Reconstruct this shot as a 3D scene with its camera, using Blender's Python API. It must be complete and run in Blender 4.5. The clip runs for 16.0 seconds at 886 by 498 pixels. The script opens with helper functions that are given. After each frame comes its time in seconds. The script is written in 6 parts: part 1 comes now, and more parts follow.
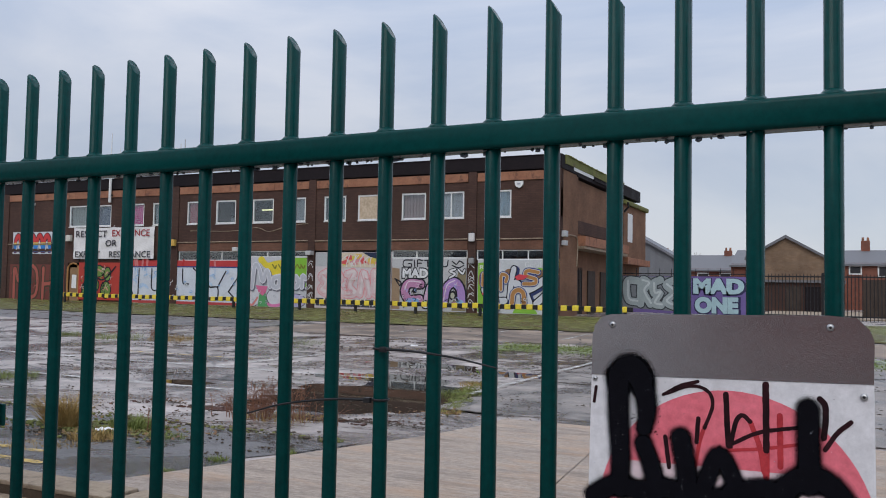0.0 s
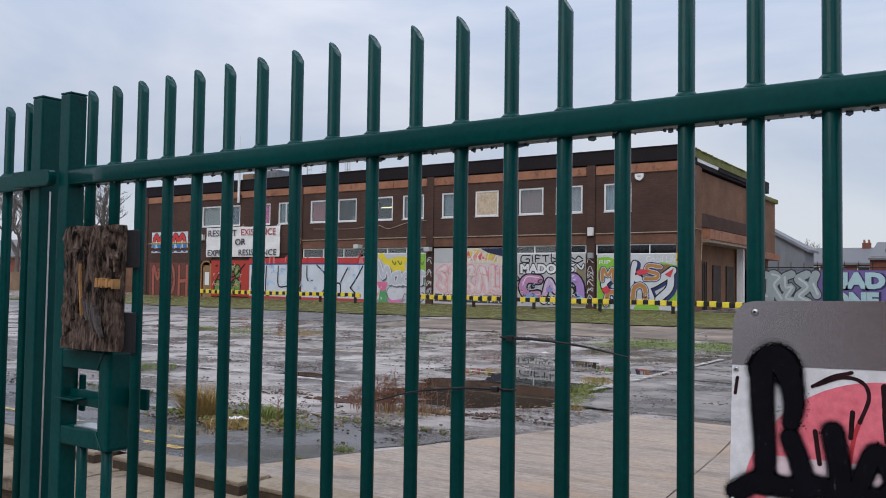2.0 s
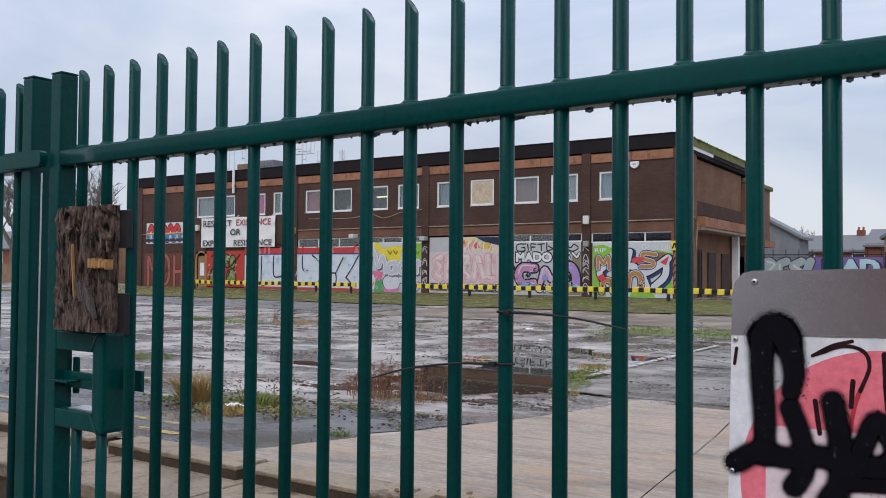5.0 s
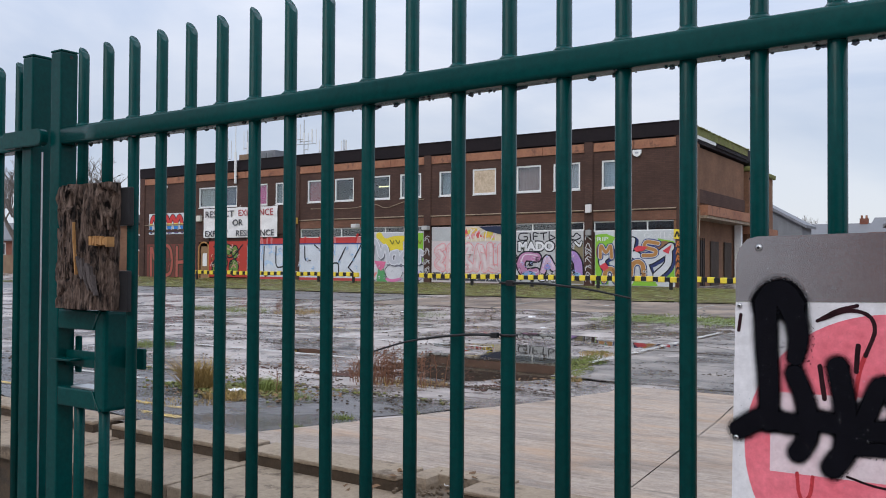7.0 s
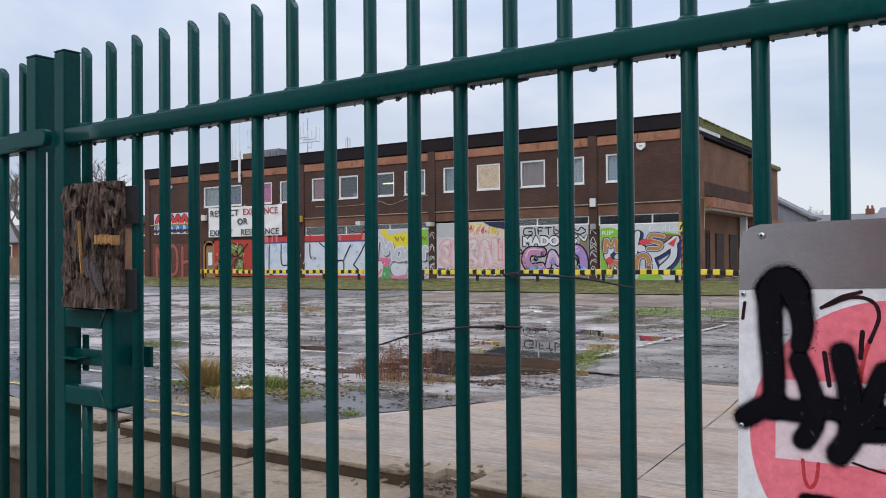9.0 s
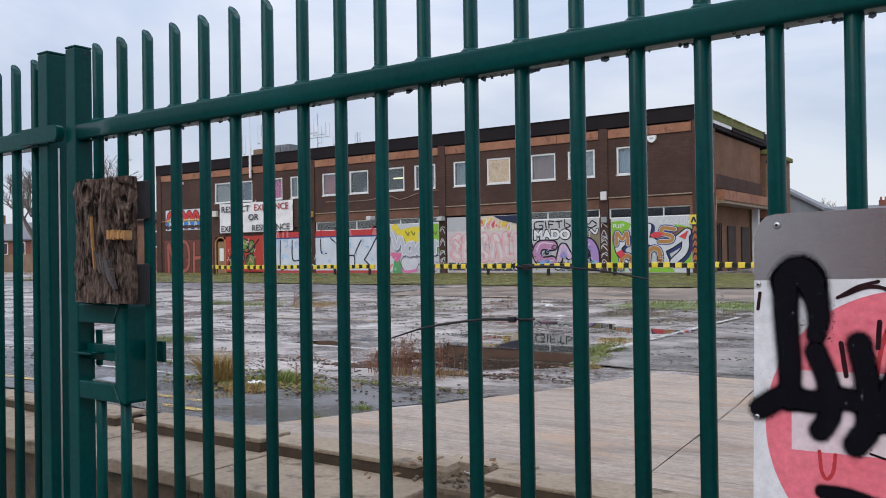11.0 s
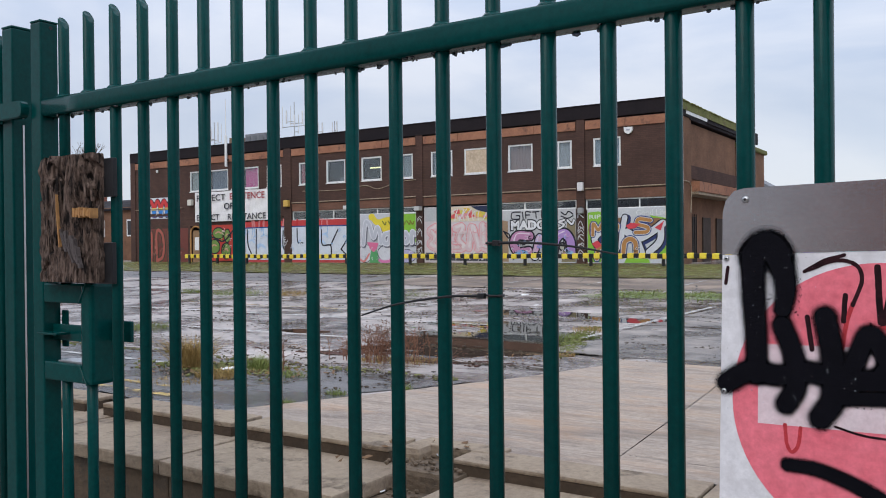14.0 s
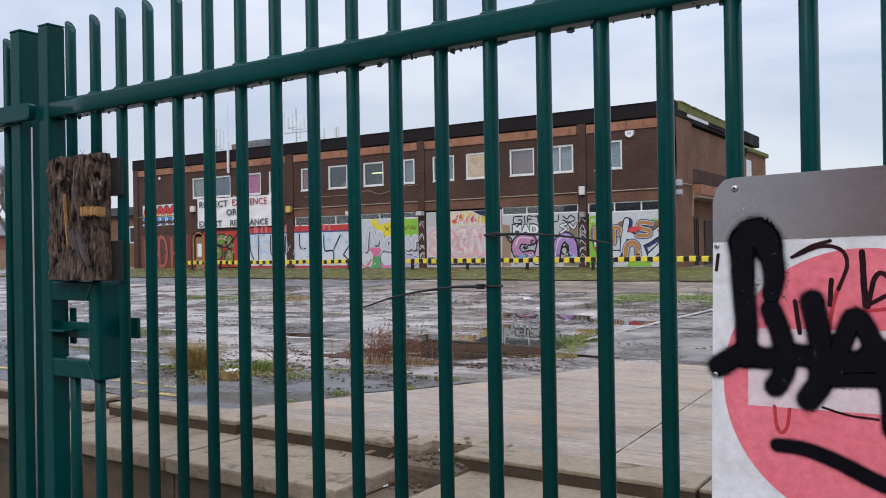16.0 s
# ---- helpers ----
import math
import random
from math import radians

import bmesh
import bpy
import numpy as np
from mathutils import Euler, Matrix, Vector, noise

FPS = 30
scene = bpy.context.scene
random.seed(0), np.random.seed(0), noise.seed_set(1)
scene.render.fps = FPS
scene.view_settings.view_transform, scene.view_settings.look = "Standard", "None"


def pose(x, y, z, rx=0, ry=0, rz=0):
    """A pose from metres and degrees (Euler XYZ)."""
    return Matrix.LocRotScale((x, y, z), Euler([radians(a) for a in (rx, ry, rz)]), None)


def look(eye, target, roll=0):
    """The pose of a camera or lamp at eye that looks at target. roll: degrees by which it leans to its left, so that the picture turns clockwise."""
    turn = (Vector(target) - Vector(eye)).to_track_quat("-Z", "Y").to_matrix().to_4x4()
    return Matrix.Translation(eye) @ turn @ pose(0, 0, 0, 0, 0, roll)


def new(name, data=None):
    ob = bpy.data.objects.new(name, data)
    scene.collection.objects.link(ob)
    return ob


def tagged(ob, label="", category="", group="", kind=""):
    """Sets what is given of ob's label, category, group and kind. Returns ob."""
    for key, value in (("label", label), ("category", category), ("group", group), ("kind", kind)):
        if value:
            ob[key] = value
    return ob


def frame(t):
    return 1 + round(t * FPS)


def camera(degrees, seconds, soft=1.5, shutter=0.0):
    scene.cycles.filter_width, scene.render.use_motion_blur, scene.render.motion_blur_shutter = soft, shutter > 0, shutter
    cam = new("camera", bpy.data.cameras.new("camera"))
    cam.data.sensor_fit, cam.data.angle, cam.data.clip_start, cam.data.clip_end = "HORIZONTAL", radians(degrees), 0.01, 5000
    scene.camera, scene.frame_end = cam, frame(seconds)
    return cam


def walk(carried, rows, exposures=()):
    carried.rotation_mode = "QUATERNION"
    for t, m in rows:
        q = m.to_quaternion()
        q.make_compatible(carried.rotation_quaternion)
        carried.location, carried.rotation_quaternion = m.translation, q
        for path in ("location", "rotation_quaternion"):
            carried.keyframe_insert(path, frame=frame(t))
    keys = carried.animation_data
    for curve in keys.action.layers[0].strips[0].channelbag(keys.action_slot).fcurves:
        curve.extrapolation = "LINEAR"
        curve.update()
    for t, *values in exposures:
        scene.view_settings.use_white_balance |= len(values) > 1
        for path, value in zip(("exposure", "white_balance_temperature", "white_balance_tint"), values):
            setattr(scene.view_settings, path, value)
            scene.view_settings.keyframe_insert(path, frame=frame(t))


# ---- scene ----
import itertools

cam = camera(55.81, 16.0, 1.0)
PATH = [
    (0, (0.0106, -1.618, 1.504), (-0.8638, 0.1786, 1.6008), 1.06),
    (0.5, (-0.021, -1.621, 1.5), (-1.0820, 0.0720, 1.5901), 1.24),
    (1, (-0.0289, -1.607, 1.493), (-1.1534, 0.0453, 1.5772), 1.28),
    (1.5, (-0.0239, -1.597, 1.488), (-1.1383, 0.0623, 1.5693), 0.99),
    (2, (-0.0201, -1.604, 1.486), (-1.1366, 0.0534, 1.5687), 0.85),
    (2.5, (-0.0196, -1.607, 1.486), (-1.1385, 0.0488, 1.5699), 0.60),
    (3, (-0.0204, -1.606, 1.483), (-1.1258, 0.0589, 1.5638), 0.42),
    (3.5, (-0.0216, -1.606, 1.48), (-1.1247, 0.0601, 1.5579), 0.30),
    (4, (-0.0244, -1.602, 1.468), (-1.1271, 0.0647, 1.5372), 0.38),
    (6.5, (-0.0378, -1.576, 1.425), (-1.1504, 0.0856, 1.4682), 0.57),
    (7, (-0.0368, -1.579, 1.411), (-1.1495, 0.0829, 1.4465), 0.33),
    (7.5, (-0.0321, -1.583, 1.411), (-1.1467, 0.0774, 1.4446), 0.12),
    (8, (-0.0338, -1.585, 1.409), (-1.1508, 0.0742, 1.4418), -0.02),
    (8.5, (-0.0326, -1.584, 1.406), (-1.1515, 0.0737, 1.4360), -0.27),
    (9, (-0.032, -1.581, 1.404), (-1.1544, 0.0739, 1.4304), -0.46),
    (9.5, (-0.0286, -1.578, 1.403), (-1.1573, 0.0726, 1.4227), -0.69),
    (10, (-0.0305, -1.578, 1.402), (-1.1656, 0.0688, 1.4171), -0.79),
    (12.5, (-0.0475, -1.571, 1.391), (-1.1954, 0.0662, 1.4043), -0.81),
    (13, (-0.0482, -1.563, 1.384), (-1.1859, 0.0822, 1.3912), -0.76),
    (13.5, (-0.0359, -1.556, 1.373), (-1.1492, 0.1055, 1.3678), -0.63),
    (14, (-0.0332, -1.556, 1.368), (-1.1323, 0.1152, 1.3584), -0.55),
    (14.5, (-0.0355, -1.566, 1.361), (-1.1344, 0.1049, 1.3489), -0.55),
    (15, (-0.0405, -1.577, 1.362), (-1.1438, 0.0915, 1.3442), -0.66),
    (15.5, (-0.0291, -1.586, 1.348), (-1.1320, 0.0821, 1.3358), -0.75),
    (16, (-0.0017, -1.593, 1.339), (-1.1051, 0.0747, 1.3423), -0.91),
]
walk(cam, [(t, look(eye, target, roll)) for t, eye, target, roll in PATH], [(0, -0.2), (0.6, -0.15), (2, -0.1), (4, -0.05), (7, 0.08), (16, 0.1)])

# ---- sky and light: a bright overcast winter day ----
world = bpy.data.worlds.new("overcast_sky")
scene.world = world
world.use_nodes = True
wt = world.node_tree
bg = wt.nodes["Background"]
sky = wt.nodes.new("ShaderNodeTexSky")
sky.sky_type, sky.sun_disc = "NISHITA", False
sky.sun_elevation, sky.sun_rotation = radians(35), radians(200)
wtc = wt.nodes.new("ShaderNodeTexCoord")
wmap = wt.nodes.new("ShaderNodeMapping")
wmap.inputs["Scale"].default_value = (1.0, 1.0, 3.2)
wmap.inputs["Rotation"].default_value = (0.25, 0.3, 0.0)
wn = wt.nodes.new("ShaderNodeTexNoise")
wn.inputs["Scale"].default_value, wn.inputs["Detail"].default_value = 1.9, 7.0
wn.inputs["Roughness"].default_value, wn.inputs["Distortion"].default_value = 0.52, 0.5
wr = wt.nodes.new("ShaderNodeValToRGB")
wr.color_ramp.elements[0].position, wr.color_ramp.elements[0].color = 0.40, (0.40, 0.465, 0.60, 1)
wr.color_ramp.elements[1].position, wr.color_ramp.elements[1].color = 0.62, (0.60, 0.625, 0.70, 1)
# an overcast dome is brighter overhead than at the horizon
wsep = wt.nodes.new("ShaderNodeSeparateXYZ")
wmr = wt.nodes.new("ShaderNodeMapRange")
wmr.inputs["From Min"].default_value, wmr.inputs["From Max"].default_value = 0.15, 0.9
wmr.inputs["To Min"].default_value, wmr.inputs["To Max"].default_value = 1.0, 2.3
wmul = wt.nodes.new("ShaderNodeVectorMath")
wmul.operation = "SCALE"
wadd = wt.nodes.new("ShaderNodeMixRGB")
wadd.blend_type = "ADD"
wadd.inputs[0].default_value = 0.02
wt.links.new(wtc.outputs["Generated"], wmap.inputs["Vector"])
wt.links.new(wmap.outputs["Vector"], wn.inputs["Vector"])
wt.links.new(wn.outputs["Fac"], wr.inputs["Fac"])
wt.links.new(wtc.outputs["Generated"], wsep.inputs[0])
wt.links.new(wsep.outputs["Z"], wmr.inputs["Value"])
wt.links.new(wr.outputs["Color"], wmul.inputs[0])
wt.links.new(wmr.outputs["Result"], wmul.inputs["Scale"])
wt.links.new(wmul.outputs["Vector"], wadd.inputs[1])
wt.links.new(sky.outputs["Color"], wadd.inputs[2])
wt.links.new(wadd.outputs["Color"], bg.inputs["Color"])
bg.inputs["Strength"].default_value = 1.0
sun = new("sun", bpy.data.lights.new("sun", "SUN"))
sun.data.energy, sun.data.angle, sun.data.color = 1.1, radians(40), (1.0, 0.96, 0.9)
sun.matrix_world = look((10, -30, 30), (0, 0, 0))


# ---- materials ----
def nodes_of(name):
    m = bpy.data.materials.new(name)
    m.use_nodes = True
    return m, m.node_tree, m.node_tree.nodes["Principled BSDF"]


def add(nt, kind, **values):
    n = nt.nodes.new(kind)
    for key, value in values.items():
        n.inputs[key.replace("_", " ")].default_value = value
    return n


def where(nt, stretch=(1, 1, 1), shift=0.0):
    """World position, stretched; shift moves it by each object's own random number."""
    g = nt.nodes.new("ShaderNodeNewGeometry")
    m = add(nt, "ShaderNodeMapping", Scale=stretch)
    nt.links.new(g.outputs["Position"], m.inputs["Vector"])
    if not shift:
        return m.outputs["Vector"]
    o = nt.nodes.new("ShaderNodeObjectInfo")
    k = nt.nodes.new("ShaderNodeVectorMath")
    k.operation = "MULTIPLY_ADD"
    k.inputs[1].default_value = (shift, shift, shift)
    nt.links.new(o.outputs["Random"], k.inputs[0])
    nt.links.new(m.outputs["Vector"], k.inputs[2])
    return k.outputs["Vector"]


def noise_of(nt, vec, scale, detail=5.0, rough=0.6, lo=0.35, hi=0.65):
    n = add(nt, "ShaderNodeTexNoise", Scale=scale, Detail=detail, Roughness=rough)
    nt.links.new(vec, n.inputs["Vector"])
    r = add(nt, "ShaderNodeMapRange", From_Min=lo, From_Max=hi)
    nt.links.new(n.outputs["Fac"], r.inputs["Value"])
    return r.outputs["Result"]


def blend(nt, fac, a, b, mode="MIX"):
    m = nt.nodes.new("ShaderNodeMixRGB")
    m.blend_type = mode
    for i, v in ((0, fac), (1, a), (2, b)):
        if isinstance(v, (int, float)):
            m.inputs[i].default_value = v
        elif isinstance(v, tuple):
            m.inputs[i].default_value = (*v, 1)
        else:
            nt.links.new(v, m.inputs[i])
    return m.outputs["Color"]


def bumped(nt, p, height, strength, distance=0.01):
    b = add(nt, "ShaderNodeBump", Strength=strength, Distance=distance)
    nt.links.new(height, b.inputs["Height"])
    nt.links.new(b.outputs["Normal"], p.inputs["Normal"])


def mat(name, a, b, big=1.0, fine=25.0, rough=(0.6, 0.9), bump=0.2, metal=0.0, stretch=(1, 1, 1), stain=None, shift=0.0, distance=0.01, spec=0.3):
    """A surface of two mingled tones at two scales, with grain, an uneven gloss, and stains of a third colour."""
    m, nt, p = nodes_of(name)
    v = where(nt, stretch, shift)
    large, small = noise_of(nt, v, big), noise_of(nt, v, fine, 6.0, 0.7, 0.3, 0.7)
    c = blend(nt, large, a, b)
    c = blend(nt, 0.35, c, blend(nt, small, tuple(0.55 * x for x in a), tuple(min(1, 1.25 * x) for x in b)))
    if stain:
        c = blend(nt, noise_of(nt, v, big * 2.7, 8.0, 0.7, 0.54, 0.66), c, stain)
    nt.links.new(c, p.inputs["Base Color"])
    r = add(nt, "ShaderNodeMapRange", To_Min=rough[0], To_Max=rough[1])
    nt.links.new(small if rough[1] - rough[0] < 0.25 else large, r.inputs["Value"])
    nt.links.new(r.outputs["Result"], p.inputs["Roughness"])
    p.inputs["Metallic"].default_value = metal
    p.inputs["Specular IOR Level"].default_value = spec
    if bump:
        bumped(nt, p, small, bump, distance)
    return m


def paint(name, rgb, rough=0.55):
    return mat(name, tuple(0.86 * x for x in rgb), rgb, 2.0, 30.0, (rough, rough + 0.15), 0.05)


def brick_mat(name, a, b, mortar, bump=0.4):
    m, nt, p = nodes_of(name)
    g = nt.nodes.new("ShaderNodeNewGeometry")
    s = nt.nodes.new("ShaderNodeSeparateXYZ")
    j = nt.nodes.new("ShaderNodeCombineXYZ")
    k = nt.nodes.new("ShaderNodeMath")
    k.operation = "ADD"
    nt.links.new(g.outputs["Position"], s.inputs[0])
    nt.links.new(s.outputs["X"], k.inputs[0])
    nt.links.new(s.outputs["Y"], k.inputs[1])
    nt.links.new(k.outputs[0], j.inputs["X"])
    nt.links.new(s.outputs["Z"], j.inputs["Y"])
    t = add(nt, "ShaderNodeTexBrick", Scale=1.0, Mortar_Size=0.006, Brick_Width=0.225, Row_Height=0.075, Color1=(*a, 1), Color2=(*b, 1), Mortar=(*mortar, 1))
    nt.links.new(j.outputs[0], t.inputs["Vector"])
    v = where(nt)
    c = blend(nt, noise_of(nt, v, 0.7, 6.0, 0.65), t.outputs["Color"], blend(nt, 0.55, t.outputs["Color"], (0.02, 0.014, 0.012)))
    c = blend(nt, 0.25, c, blend(nt, noise_of(nt, v, 18.0), a, b))
    nt.links.new(c, p.inputs["Base Color"])
    p.inputs["Roughness"].default_value = 0.85
    p.inputs["Specular IOR Level"].default_value = 0.2
    bumped(nt, p, t.outputs["Fac"], -bump, 0.01)
    return m


def wet_ground(name, a, b, dark, big=0.35, wet=(0.12, 0.62), stretch=(1, 1, 1), bump=0.35, wet_lo=0.42, wet_hi=0.62, crack=True):
    """Old wet paving: two tones, dark damp patches that are glossier, aggregate grain and cracks."""
    m, nt, p = nodes_of(name)
    v = where(nt, stretch)
    tone = noise_of(nt, v, big, 8.0, 0.65, 0.35, 0.65)
    damp = noise_of(nt, v, big * 2.3, 9.0, 0.7, wet_lo, wet_hi)
    grain = noise_of(nt, v, 60.0, 4.0, 0.8, 0.25, 0.75)
    mid = noise_of(nt, v, 5.0, 9.0, 0.75, 0.36, 0.64)
    c = blend(nt, tone, a, b)
    c = blend(nt, 0.5, c, blend(nt, mid, dark, tuple(1.15 * x for x in b)))
    c = blend(nt, 0.3, c, blend(nt, grain, dark, tuple(1.5 * x for x in b)))
    c = blend(nt, damp, dark, c)
    if crack:
        w = add(nt, "ShaderNodeTexVoronoi", Scale=0.42, Randomness=1.0)
        w.feature = "DISTANCE_TO_EDGE"
        d = add(nt, "ShaderNodeTexNoise", Scale=1.6, Detail=6.0)
        nt.links.new(v, d.inputs["Vector"])
        vv = blend(nt, 0.12, v, d.outputs["Color"], "ADD")
        nt.links.new(vv, w.inputs["Vector"])
        line = add(nt, "ShaderNodeMapRange", From_Min=0.004, From_Max=0.016)
        nt.links.new(w.outputs["Distance"], line.inputs["Value"])
        kept = blend(nt, noise_of(nt, v, 0.9, 6.0, 0.6, 0.46, 0.54), line.outputs["Result"], (1.0, 1.0, 1.0))
        c = blend(nt, kept, (0.025, 0.024, 0.02), c)
    nt.links.new(c, p.inputs["Base Color"])
    r = add(nt, "ShaderNodeMapRange", To_Min=wet[0], To_Max=wet[1])
    nt.links.new(damp, r.inputs["Value"])
    nt.links.new(r.outputs["Result"], p.inputs["Roughness"])
    bumped(nt, p, grain, bump, 0.006)
    return m


def glass_mat(name, tint=(0.8, 0.86, 0.88), gloss=0.1):
    m, nt, p = nodes_of(name)
    out = nt.nodes["Material Output"]
    t = nt.nodes.new("ShaderNodeBsdfTransparent")
    t.inputs["Color"].default_value = (*tint, 1)
    g = nt.nodes.new("ShaderNodeBsdfGlossy")
    g.inputs["Roughness"].default_value = 0.03
    x = nt.nodes.new("ShaderNodeMixShader")
    x.inputs[0].default_value = gloss
    nt.links.new(t.outputs[0], x.inputs[1])
    nt.links.new(g.outputs[0], x.inputs[2])
    nt.links.new(x.outputs[0], out.inputs["Surface"])
    return m


def worn_line(name, rgb, scale=5.0, start=0.42):
    """Road paint that has partly worn away."""
    m, nt, p = nodes_of(name)
    out = nt.nodes["Material Output"]
    v = where(nt)
    t = nt.nodes.new("ShaderNodeBsdfTransparent")
    x = nt.nodes.new("ShaderNodeMixShader")
    nt.links.new(noise_of(nt, v, scale, 9.0, 0.75, start, start + 0.2), x.inputs[0])
    nt.links.new(t.outputs[0], x.inputs[1])
    nt.links.new(p.outputs[0], x.inputs[2])
    nt.links.new(x.outputs[0], out.inputs["Surface"])
    p.inputs["Base Color"].default_value = (*rgb, 1)
    p.inputs["Roughness"].default_value = 0.45
    return m


def water_mat():
    m, nt, p = nodes_of("puddle_water")
    p.inputs["Base Color"].default_value = (0.03, 0.026, 0.02, 1)
    p.inputs["Roughness"].default_value = 0.02
    p.inputs["IOR"].default_value = 1.33
    p.inputs["Specular IOR Level"].default_value = 0.6
    bumped(nt, p, noise_of(nt, where(nt), 3.0, 3.0), 0.02, 0.005)
    return m


def tamped_concrete():
    """A concrete drive with the ridges of the tamping beam, mottling, grit and damp stains."""
    m, nt, p = nodes_of("tamped_concrete")
    v = where(nt)
    ridge = noise_of(nt, where(nt, (3.6, 30, 1)), 1.0, 6.0, 0.7, 0.38, 0.62)
    thin = noise_of(nt, where(nt, (14, 75, 1)), 1.0, 5.0, 0.7, 0.36, 0.64)
    blotch = noise_of(nt, v, 1.7, 9.0, 0.72, 0.36, 0.64)
    grit = noise_of(nt, v, 24.0, 8.0, 0.85, 0.36, 0.64)
    c = blend(nt, blotch, (0.24, 0.175, 0.13), (0.46, 0.36, 0.28))
    c = blend(nt, 0.42, c, blend(nt, ridge, (0.1, 0.07, 0.05), (0.6, 0.48, 0.39)))
    c = blend(nt, 0.2, c, blend(nt, thin, (0.1, 0.075, 0.055), (0.58, 0.47, 0.38)))
    c = blend(nt, 0.36, c, blend(nt, grit, (0.08, 0.06, 0.045), (0.68, 0.56, 0.46)))
    c = blend(nt, noise_of(nt, where(nt, (0.8, 2.2, 1)), 1.3, 8.0, 0.75, 0.5, 0.7), c, (0.15, 0.11, 0.082))
    c = blend(nt, noise_of(nt, where(nt, (0.5, 1.4, 1)), 1.9, 9.0, 0.7, 0.5, 0.76), c, (0.46, 0.29, 0.175))
    nt.links.new(c, p.inputs["Base Color"])
    r = add(nt, "ShaderNodeMapRange", To_Min=0.45, To_Max=0.8)
    nt.links.new(blotch, r.inputs["Value"])
    nt.links.new(r.outputs["Result"], p.inputs["Roughness"])
    bumped(nt, p, blend(nt, 0.5, ridge, grit), 0.7, 0.006)
    return m


GREEN = mat("green_powder_coat", (0.0004, 0.035, 0.033), (0.0008, 0.052, 0.049), 3.0, 60.0, (0.16, 0.26), 0.04, shift=7.0, distance=0.002, spec=0.13)
GALV = mat("bare_steel", (0.42, 0.42, 0.42), (0.6, 0.6, 0.6), 20.0, 200.0, (0.25, 0.45), 0.05, 1.0)
BLACK = mat("black_plastic", (0.012, 0.012, 0.013), (0.02, 0.02, 0.022), 9.0, 80.0, (0.35, 0.5), 0.05)
ALU = mat("scratched_aluminium", (0.29, 0.285, 0.3), (0.37, 0.36, 0.375), 7.0, 160.0, (0.17, 0.26), 0.02, 0.85, (1, 1, 1.6))
SIGN_WHITE = mat("dirty_white_sheet", (0.68, 0.67, 0.69), (0.75, 0.74, 0.76), 4.0, 50.0, (0.3, 0.42), 0.03, stain=(0.6, 0.585, 0.6))
SIGN_RED = mat("faded_red_vinyl", (0.74, 0.13, 0.17), (0.8, 0.2, 0.25), 7.0, 60.0, (0.3, 0.42), 0.03)
SIGN_BAR = mat("faded_pinkish_white", (0.7, 0.5, 0.53), (0.72, 0.62, 0.64), 6.0, 50.0, (0.3, 0.42), 0.03)
SPRAY = mat("black_spray_paint", (0.002, 0.002, 0.004), (0.004, 0.004, 0.007), 20.0, 150.0, (0.5, 0.65), 0.1, spec=0.08)
MARKER = mat("black_marker_ink", (0.006, 0.005, 0.006), (0.04, 0.012, 0.016), 25.0, 120.0, (0.35, 0.5), 0.0, spec=0.1)
MARKER_RED = mat("thin_dark_red_ink", (0.35, 0.02, 0.03), (0.55, 0.05, 0.06), 25.0, 120.0, (0.35, 0.5), 0.0)
def bark_mat():
    """Rough bark: brown plates, dark fissures and paler fibres along the grain."""
    m, nt, p = nodes_of("weathered_bark")
    v = where(nt, (2.6, 2.6, 0.7), 3.0)
    plate = noise_of(nt, v, 12.0, 7.0, 0.65, 0.36, 0.64)
    fibre = noise_of(nt, where(nt, (95, 95, 16), 3.0), 1.0, 6.0, 0.7, 0.4, 0.6)
    crack = noise_of(nt, where(nt, (48, 48, 13), 3.0), 1.0, 5.0, 0.6, 0.4, 0.5)
    c = blend(nt, plate, (0.05, 0.03, 0.022), (0.19, 0.125, 0.095))
    c = blend(nt, 0.5, c, blend(nt, fibre, (0.02, 0.012, 0.009), (0.36, 0.26, 0.21)))
    c = blend(nt, crack, (0.009, 0.006, 0.005), c)
    nt.links.new(c, p.inputs["Base Color"])
    p.inputs["Roughness"].default_value = 0.75
    p.inputs["Specular IOR Level"].default_value = 0.2
    bumped(nt, p, blend(nt, 0.5, fibre, crack), 1.0, 0.012)
    return m


BARK = bark_mat()
BARK_GREY = mat("grey_inner_bark", (0.06, 0.048, 0.045), (0.17, 0.14, 0.135), 16.0, 70.0, (0.6, 0.9), 0.8, stretch=(2.6, 2.6, 0.6), distance=0.008)
FRESH_WOOD = mat("split_orange_wood", (0.27, 0.125, 0.045), (0.5, 0.27, 0.1), 30.0, 90.0, (0.6, 0.8), 0.4, stretch=(3, 1, 0.4))


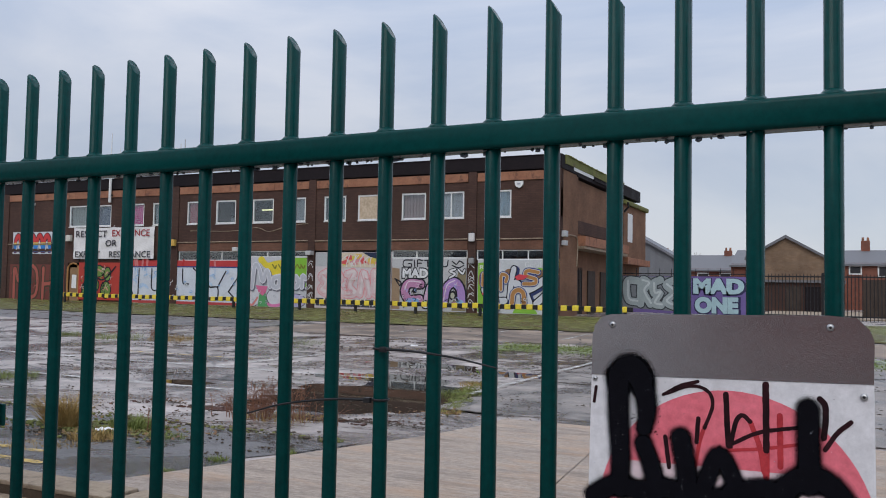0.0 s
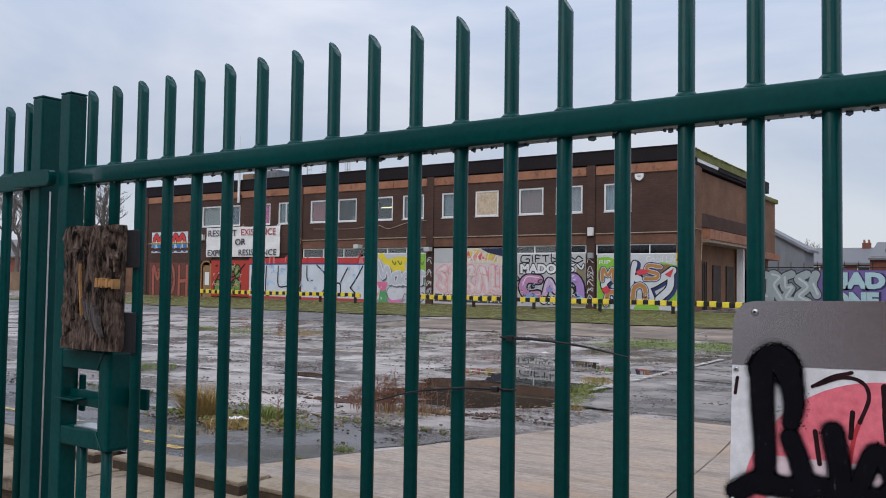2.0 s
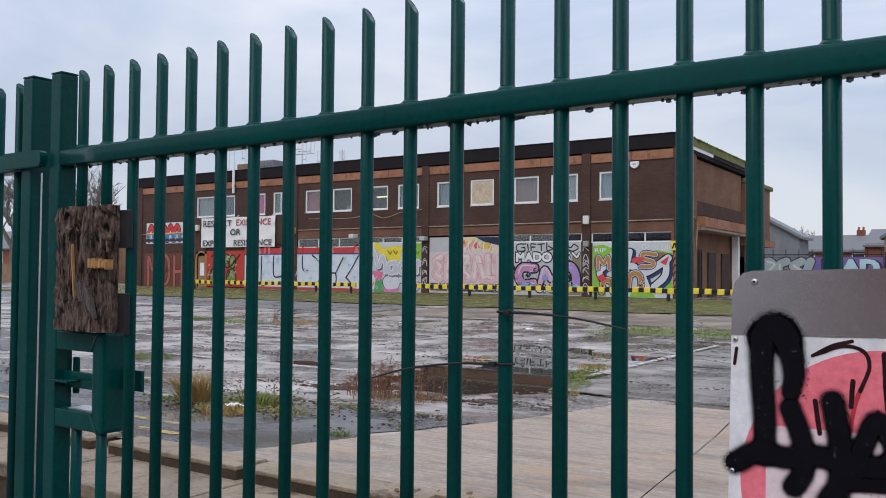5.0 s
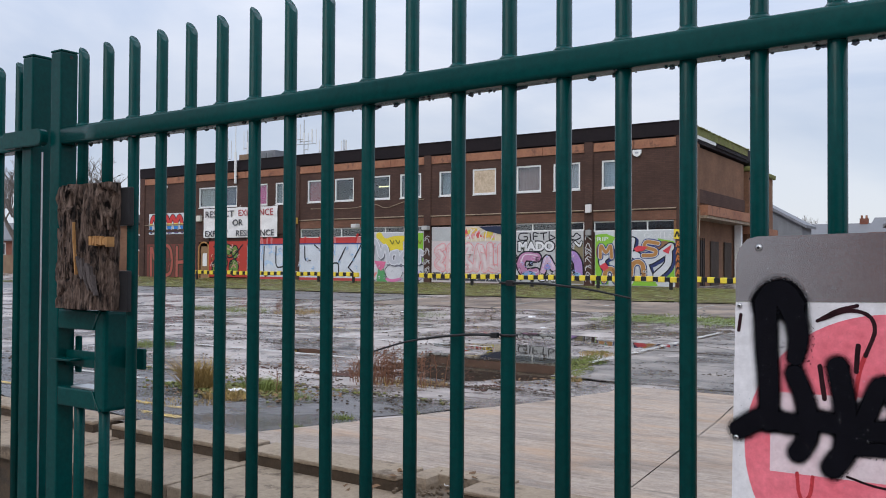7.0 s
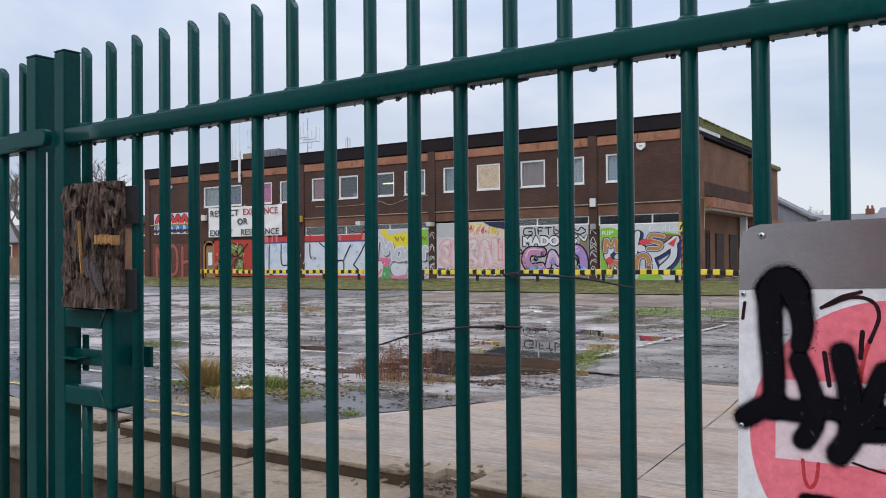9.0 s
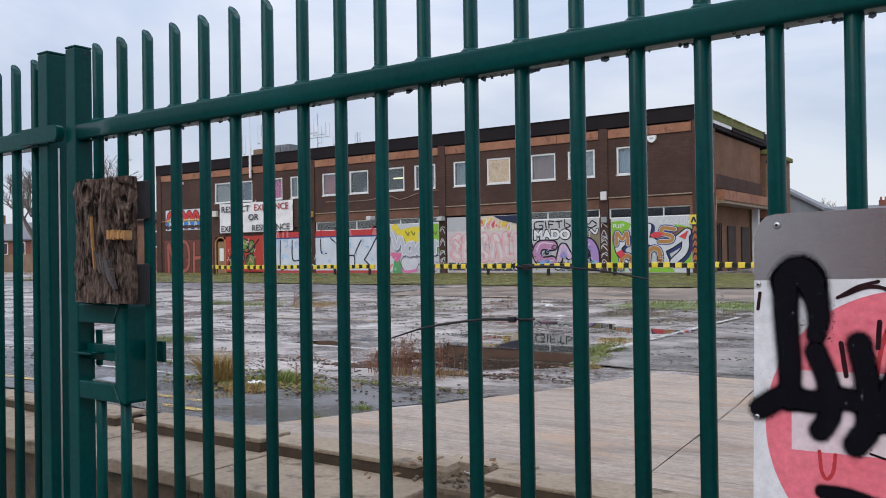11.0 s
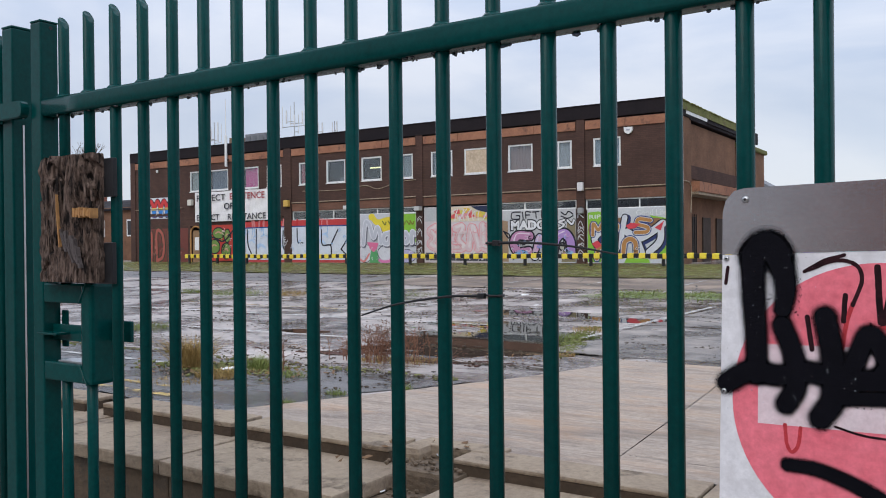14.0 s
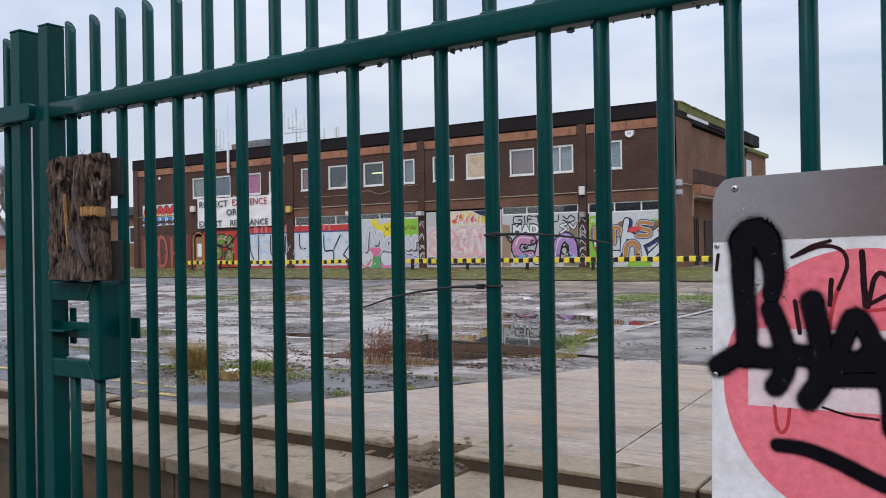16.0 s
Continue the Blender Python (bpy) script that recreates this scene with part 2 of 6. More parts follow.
def mist_mat(cover):
    """The thin fringe of a spray stroke: fine droplets that cover a share of the surface."""
    m, nt, p = nodes_of("spray_mist")
    out = nt.nodes["Material Output"]
    t = nt.nodes.new("ShaderNodeBsdfTransparent")
    x = nt.nodes.new("ShaderNodeMixShader")
    k = nt.nodes.new("ShaderNodeMath")
    k.operation, k.use_clamp = "MULTIPLY", True
    k.inputs[1].default_value = 2 * cover
    nt.links.new(noise_of(nt, where(nt), 1500.0, 3.0, 0.7, 0.36, 0.64), k.inputs[0])
    nt.links.new(k.outputs[0], x.inputs[0])
    nt.links.new(t.outputs[0], x.inputs[1])
    nt.links.new(p.outputs[0], x.inputs[2])
    nt.links.new(x.outputs[0], out.inputs["Surface"])
    p.inputs["Base Color"].default_value = (0.004, 0.004, 0.006, 1)
    p.inputs["Roughness"].default_value = 0.7
    p.inputs["Specular IOR Level"].default_value = 0.08
    return m


MISTS = [(grow, mist_mat(cover)) for grow, cover in ((0.9, 0.7), (0.99, 0.5), (1.09, 0.34), (1.22, 0.2), (1.4, 0.1))]
DROP = glass_mat("water_drop", (0.92, 0.95, 0.96), 0.6)
# dark tint stands in for the dark surroundings a hanging drop refracts
DROP_DARK = glass_mat("refraction_tinted_drop", (0.2, 0.21, 0.23))
WATER = water_mat()
ASPHALT = wet_ground("old_wet_asphalt", (0.39, 0.333, 0.302), (0.59, 0.517, 0.478), (0.09, 0.076, 0.069), 0.3, (0.1, 0.5))
ASPHALT_DARK = wet_ground("dark_wet_asphalt", (0.1, 0.094, 0.093), (0.17, 0.16, 0.158), (0.028, 0.026, 0.026), 0.6, (0.08, 0.5))
ROAD = wet_ground("worn_road", (0.16, 0.15, 0.145), (0.23, 0.215, 0.21), (0.08, 0.076, 0.074), 0.5, (0.25, 0.6), crack=False)
CONCRETE = tamped_concrete()
TAN = wet_ground("muddy_concrete", (0.25, 0.185, 0.14), (0.36, 0.28, 0.215), (0.11, 0.08, 0.06), 0.35, (0.45, 0.85))
PAVING = wet_ground("street_paving", (0.26, 0.225, 0.2), (0.39, 0.34, 0.305), (0.09, 0.078, 0.07), 0.6, (0.25, 0.7))
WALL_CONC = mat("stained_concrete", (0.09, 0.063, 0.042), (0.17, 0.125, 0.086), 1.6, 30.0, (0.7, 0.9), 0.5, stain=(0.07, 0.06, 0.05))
KERB = mat("kerb_concrete", (0.25, 0.185, 0.13), (0.39, 0.31, 0.225), 2.5, 40.0, (0.6, 0.9), 0.5, stain=(0.14, 0.105, 0.075))
RISER = mat("dark_brown_kerb_face", (0.05, 0.034, 0.022), (0.1, 0.07, 0.046), 4.0, 40.0, (0.6, 0.9), 0.4)
PATCHY_MOSS, PATCHY_MOSS_DARK = worn_line("patchy_moss", (0.17, 0.235, 0.05)), worn_line("dark_patchy_moss", (0.17, 0.19, 0.03), 2.3)
PATCHY_EARTH = worn_line("patchy_earth", (0.15, 0.095, 0.055), 1.4, 0.5)
DIRT = mat("wet_dirt_clods", (0.03, 0.02, 0.013), (0.085, 0.06, 0.038), 3.0, 40.0, (0.5, 0.8), 0.3)
MUD = mat("red_brown_mud", (0.045, 0.018, 0.012), (0.11, 0.048, 0.032), 3.0, 40.0, (0.4, 0.7), 0.3)
LINE_WHITE, LINE_YELLOW = worn_line("worn_white_line", (0.56, 0.55, 0.52), 5.0, 0.39), worn_line("worn_yellow_line", (0.7, 0.47, 0.1))
VERGE = mat("mossy_verge", (0.13, 0.09, 0.05), (0.15, 0.165, 0.04), 1.6, 9.0, (0.8, 1.0), 0.6, stain=(0.24, 0.185, 0.13))
GRASS = mat("wet_grass", (0.1, 0.145, 0.03), (0.21, 0.24, 0.065), 3.0, 30.0, (0.5, 0.8), 0.1)
DRY = mat("dry_straw_grass", (0.25, 0.16, 0.06), (0.4, 0.28, 0.1), 5.0, 40.0, (0.7, 0.9), 0.1)
WEED = mat("dead_russet_weed", (0.14, 0.06, 0.035), (0.25, 0.12, 0.07), 8.0, 40.0, (0.7, 0.9), 0.1)
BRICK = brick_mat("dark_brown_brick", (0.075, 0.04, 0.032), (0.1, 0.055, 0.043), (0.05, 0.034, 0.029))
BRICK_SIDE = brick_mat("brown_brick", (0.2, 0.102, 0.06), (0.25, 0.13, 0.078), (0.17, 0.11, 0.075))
BRICK_BAND = brick_mat("red_brown_brick", (0.16, 0.075, 0.05), (0.21, 0.105, 0.072), (0.14, 0.09, 0.07))
BRICK_RED = brick_mat("red_brick", (0.22, 0.07, 0.045), (0.28, 0.1, 0.065), (0.2, 0.16, 0.13))
# extra vivid, only for the added house that the sign header reflects
BRICK_REFLECTION = brick_mat("reflection_red_brick", (0.42, 0.1, 0.06), (0.5, 0.14, 0.085), (0.3, 0.2, 0.16))
BRICK_TAN = brick_mat("tan_brick", (0.24, 0.15, 0.09), (0.3, 0.2, 0.13), (0.25, 0.2, 0.16))
FASCIA = mat("black_felt_fascia", (0.01, 0.008, 0.01), (0.022, 0.017, 0.019), 0.8, 12.0, (0.6, 0.85), 0.2, spec=0.12)
TERRA = mat("weathered_terracotta_band", (0.24, 0.1, 0.06), (0.36, 0.17, 0.1), 0.9, 9.0, (0.7, 0.9), 0.3, stain=(0.14, 0.07, 0.05))
FRAME_W = mat("white_upvc", (0.66, 0.66, 0.66), (0.78, 0.78, 0.77), 2.0, 25.0, (0.35, 0.5), 0.03)
GLASS = glass_mat("window_glass")
# darkness of unlit rooms, put into a near-black surface colour
ROOM_SHADE = mat("painted_room_shade", (0.03, 0.03, 0.032), (0.05, 0.05, 0.055), 1.0, 8.0, (0.8, 0.95), 0.0)
TUBE_ON = bpy.data.materials.new("lit_tube")
TUBE_ON.use_nodes = True
TUBE_ON.node_tree.nodes["Principled BSDF"].inputs["Emission Color"].default_value = (1.0, 0.85, 0.35, 1)
TUBE_ON.node_tree.nodes["Principled BSDF"].inputs["Emission Strength"].default_value = 1.6
MOSS = mat("mossy_roof_edge", (0.1, 0.12, 0.03), (0.2, 0.2, 0.07), 1.2, 10.0, (0.8, 1.0), 0.6, stain=(0.12, 0.09, 0.06))
SLATE = mat("grey_slate", (0.12, 0.12, 0.13), (0.19, 0.19, 0.2), 1.5, 12.0, (0.5, 0.75), 0.3, stretch=(1, 1, 4))
CLAD = mat("grey_cladding", (0.16, 0.165, 0.18), (0.22, 0.225, 0.24), 0.6, 9.0, (0.5, 0.7), 0.2, stretch=(6, 1, 1))
DARKWOOD = mat("dark_weathered_wood", (0.035, 0.025, 0.02), (0.07, 0.05, 0.04), 2.0, 20.0, (0.7, 0.9), 0.3)
BARK_FAR = mat("grey_twigs", (0.1, 0.085, 0.075), (0.17, 0.145, 0.13), 2.0, 20.0, (0.8, 0.95), 0.1)
YELLOW = mat("yellow_plastic", (0.72, 0.52, 0.03), (0.85, 0.66, 0.08), 1.5, 20.0, (0.4, 0.6), 0.05)
CREAM = mat("white_cloth", (0.68, 0.66, 0.66), (0.8, 0.78, 0.78), 1.5, 18.0, (0.8, 0.95), 0.2)
LITTER = mat("white_paper", (0.7, 0.7, 0.7), (0.82, 0.82, 0.82), 9.0, 40.0, (0.6, 0.8), 0.1)
LEAF = mat("fallen_leaves", (0.1, 0.055, 0.03), (0.22, 0.12, 0.05), 12.0, 40.0, (0.6, 0.9), 0.1)
OSB = mat("chipboard", (0.42, 0.32, 0.22), (0.6, 0.48, 0.36), 6.0, 14.0, (0.7, 0.9), 0.2)
SHADES = {}


def shade(rgb):
    if rgb not in SHADES:
        SHADES[rgb] = paint("wall_paint", rgb)
    return SHADES[rgb]


# ---- building blocks ----
def bx(bm, x0, x1, y0, y1, z0, z1, bevel=0.0):
    m = Matrix.Translation(((x0 + x1) / 2, (y0 + y1) / 2, (z0 + z1) / 2)) @ Matrix.Diagonal((x1 - x0, y1 - y0, z1 - z0, 1))
    made = bmesh.ops.create_cube(bm, size=1, matrix=m)["verts"]
    if bevel:
        edges = list({e for v in made for e in v.link_edges})
        bmesh.ops.bevel(bm, geom=edges, offset=bevel, segments=2, profile=0.6, affect="EDGES")
    return bm


def box(x0, x1, y0, y1, z0, z1, bevel=0.0):
    return bx(bmesh.new(), x0, x1, y0, y1, z0, z1, bevel)


def tube(bm, pts, radii, n=8):
    """A round bar along points, with its own radius at each."""
    pts = [Vector(p) for p in pts]
    rings = []
    for i, p in enumerate(pts):
        d = (pts[min(i + 1, len(pts) - 1)] - pts[max(i - 1, 0)]).normalized()
        a = d.orthogonal().normalized()
        b = d.cross(a)
        r = radii[i] if isinstance(radii, (list, tuple)) else radii
        rings.append([bm.verts.new(p + r * (math.cos(k * math.tau / n) * a + math.sin(k * math.tau / n) * b)) for k in range(n)])
    for q, s in zip(rings, rings[1:]):
        for k in range(n):
            bm.faces.new((q[k], q[(k + 1) % n], s[(k + 1) % n], s[k]))
    bm.faces.new(rings[0][::-1])
    bm.faces.new(rings[-1])
    return bm


def ball(bm, p, r, sub=1, squash=(1, 1, 1)):
    bmesh.ops.create_icosphere(bm, subdivisions=sub, radius=r, matrix=Matrix.Translation(p) @ Matrix.Diagonal((*squash, 1)))
    return bm


def lumps(name, spots, material, label, category):
    """Many small uneven lumps in one mesh; each spot is a place and three radii."""
    g = (1 + math.sqrt(5)) / 2
    unit = np.array([(-1, g, 0), (1, g, 0), (-1, -g, 0), (1, -g, 0), (0, -1, g), (0, 1, g), (0, -1, -g), (0, 1, -g), (g, 0, -1), (g, 0, 1), (-g, 0, -1), (-g, 0, 1)]) / math.hypot(1, g)
    tri = [(i, j, k) for i, j, k in itertools.combinations(range(12), 3) if all(np.linalg.norm(unit[a] - unit[b]) < 1.1 for a, b in ((i, j), (j, k), (i, k)))]
    tri = [t if np.dot(np.cross(unit[t[1]] - unit[t[0]], unit[t[2]] - unit[t[0]]), unit[t[0]]) > 0 else t[::-1] for t in tri]
    jitter = np.random.default_rng(len(spots))
    verts, faces = [], []
    for n, (place, radii) in enumerate(spots):
        verts += (np.array(place) + unit * np.array(radii) * jitter.uniform(0.7, 1.2, (12, 1))).tolist()
        faces += [tuple(12 * n + k for k in t) for t in tri]
    me = bpy.data.meshes.new(name)
    me.from_pydata(verts, [], faces)
    me.materials.append(material)
    for f in me.polygons:
        f.use_smooth = True
    return me if not label else tagged(new(name, me), label, category, kind="stuff")


def mesh_of(name, bm, material, smooth=False):
    bmesh.ops.recalc_face_normals(bm, faces=bm.faces)
    me = bpy.data.meshes.new(name)
    bm.to_mesh(me)
    bm.free()
    me.materials.append(material)
    if smooth:
        for f in me.polygons:
            f.use_smooth = True
    return me


def part(name, bm, material, parent, label="", smooth=False):
    """One mesh under a thing or a part; its bmesh is in world metres."""
    me = bm if isinstance(bm, bpy.types.Mesh) else mesh_of(name, bm, material, smooth)
    ob = new(name, me)
    ob.parent = parent
    ob.matrix_parent_inverse = Matrix.Translation(-parent.location)
    if label:
        tagged(ob, label)
    return ob


def thing(name, place, label, category, group="", kind=""):
    ob = new(name)
    ob.location = place
    ob.empty_display_size = 0.1
    return tagged(ob, label, category, group, kind)


def lone(name, bm, material, label, category, group="", kind="", smooth=False):
    return tagged(new(name, mesh_of(name, bm, material, smooth)), label, category, group, kind)


def smooth_line(pts, steps=6):
    """Catmull-Rom through a few points."""
    pts = [Vector(p) for p in pts]
    if len(pts) < 3:
        return [pts[0].lerp(pts[-1], i / steps) for i in range(steps + 1)]
    e = [2 * pts[0] - pts[1], *pts, 2 * pts[-1] - pts[-2]]
    out = []
    for i in range(1, len(e) - 2):
        a, b, c, d = e[i - 1:i + 3]
        for k in range(steps):
            t = k / steps
            out.append(0.5 * (2 * b + (c - a) * t + (2 * a - 5 * b + 4 * c - d) * t * t + (3 * b - a - 3 * c + d) * t ** 3))
    out.append(pts[-1])
    return out


def stroke(bm, pts, width, y, rag=0.0, rng=random, taper=1.0, steps=6):
    """A flat brush or spray stroke on an upright surface that faces -y, with round ends; pts are (x, z)."""
    line = smooth_line([(p[0], p[1]) for p in pts], steps)
    n = len(line)
    left, right = [], []
    for i, p in enumerate(line):
        d = (line[min(i + 1, n - 1)] - line[max(i - 1, 0)]).normalized()
        s = Vector((-d.y, d.x))
        w = width / 2 * (1 + (taper - 1) * i / (n - 1))
        left.append(p + s * w * (1 + rag * rng.uniform(-1, 1)))
        right.append(p - s * w * (1 + rag * rng.uniform(-1, 1)))
    d0, d1 = (line[0] - line[1]).normalized(), (line[-1] - line[-2]).normalized()
    cap = lambda p, d, w: [p + w * (math.cos(a) * Vector((-d.y, d.x)) + math.sin(a) * d) for a in [k * math.pi / 8 for k in range(1, 8)]]
    # strips of quads stay well-formed where a stroke bends hard
    creep = 0.0002 * width
    vl, vr = [bm.verts.new((p.x, y - creep * i, p.y)) for i, p in enumerate(left)], [bm.verts.new((p.x, y - creep * i, p.y)) for i, p in enumerate(right)]
    for i in range(n - 1):
        bm.faces.new((vl[i], vr[i], vr[i + 1], vl[i + 1]))
    for p, d, w, a, b in ((line[-1], d1, width / 2 * taper, vl[-1], vr[-1]), (line[0], d0, width / 2, vr[0], vl[0])):
        arc = [bm.verts.new((q.x, a.co.y, q.y)) for q in cap(p, d, w)]
        bm.faces.new([a, *arc, b])
    return bm


def disc(bm, x, z, rx, rz, y, n=28, rag=0.0, rng=random):
    f = [bm.verts.new((x + rx * math.cos(k * math.tau / n) * (1 + rag * rng.uniform(-1, 1)), y, z + rz * math.sin(k * math.tau / n) * (1 + rag * rng.uniform(-1, 1)))) for k in range(n)]
    bm.faces.new(f)
    return bm


def poly(bm, pts, y):
    bm.faces.new([bm.verts.new((x, y, z)) for x, z in pts])
    return bm


def words(body, x, z, width, height, y, fat=0.0):
    """Upright lettering that faces -y, centred at (x, z) and fitted to a width and a height."""
    c = bpy.data.curves.new("words", "FONT")
    c.body, c.align_x, c.align_y, c.offset, c.resolution_u = body, "CENTER", "CENTER", fat, 3
    tmp = new("words", c)
    bpy.context.view_layer.update()
    me = bpy.data.meshes.new_from_object(tmp.evaluated_get(bpy.context.evaluated_depsgraph_get()))
    bpy.data.objects.remove(tmp)
    bpy.data.curves.remove(c)
    co = np.array([v.co[:] for v in me.vertices])
    lo, hi = co.min(0), co.max(0)
    sx, sz = width / (hi[0] - lo[0]), height / (hi[1] - lo[1])
    bm = bmesh.new()
    bm.from_mesh(me)
    bpy.data.meshes.remove(me)
    for v in bm.verts:
        v.co = ((v.co.x - (lo[0] + hi[0]) / 2) * sx + x, y, (v.co.y - (lo[1] + hi[1]) / 2) * sz + z)
    return bm


def lettering(bm, material, panel, label=""):
    """Each letter of a word as a part of its own."""
    left = set(bm.verts)
    while left:
        group, todo = set(), [left.pop()]
        while todo:
            v = todo.pop()
            group.add(v)
            for e in v.link_edges:
                o = e.other_vert(v)
                if o in left:
                    left.discard(o)
                    todo.append(o)
        one = bmesh.new()
        copy = {v: one.verts.new(v.co) for v in group}
        for f in {f for v in group for f in v.link_faces}:
            one.faces.new([copy[v] for v in f.verts])
        part("letter", one, material, panel, label)
    bm.free()


# ---- ground ----
def level(y):
    """The car park's height: a short ramp down from the street wall, a flat, and a slow rise to the building."""
    return float(np.interp(y, [-5, 1.2, 6, 14, 27, 31, 60], [0.56, 0.56, 0.15, 0.15, 0.42, 0.5, 0.55]))


def sheet(name, xs, ys, lift, material, label, category, dents=False, edge=0.0, seed=3, skew=0):
    rng = random.Random(seed)
    verts, faces = [], []
    for j, y in enumerate(ys):
        for i, x in enumerate(xs):
            z = level(y) + lift
            if dents:
                near = max(0.0, 1 - max(0, -12.5 - x, x + 2.2) / 0.8) * max(0.0, 1 - max(0, 6.2 - y, y - 13.6) / 0.5)
                if near > 0:
                    z += near * (0.010 + 0.016 * noise.noise((x * 0.9, y * 1.3, 3.1)) + 0.008 * noise.noise((x * 3.1, y * 3.7, 9.0)))
                    for px, py, rx, ry, deep in ((-5.3, 7.6, 1.25, 1.5, 0.05), (-6.9, 11.7, 1.0, 0.55, 0.045), (-4.5, 11.2, 0.9, 0.4, 0.045), (-6.4, 9.6, 1.1, 0.45, 0.035), (-8.3, 7.4, 0.9, 0.3, 0.025)):
                        z -= near * deep * math.exp(-(((x - px) / rx) ** 2 + ((y - py) / ry) ** 2))
            if skew:
                u = (x - xs[0]) / (xs[-1] - xs[0])
                z += 0.026 * min(1.0, max(0.0, (y - 4.4) / 1.4))
                x += (u if skew > 0 else 1 - u) * (-1.24 - 0.169 * (y - 1.5) - (xs[-1] if skew > 0 else xs[0]) - 0.004 * skew)
            ex = rng.uniform(-edge, edge) if edge and i in (0, len(xs) - 1) else 0
            ey = rng.uniform(-edge, edge) if edge and j in (0, len(ys) - 1) else 0
            verts.append((x + ex, y + ey, z))
    w = len(xs)
    for j in range(len(ys) - 1):
        for i in range(w - 1):
            a = j * w + i
            faces.append((a, a + 1, a + w + 1, a + w))
    me = bpy.data.meshes.new(name)
    me.from_pydata(verts, [], faces)
    me.materials.append(material)
    for f in me.polygons:
        f.use_smooth = True
    return tagged(new(name, me), label, category, kind="structure")


def steps_of(*spans):
    out = []
    for a, b, n in spans:
        out += [a + (b - a) * i / n for i in range(n)]
    return out + [spans[-1][1]]


sheet("ground", steps_of((-900, -60, 12), (-60, -13.5, 30), (-13.5, -1.5, 130), (-1.5, 40, 30), (40, 900, 12)),
      steps_of((1.2, 6, 12), (6, 14, 90), (14, 27, 13), (27, 31, 4), (31, 60, 8), (60, 300, 8), (300, 1400, 6)), 0, ASPHALT,
      "old wet grey asphalt car park with cracks", "ground", True)
sheet("puddle_water", steps_of((-12.6, -2.2, 4)), steps_of((6.1, 13.7, 2)), -0.006, WATER, "shallow rain puddles reflecting the painted building", "water")
sheet("asphalt_patch", steps_of((-9.5, -3.25, 25)), steps_of((1.28, 3.75, 10)), 0.006, ASPHALT_DARK, "dark wet asphalt strip beside the kerb", "ground", edge=0.1)
sheet("road", steps_of((-90, -16.2, 40)), steps_of((18.4, 22, 4)), 0.006, ROAD, "dark worn access road along the verge", "road", edge=0.15)
sheet("muddy_concrete_yard", steps_of((-15.8, 20, 40)), steps_of((17.9, 22.2, 5)), 0.006, TAN, "muddy brown concrete strip below the verge", "ground", edge=0.25)
sheet("verge", steps_of((-46, 6, 90)), steps_of((22.3, 27, 6), (27, 30.9, 5)), 0.03, VERGE, "mossy grass verge in front of the building", "verge", edge=0.2)
sheet("yard_concrete", steps_of((-4.25, 14, 12)), steps_of((6.9, 14, 8), (14, 15.2, 2)), 0.014, PAVING, "grey cracked concrete bays", "ground", edge=0.03)
slab = sheet("concrete_apron", steps_of((-3.2, -1.62, 8)), steps_of((1.24, 6, 12), (6, 6.5, 2)), 0.012, CONCRETE, "pale brushed concrete driveway apron", "driveway", edge=0.003, skew=1)
sheet("concrete_apron", steps_of((-1.6, 7, 10)), steps_of((1.56, 6, 12), (6, 6.6, 2)), 0.012, CONCRETE, "pale brushed concrete driveway apron", "driveway", edge=0.003, skew=-1)
sheet("concrete_apron", steps_of((-1.6, 7, 10)), steps_of((1.24, 1.552, 2)), 0.012, CONCRETE, "pale brushed concrete driveway apron", "driveway", edge=0.002, skew=-1)
lone("street_pavement", box(-200, 200, -60, 1.3, -0.4, 0.0), PAVING, "grey street pavement outside the fence", "pavement", kind="structure")

# painted bay lines
for x0, x1, y, w, material in ((-15.2, -6.3, 9.15, 0.1, LINE_WHITE), (-11.2, -7.0, 6.85, 0.09, LINE_WHITE), (-24, -12.6, 12.6, 0.1, LINE_WHITE), (-28, -13.5, 14.6, 0.1, LINE_WHITE),
                               (-30, -14.0, 16.4, 0.1, LINE_WHITE), (-7.4, -5.7, 2.95, 0.1, LINE_WHITE), (-4.6, -3.85, 1.5, 0.08, LINE_YELLOW), (-4.9, -4.2, 1.8, 0.08, LINE_YELLOW), (-8.5, -5.2, 1.75, 0.08, LINE_YELLOW), (-13, -9.6, 10.6, 0.09, LINE_YELLOW)):
    sheet("bay_line", steps_of((x0, x1, 12)), [y - w / 2, y + w / 2], 0.034 if 6 < y < 14 else 0.013, material, "worn painted parking bay line", "road marking")
for x, y0, y1 in ((-18.2, 12.6, 17), (-15.6, 12.6, 17), (-13.2, 12.6, 15), (-20.8, 12.6, 17), (-23.4, 12.6, 17), (-9.4, 8.9, 12.4), (-4.35, 8.2, 14)):
    sheet("bay_line", [x - 0.05, x + 0.05], steps_of((y0, min(y1, 14), 4), (14, y1, 3)) if y1 > 14 else steps_of((y0, y1, 6)), 0.034, LINE_WHITE, "worn painted parking bay line", "road marking")

for i in range(11):
    sheet("bay_line", [-31.2 + 2.45 * i, -31.1 + 2.45 * i], steps_of((19.2, 21.6, 3)), 0.014, LINE_WHITE, "worn painted parking bay line", "road marking")
sheet("moss_patches", steps_of((-45.5, 5.5, 60)), steps_of((22.6, 27, 6), (27, 30.6, 5)), 0.042, PATCHY_MOSS_DARK, "yellow-green moss patches on the verge", "moss", edge=0.2)
sheet("bare_earth", steps_of((-45.5, 5.5, 60)), steps_of((22.4, 27, 6), (27, 30.4, 5)), 0.052, PATCHY_EARTH, "bare brown earth showing through the verge", "earth", edge=0.3)
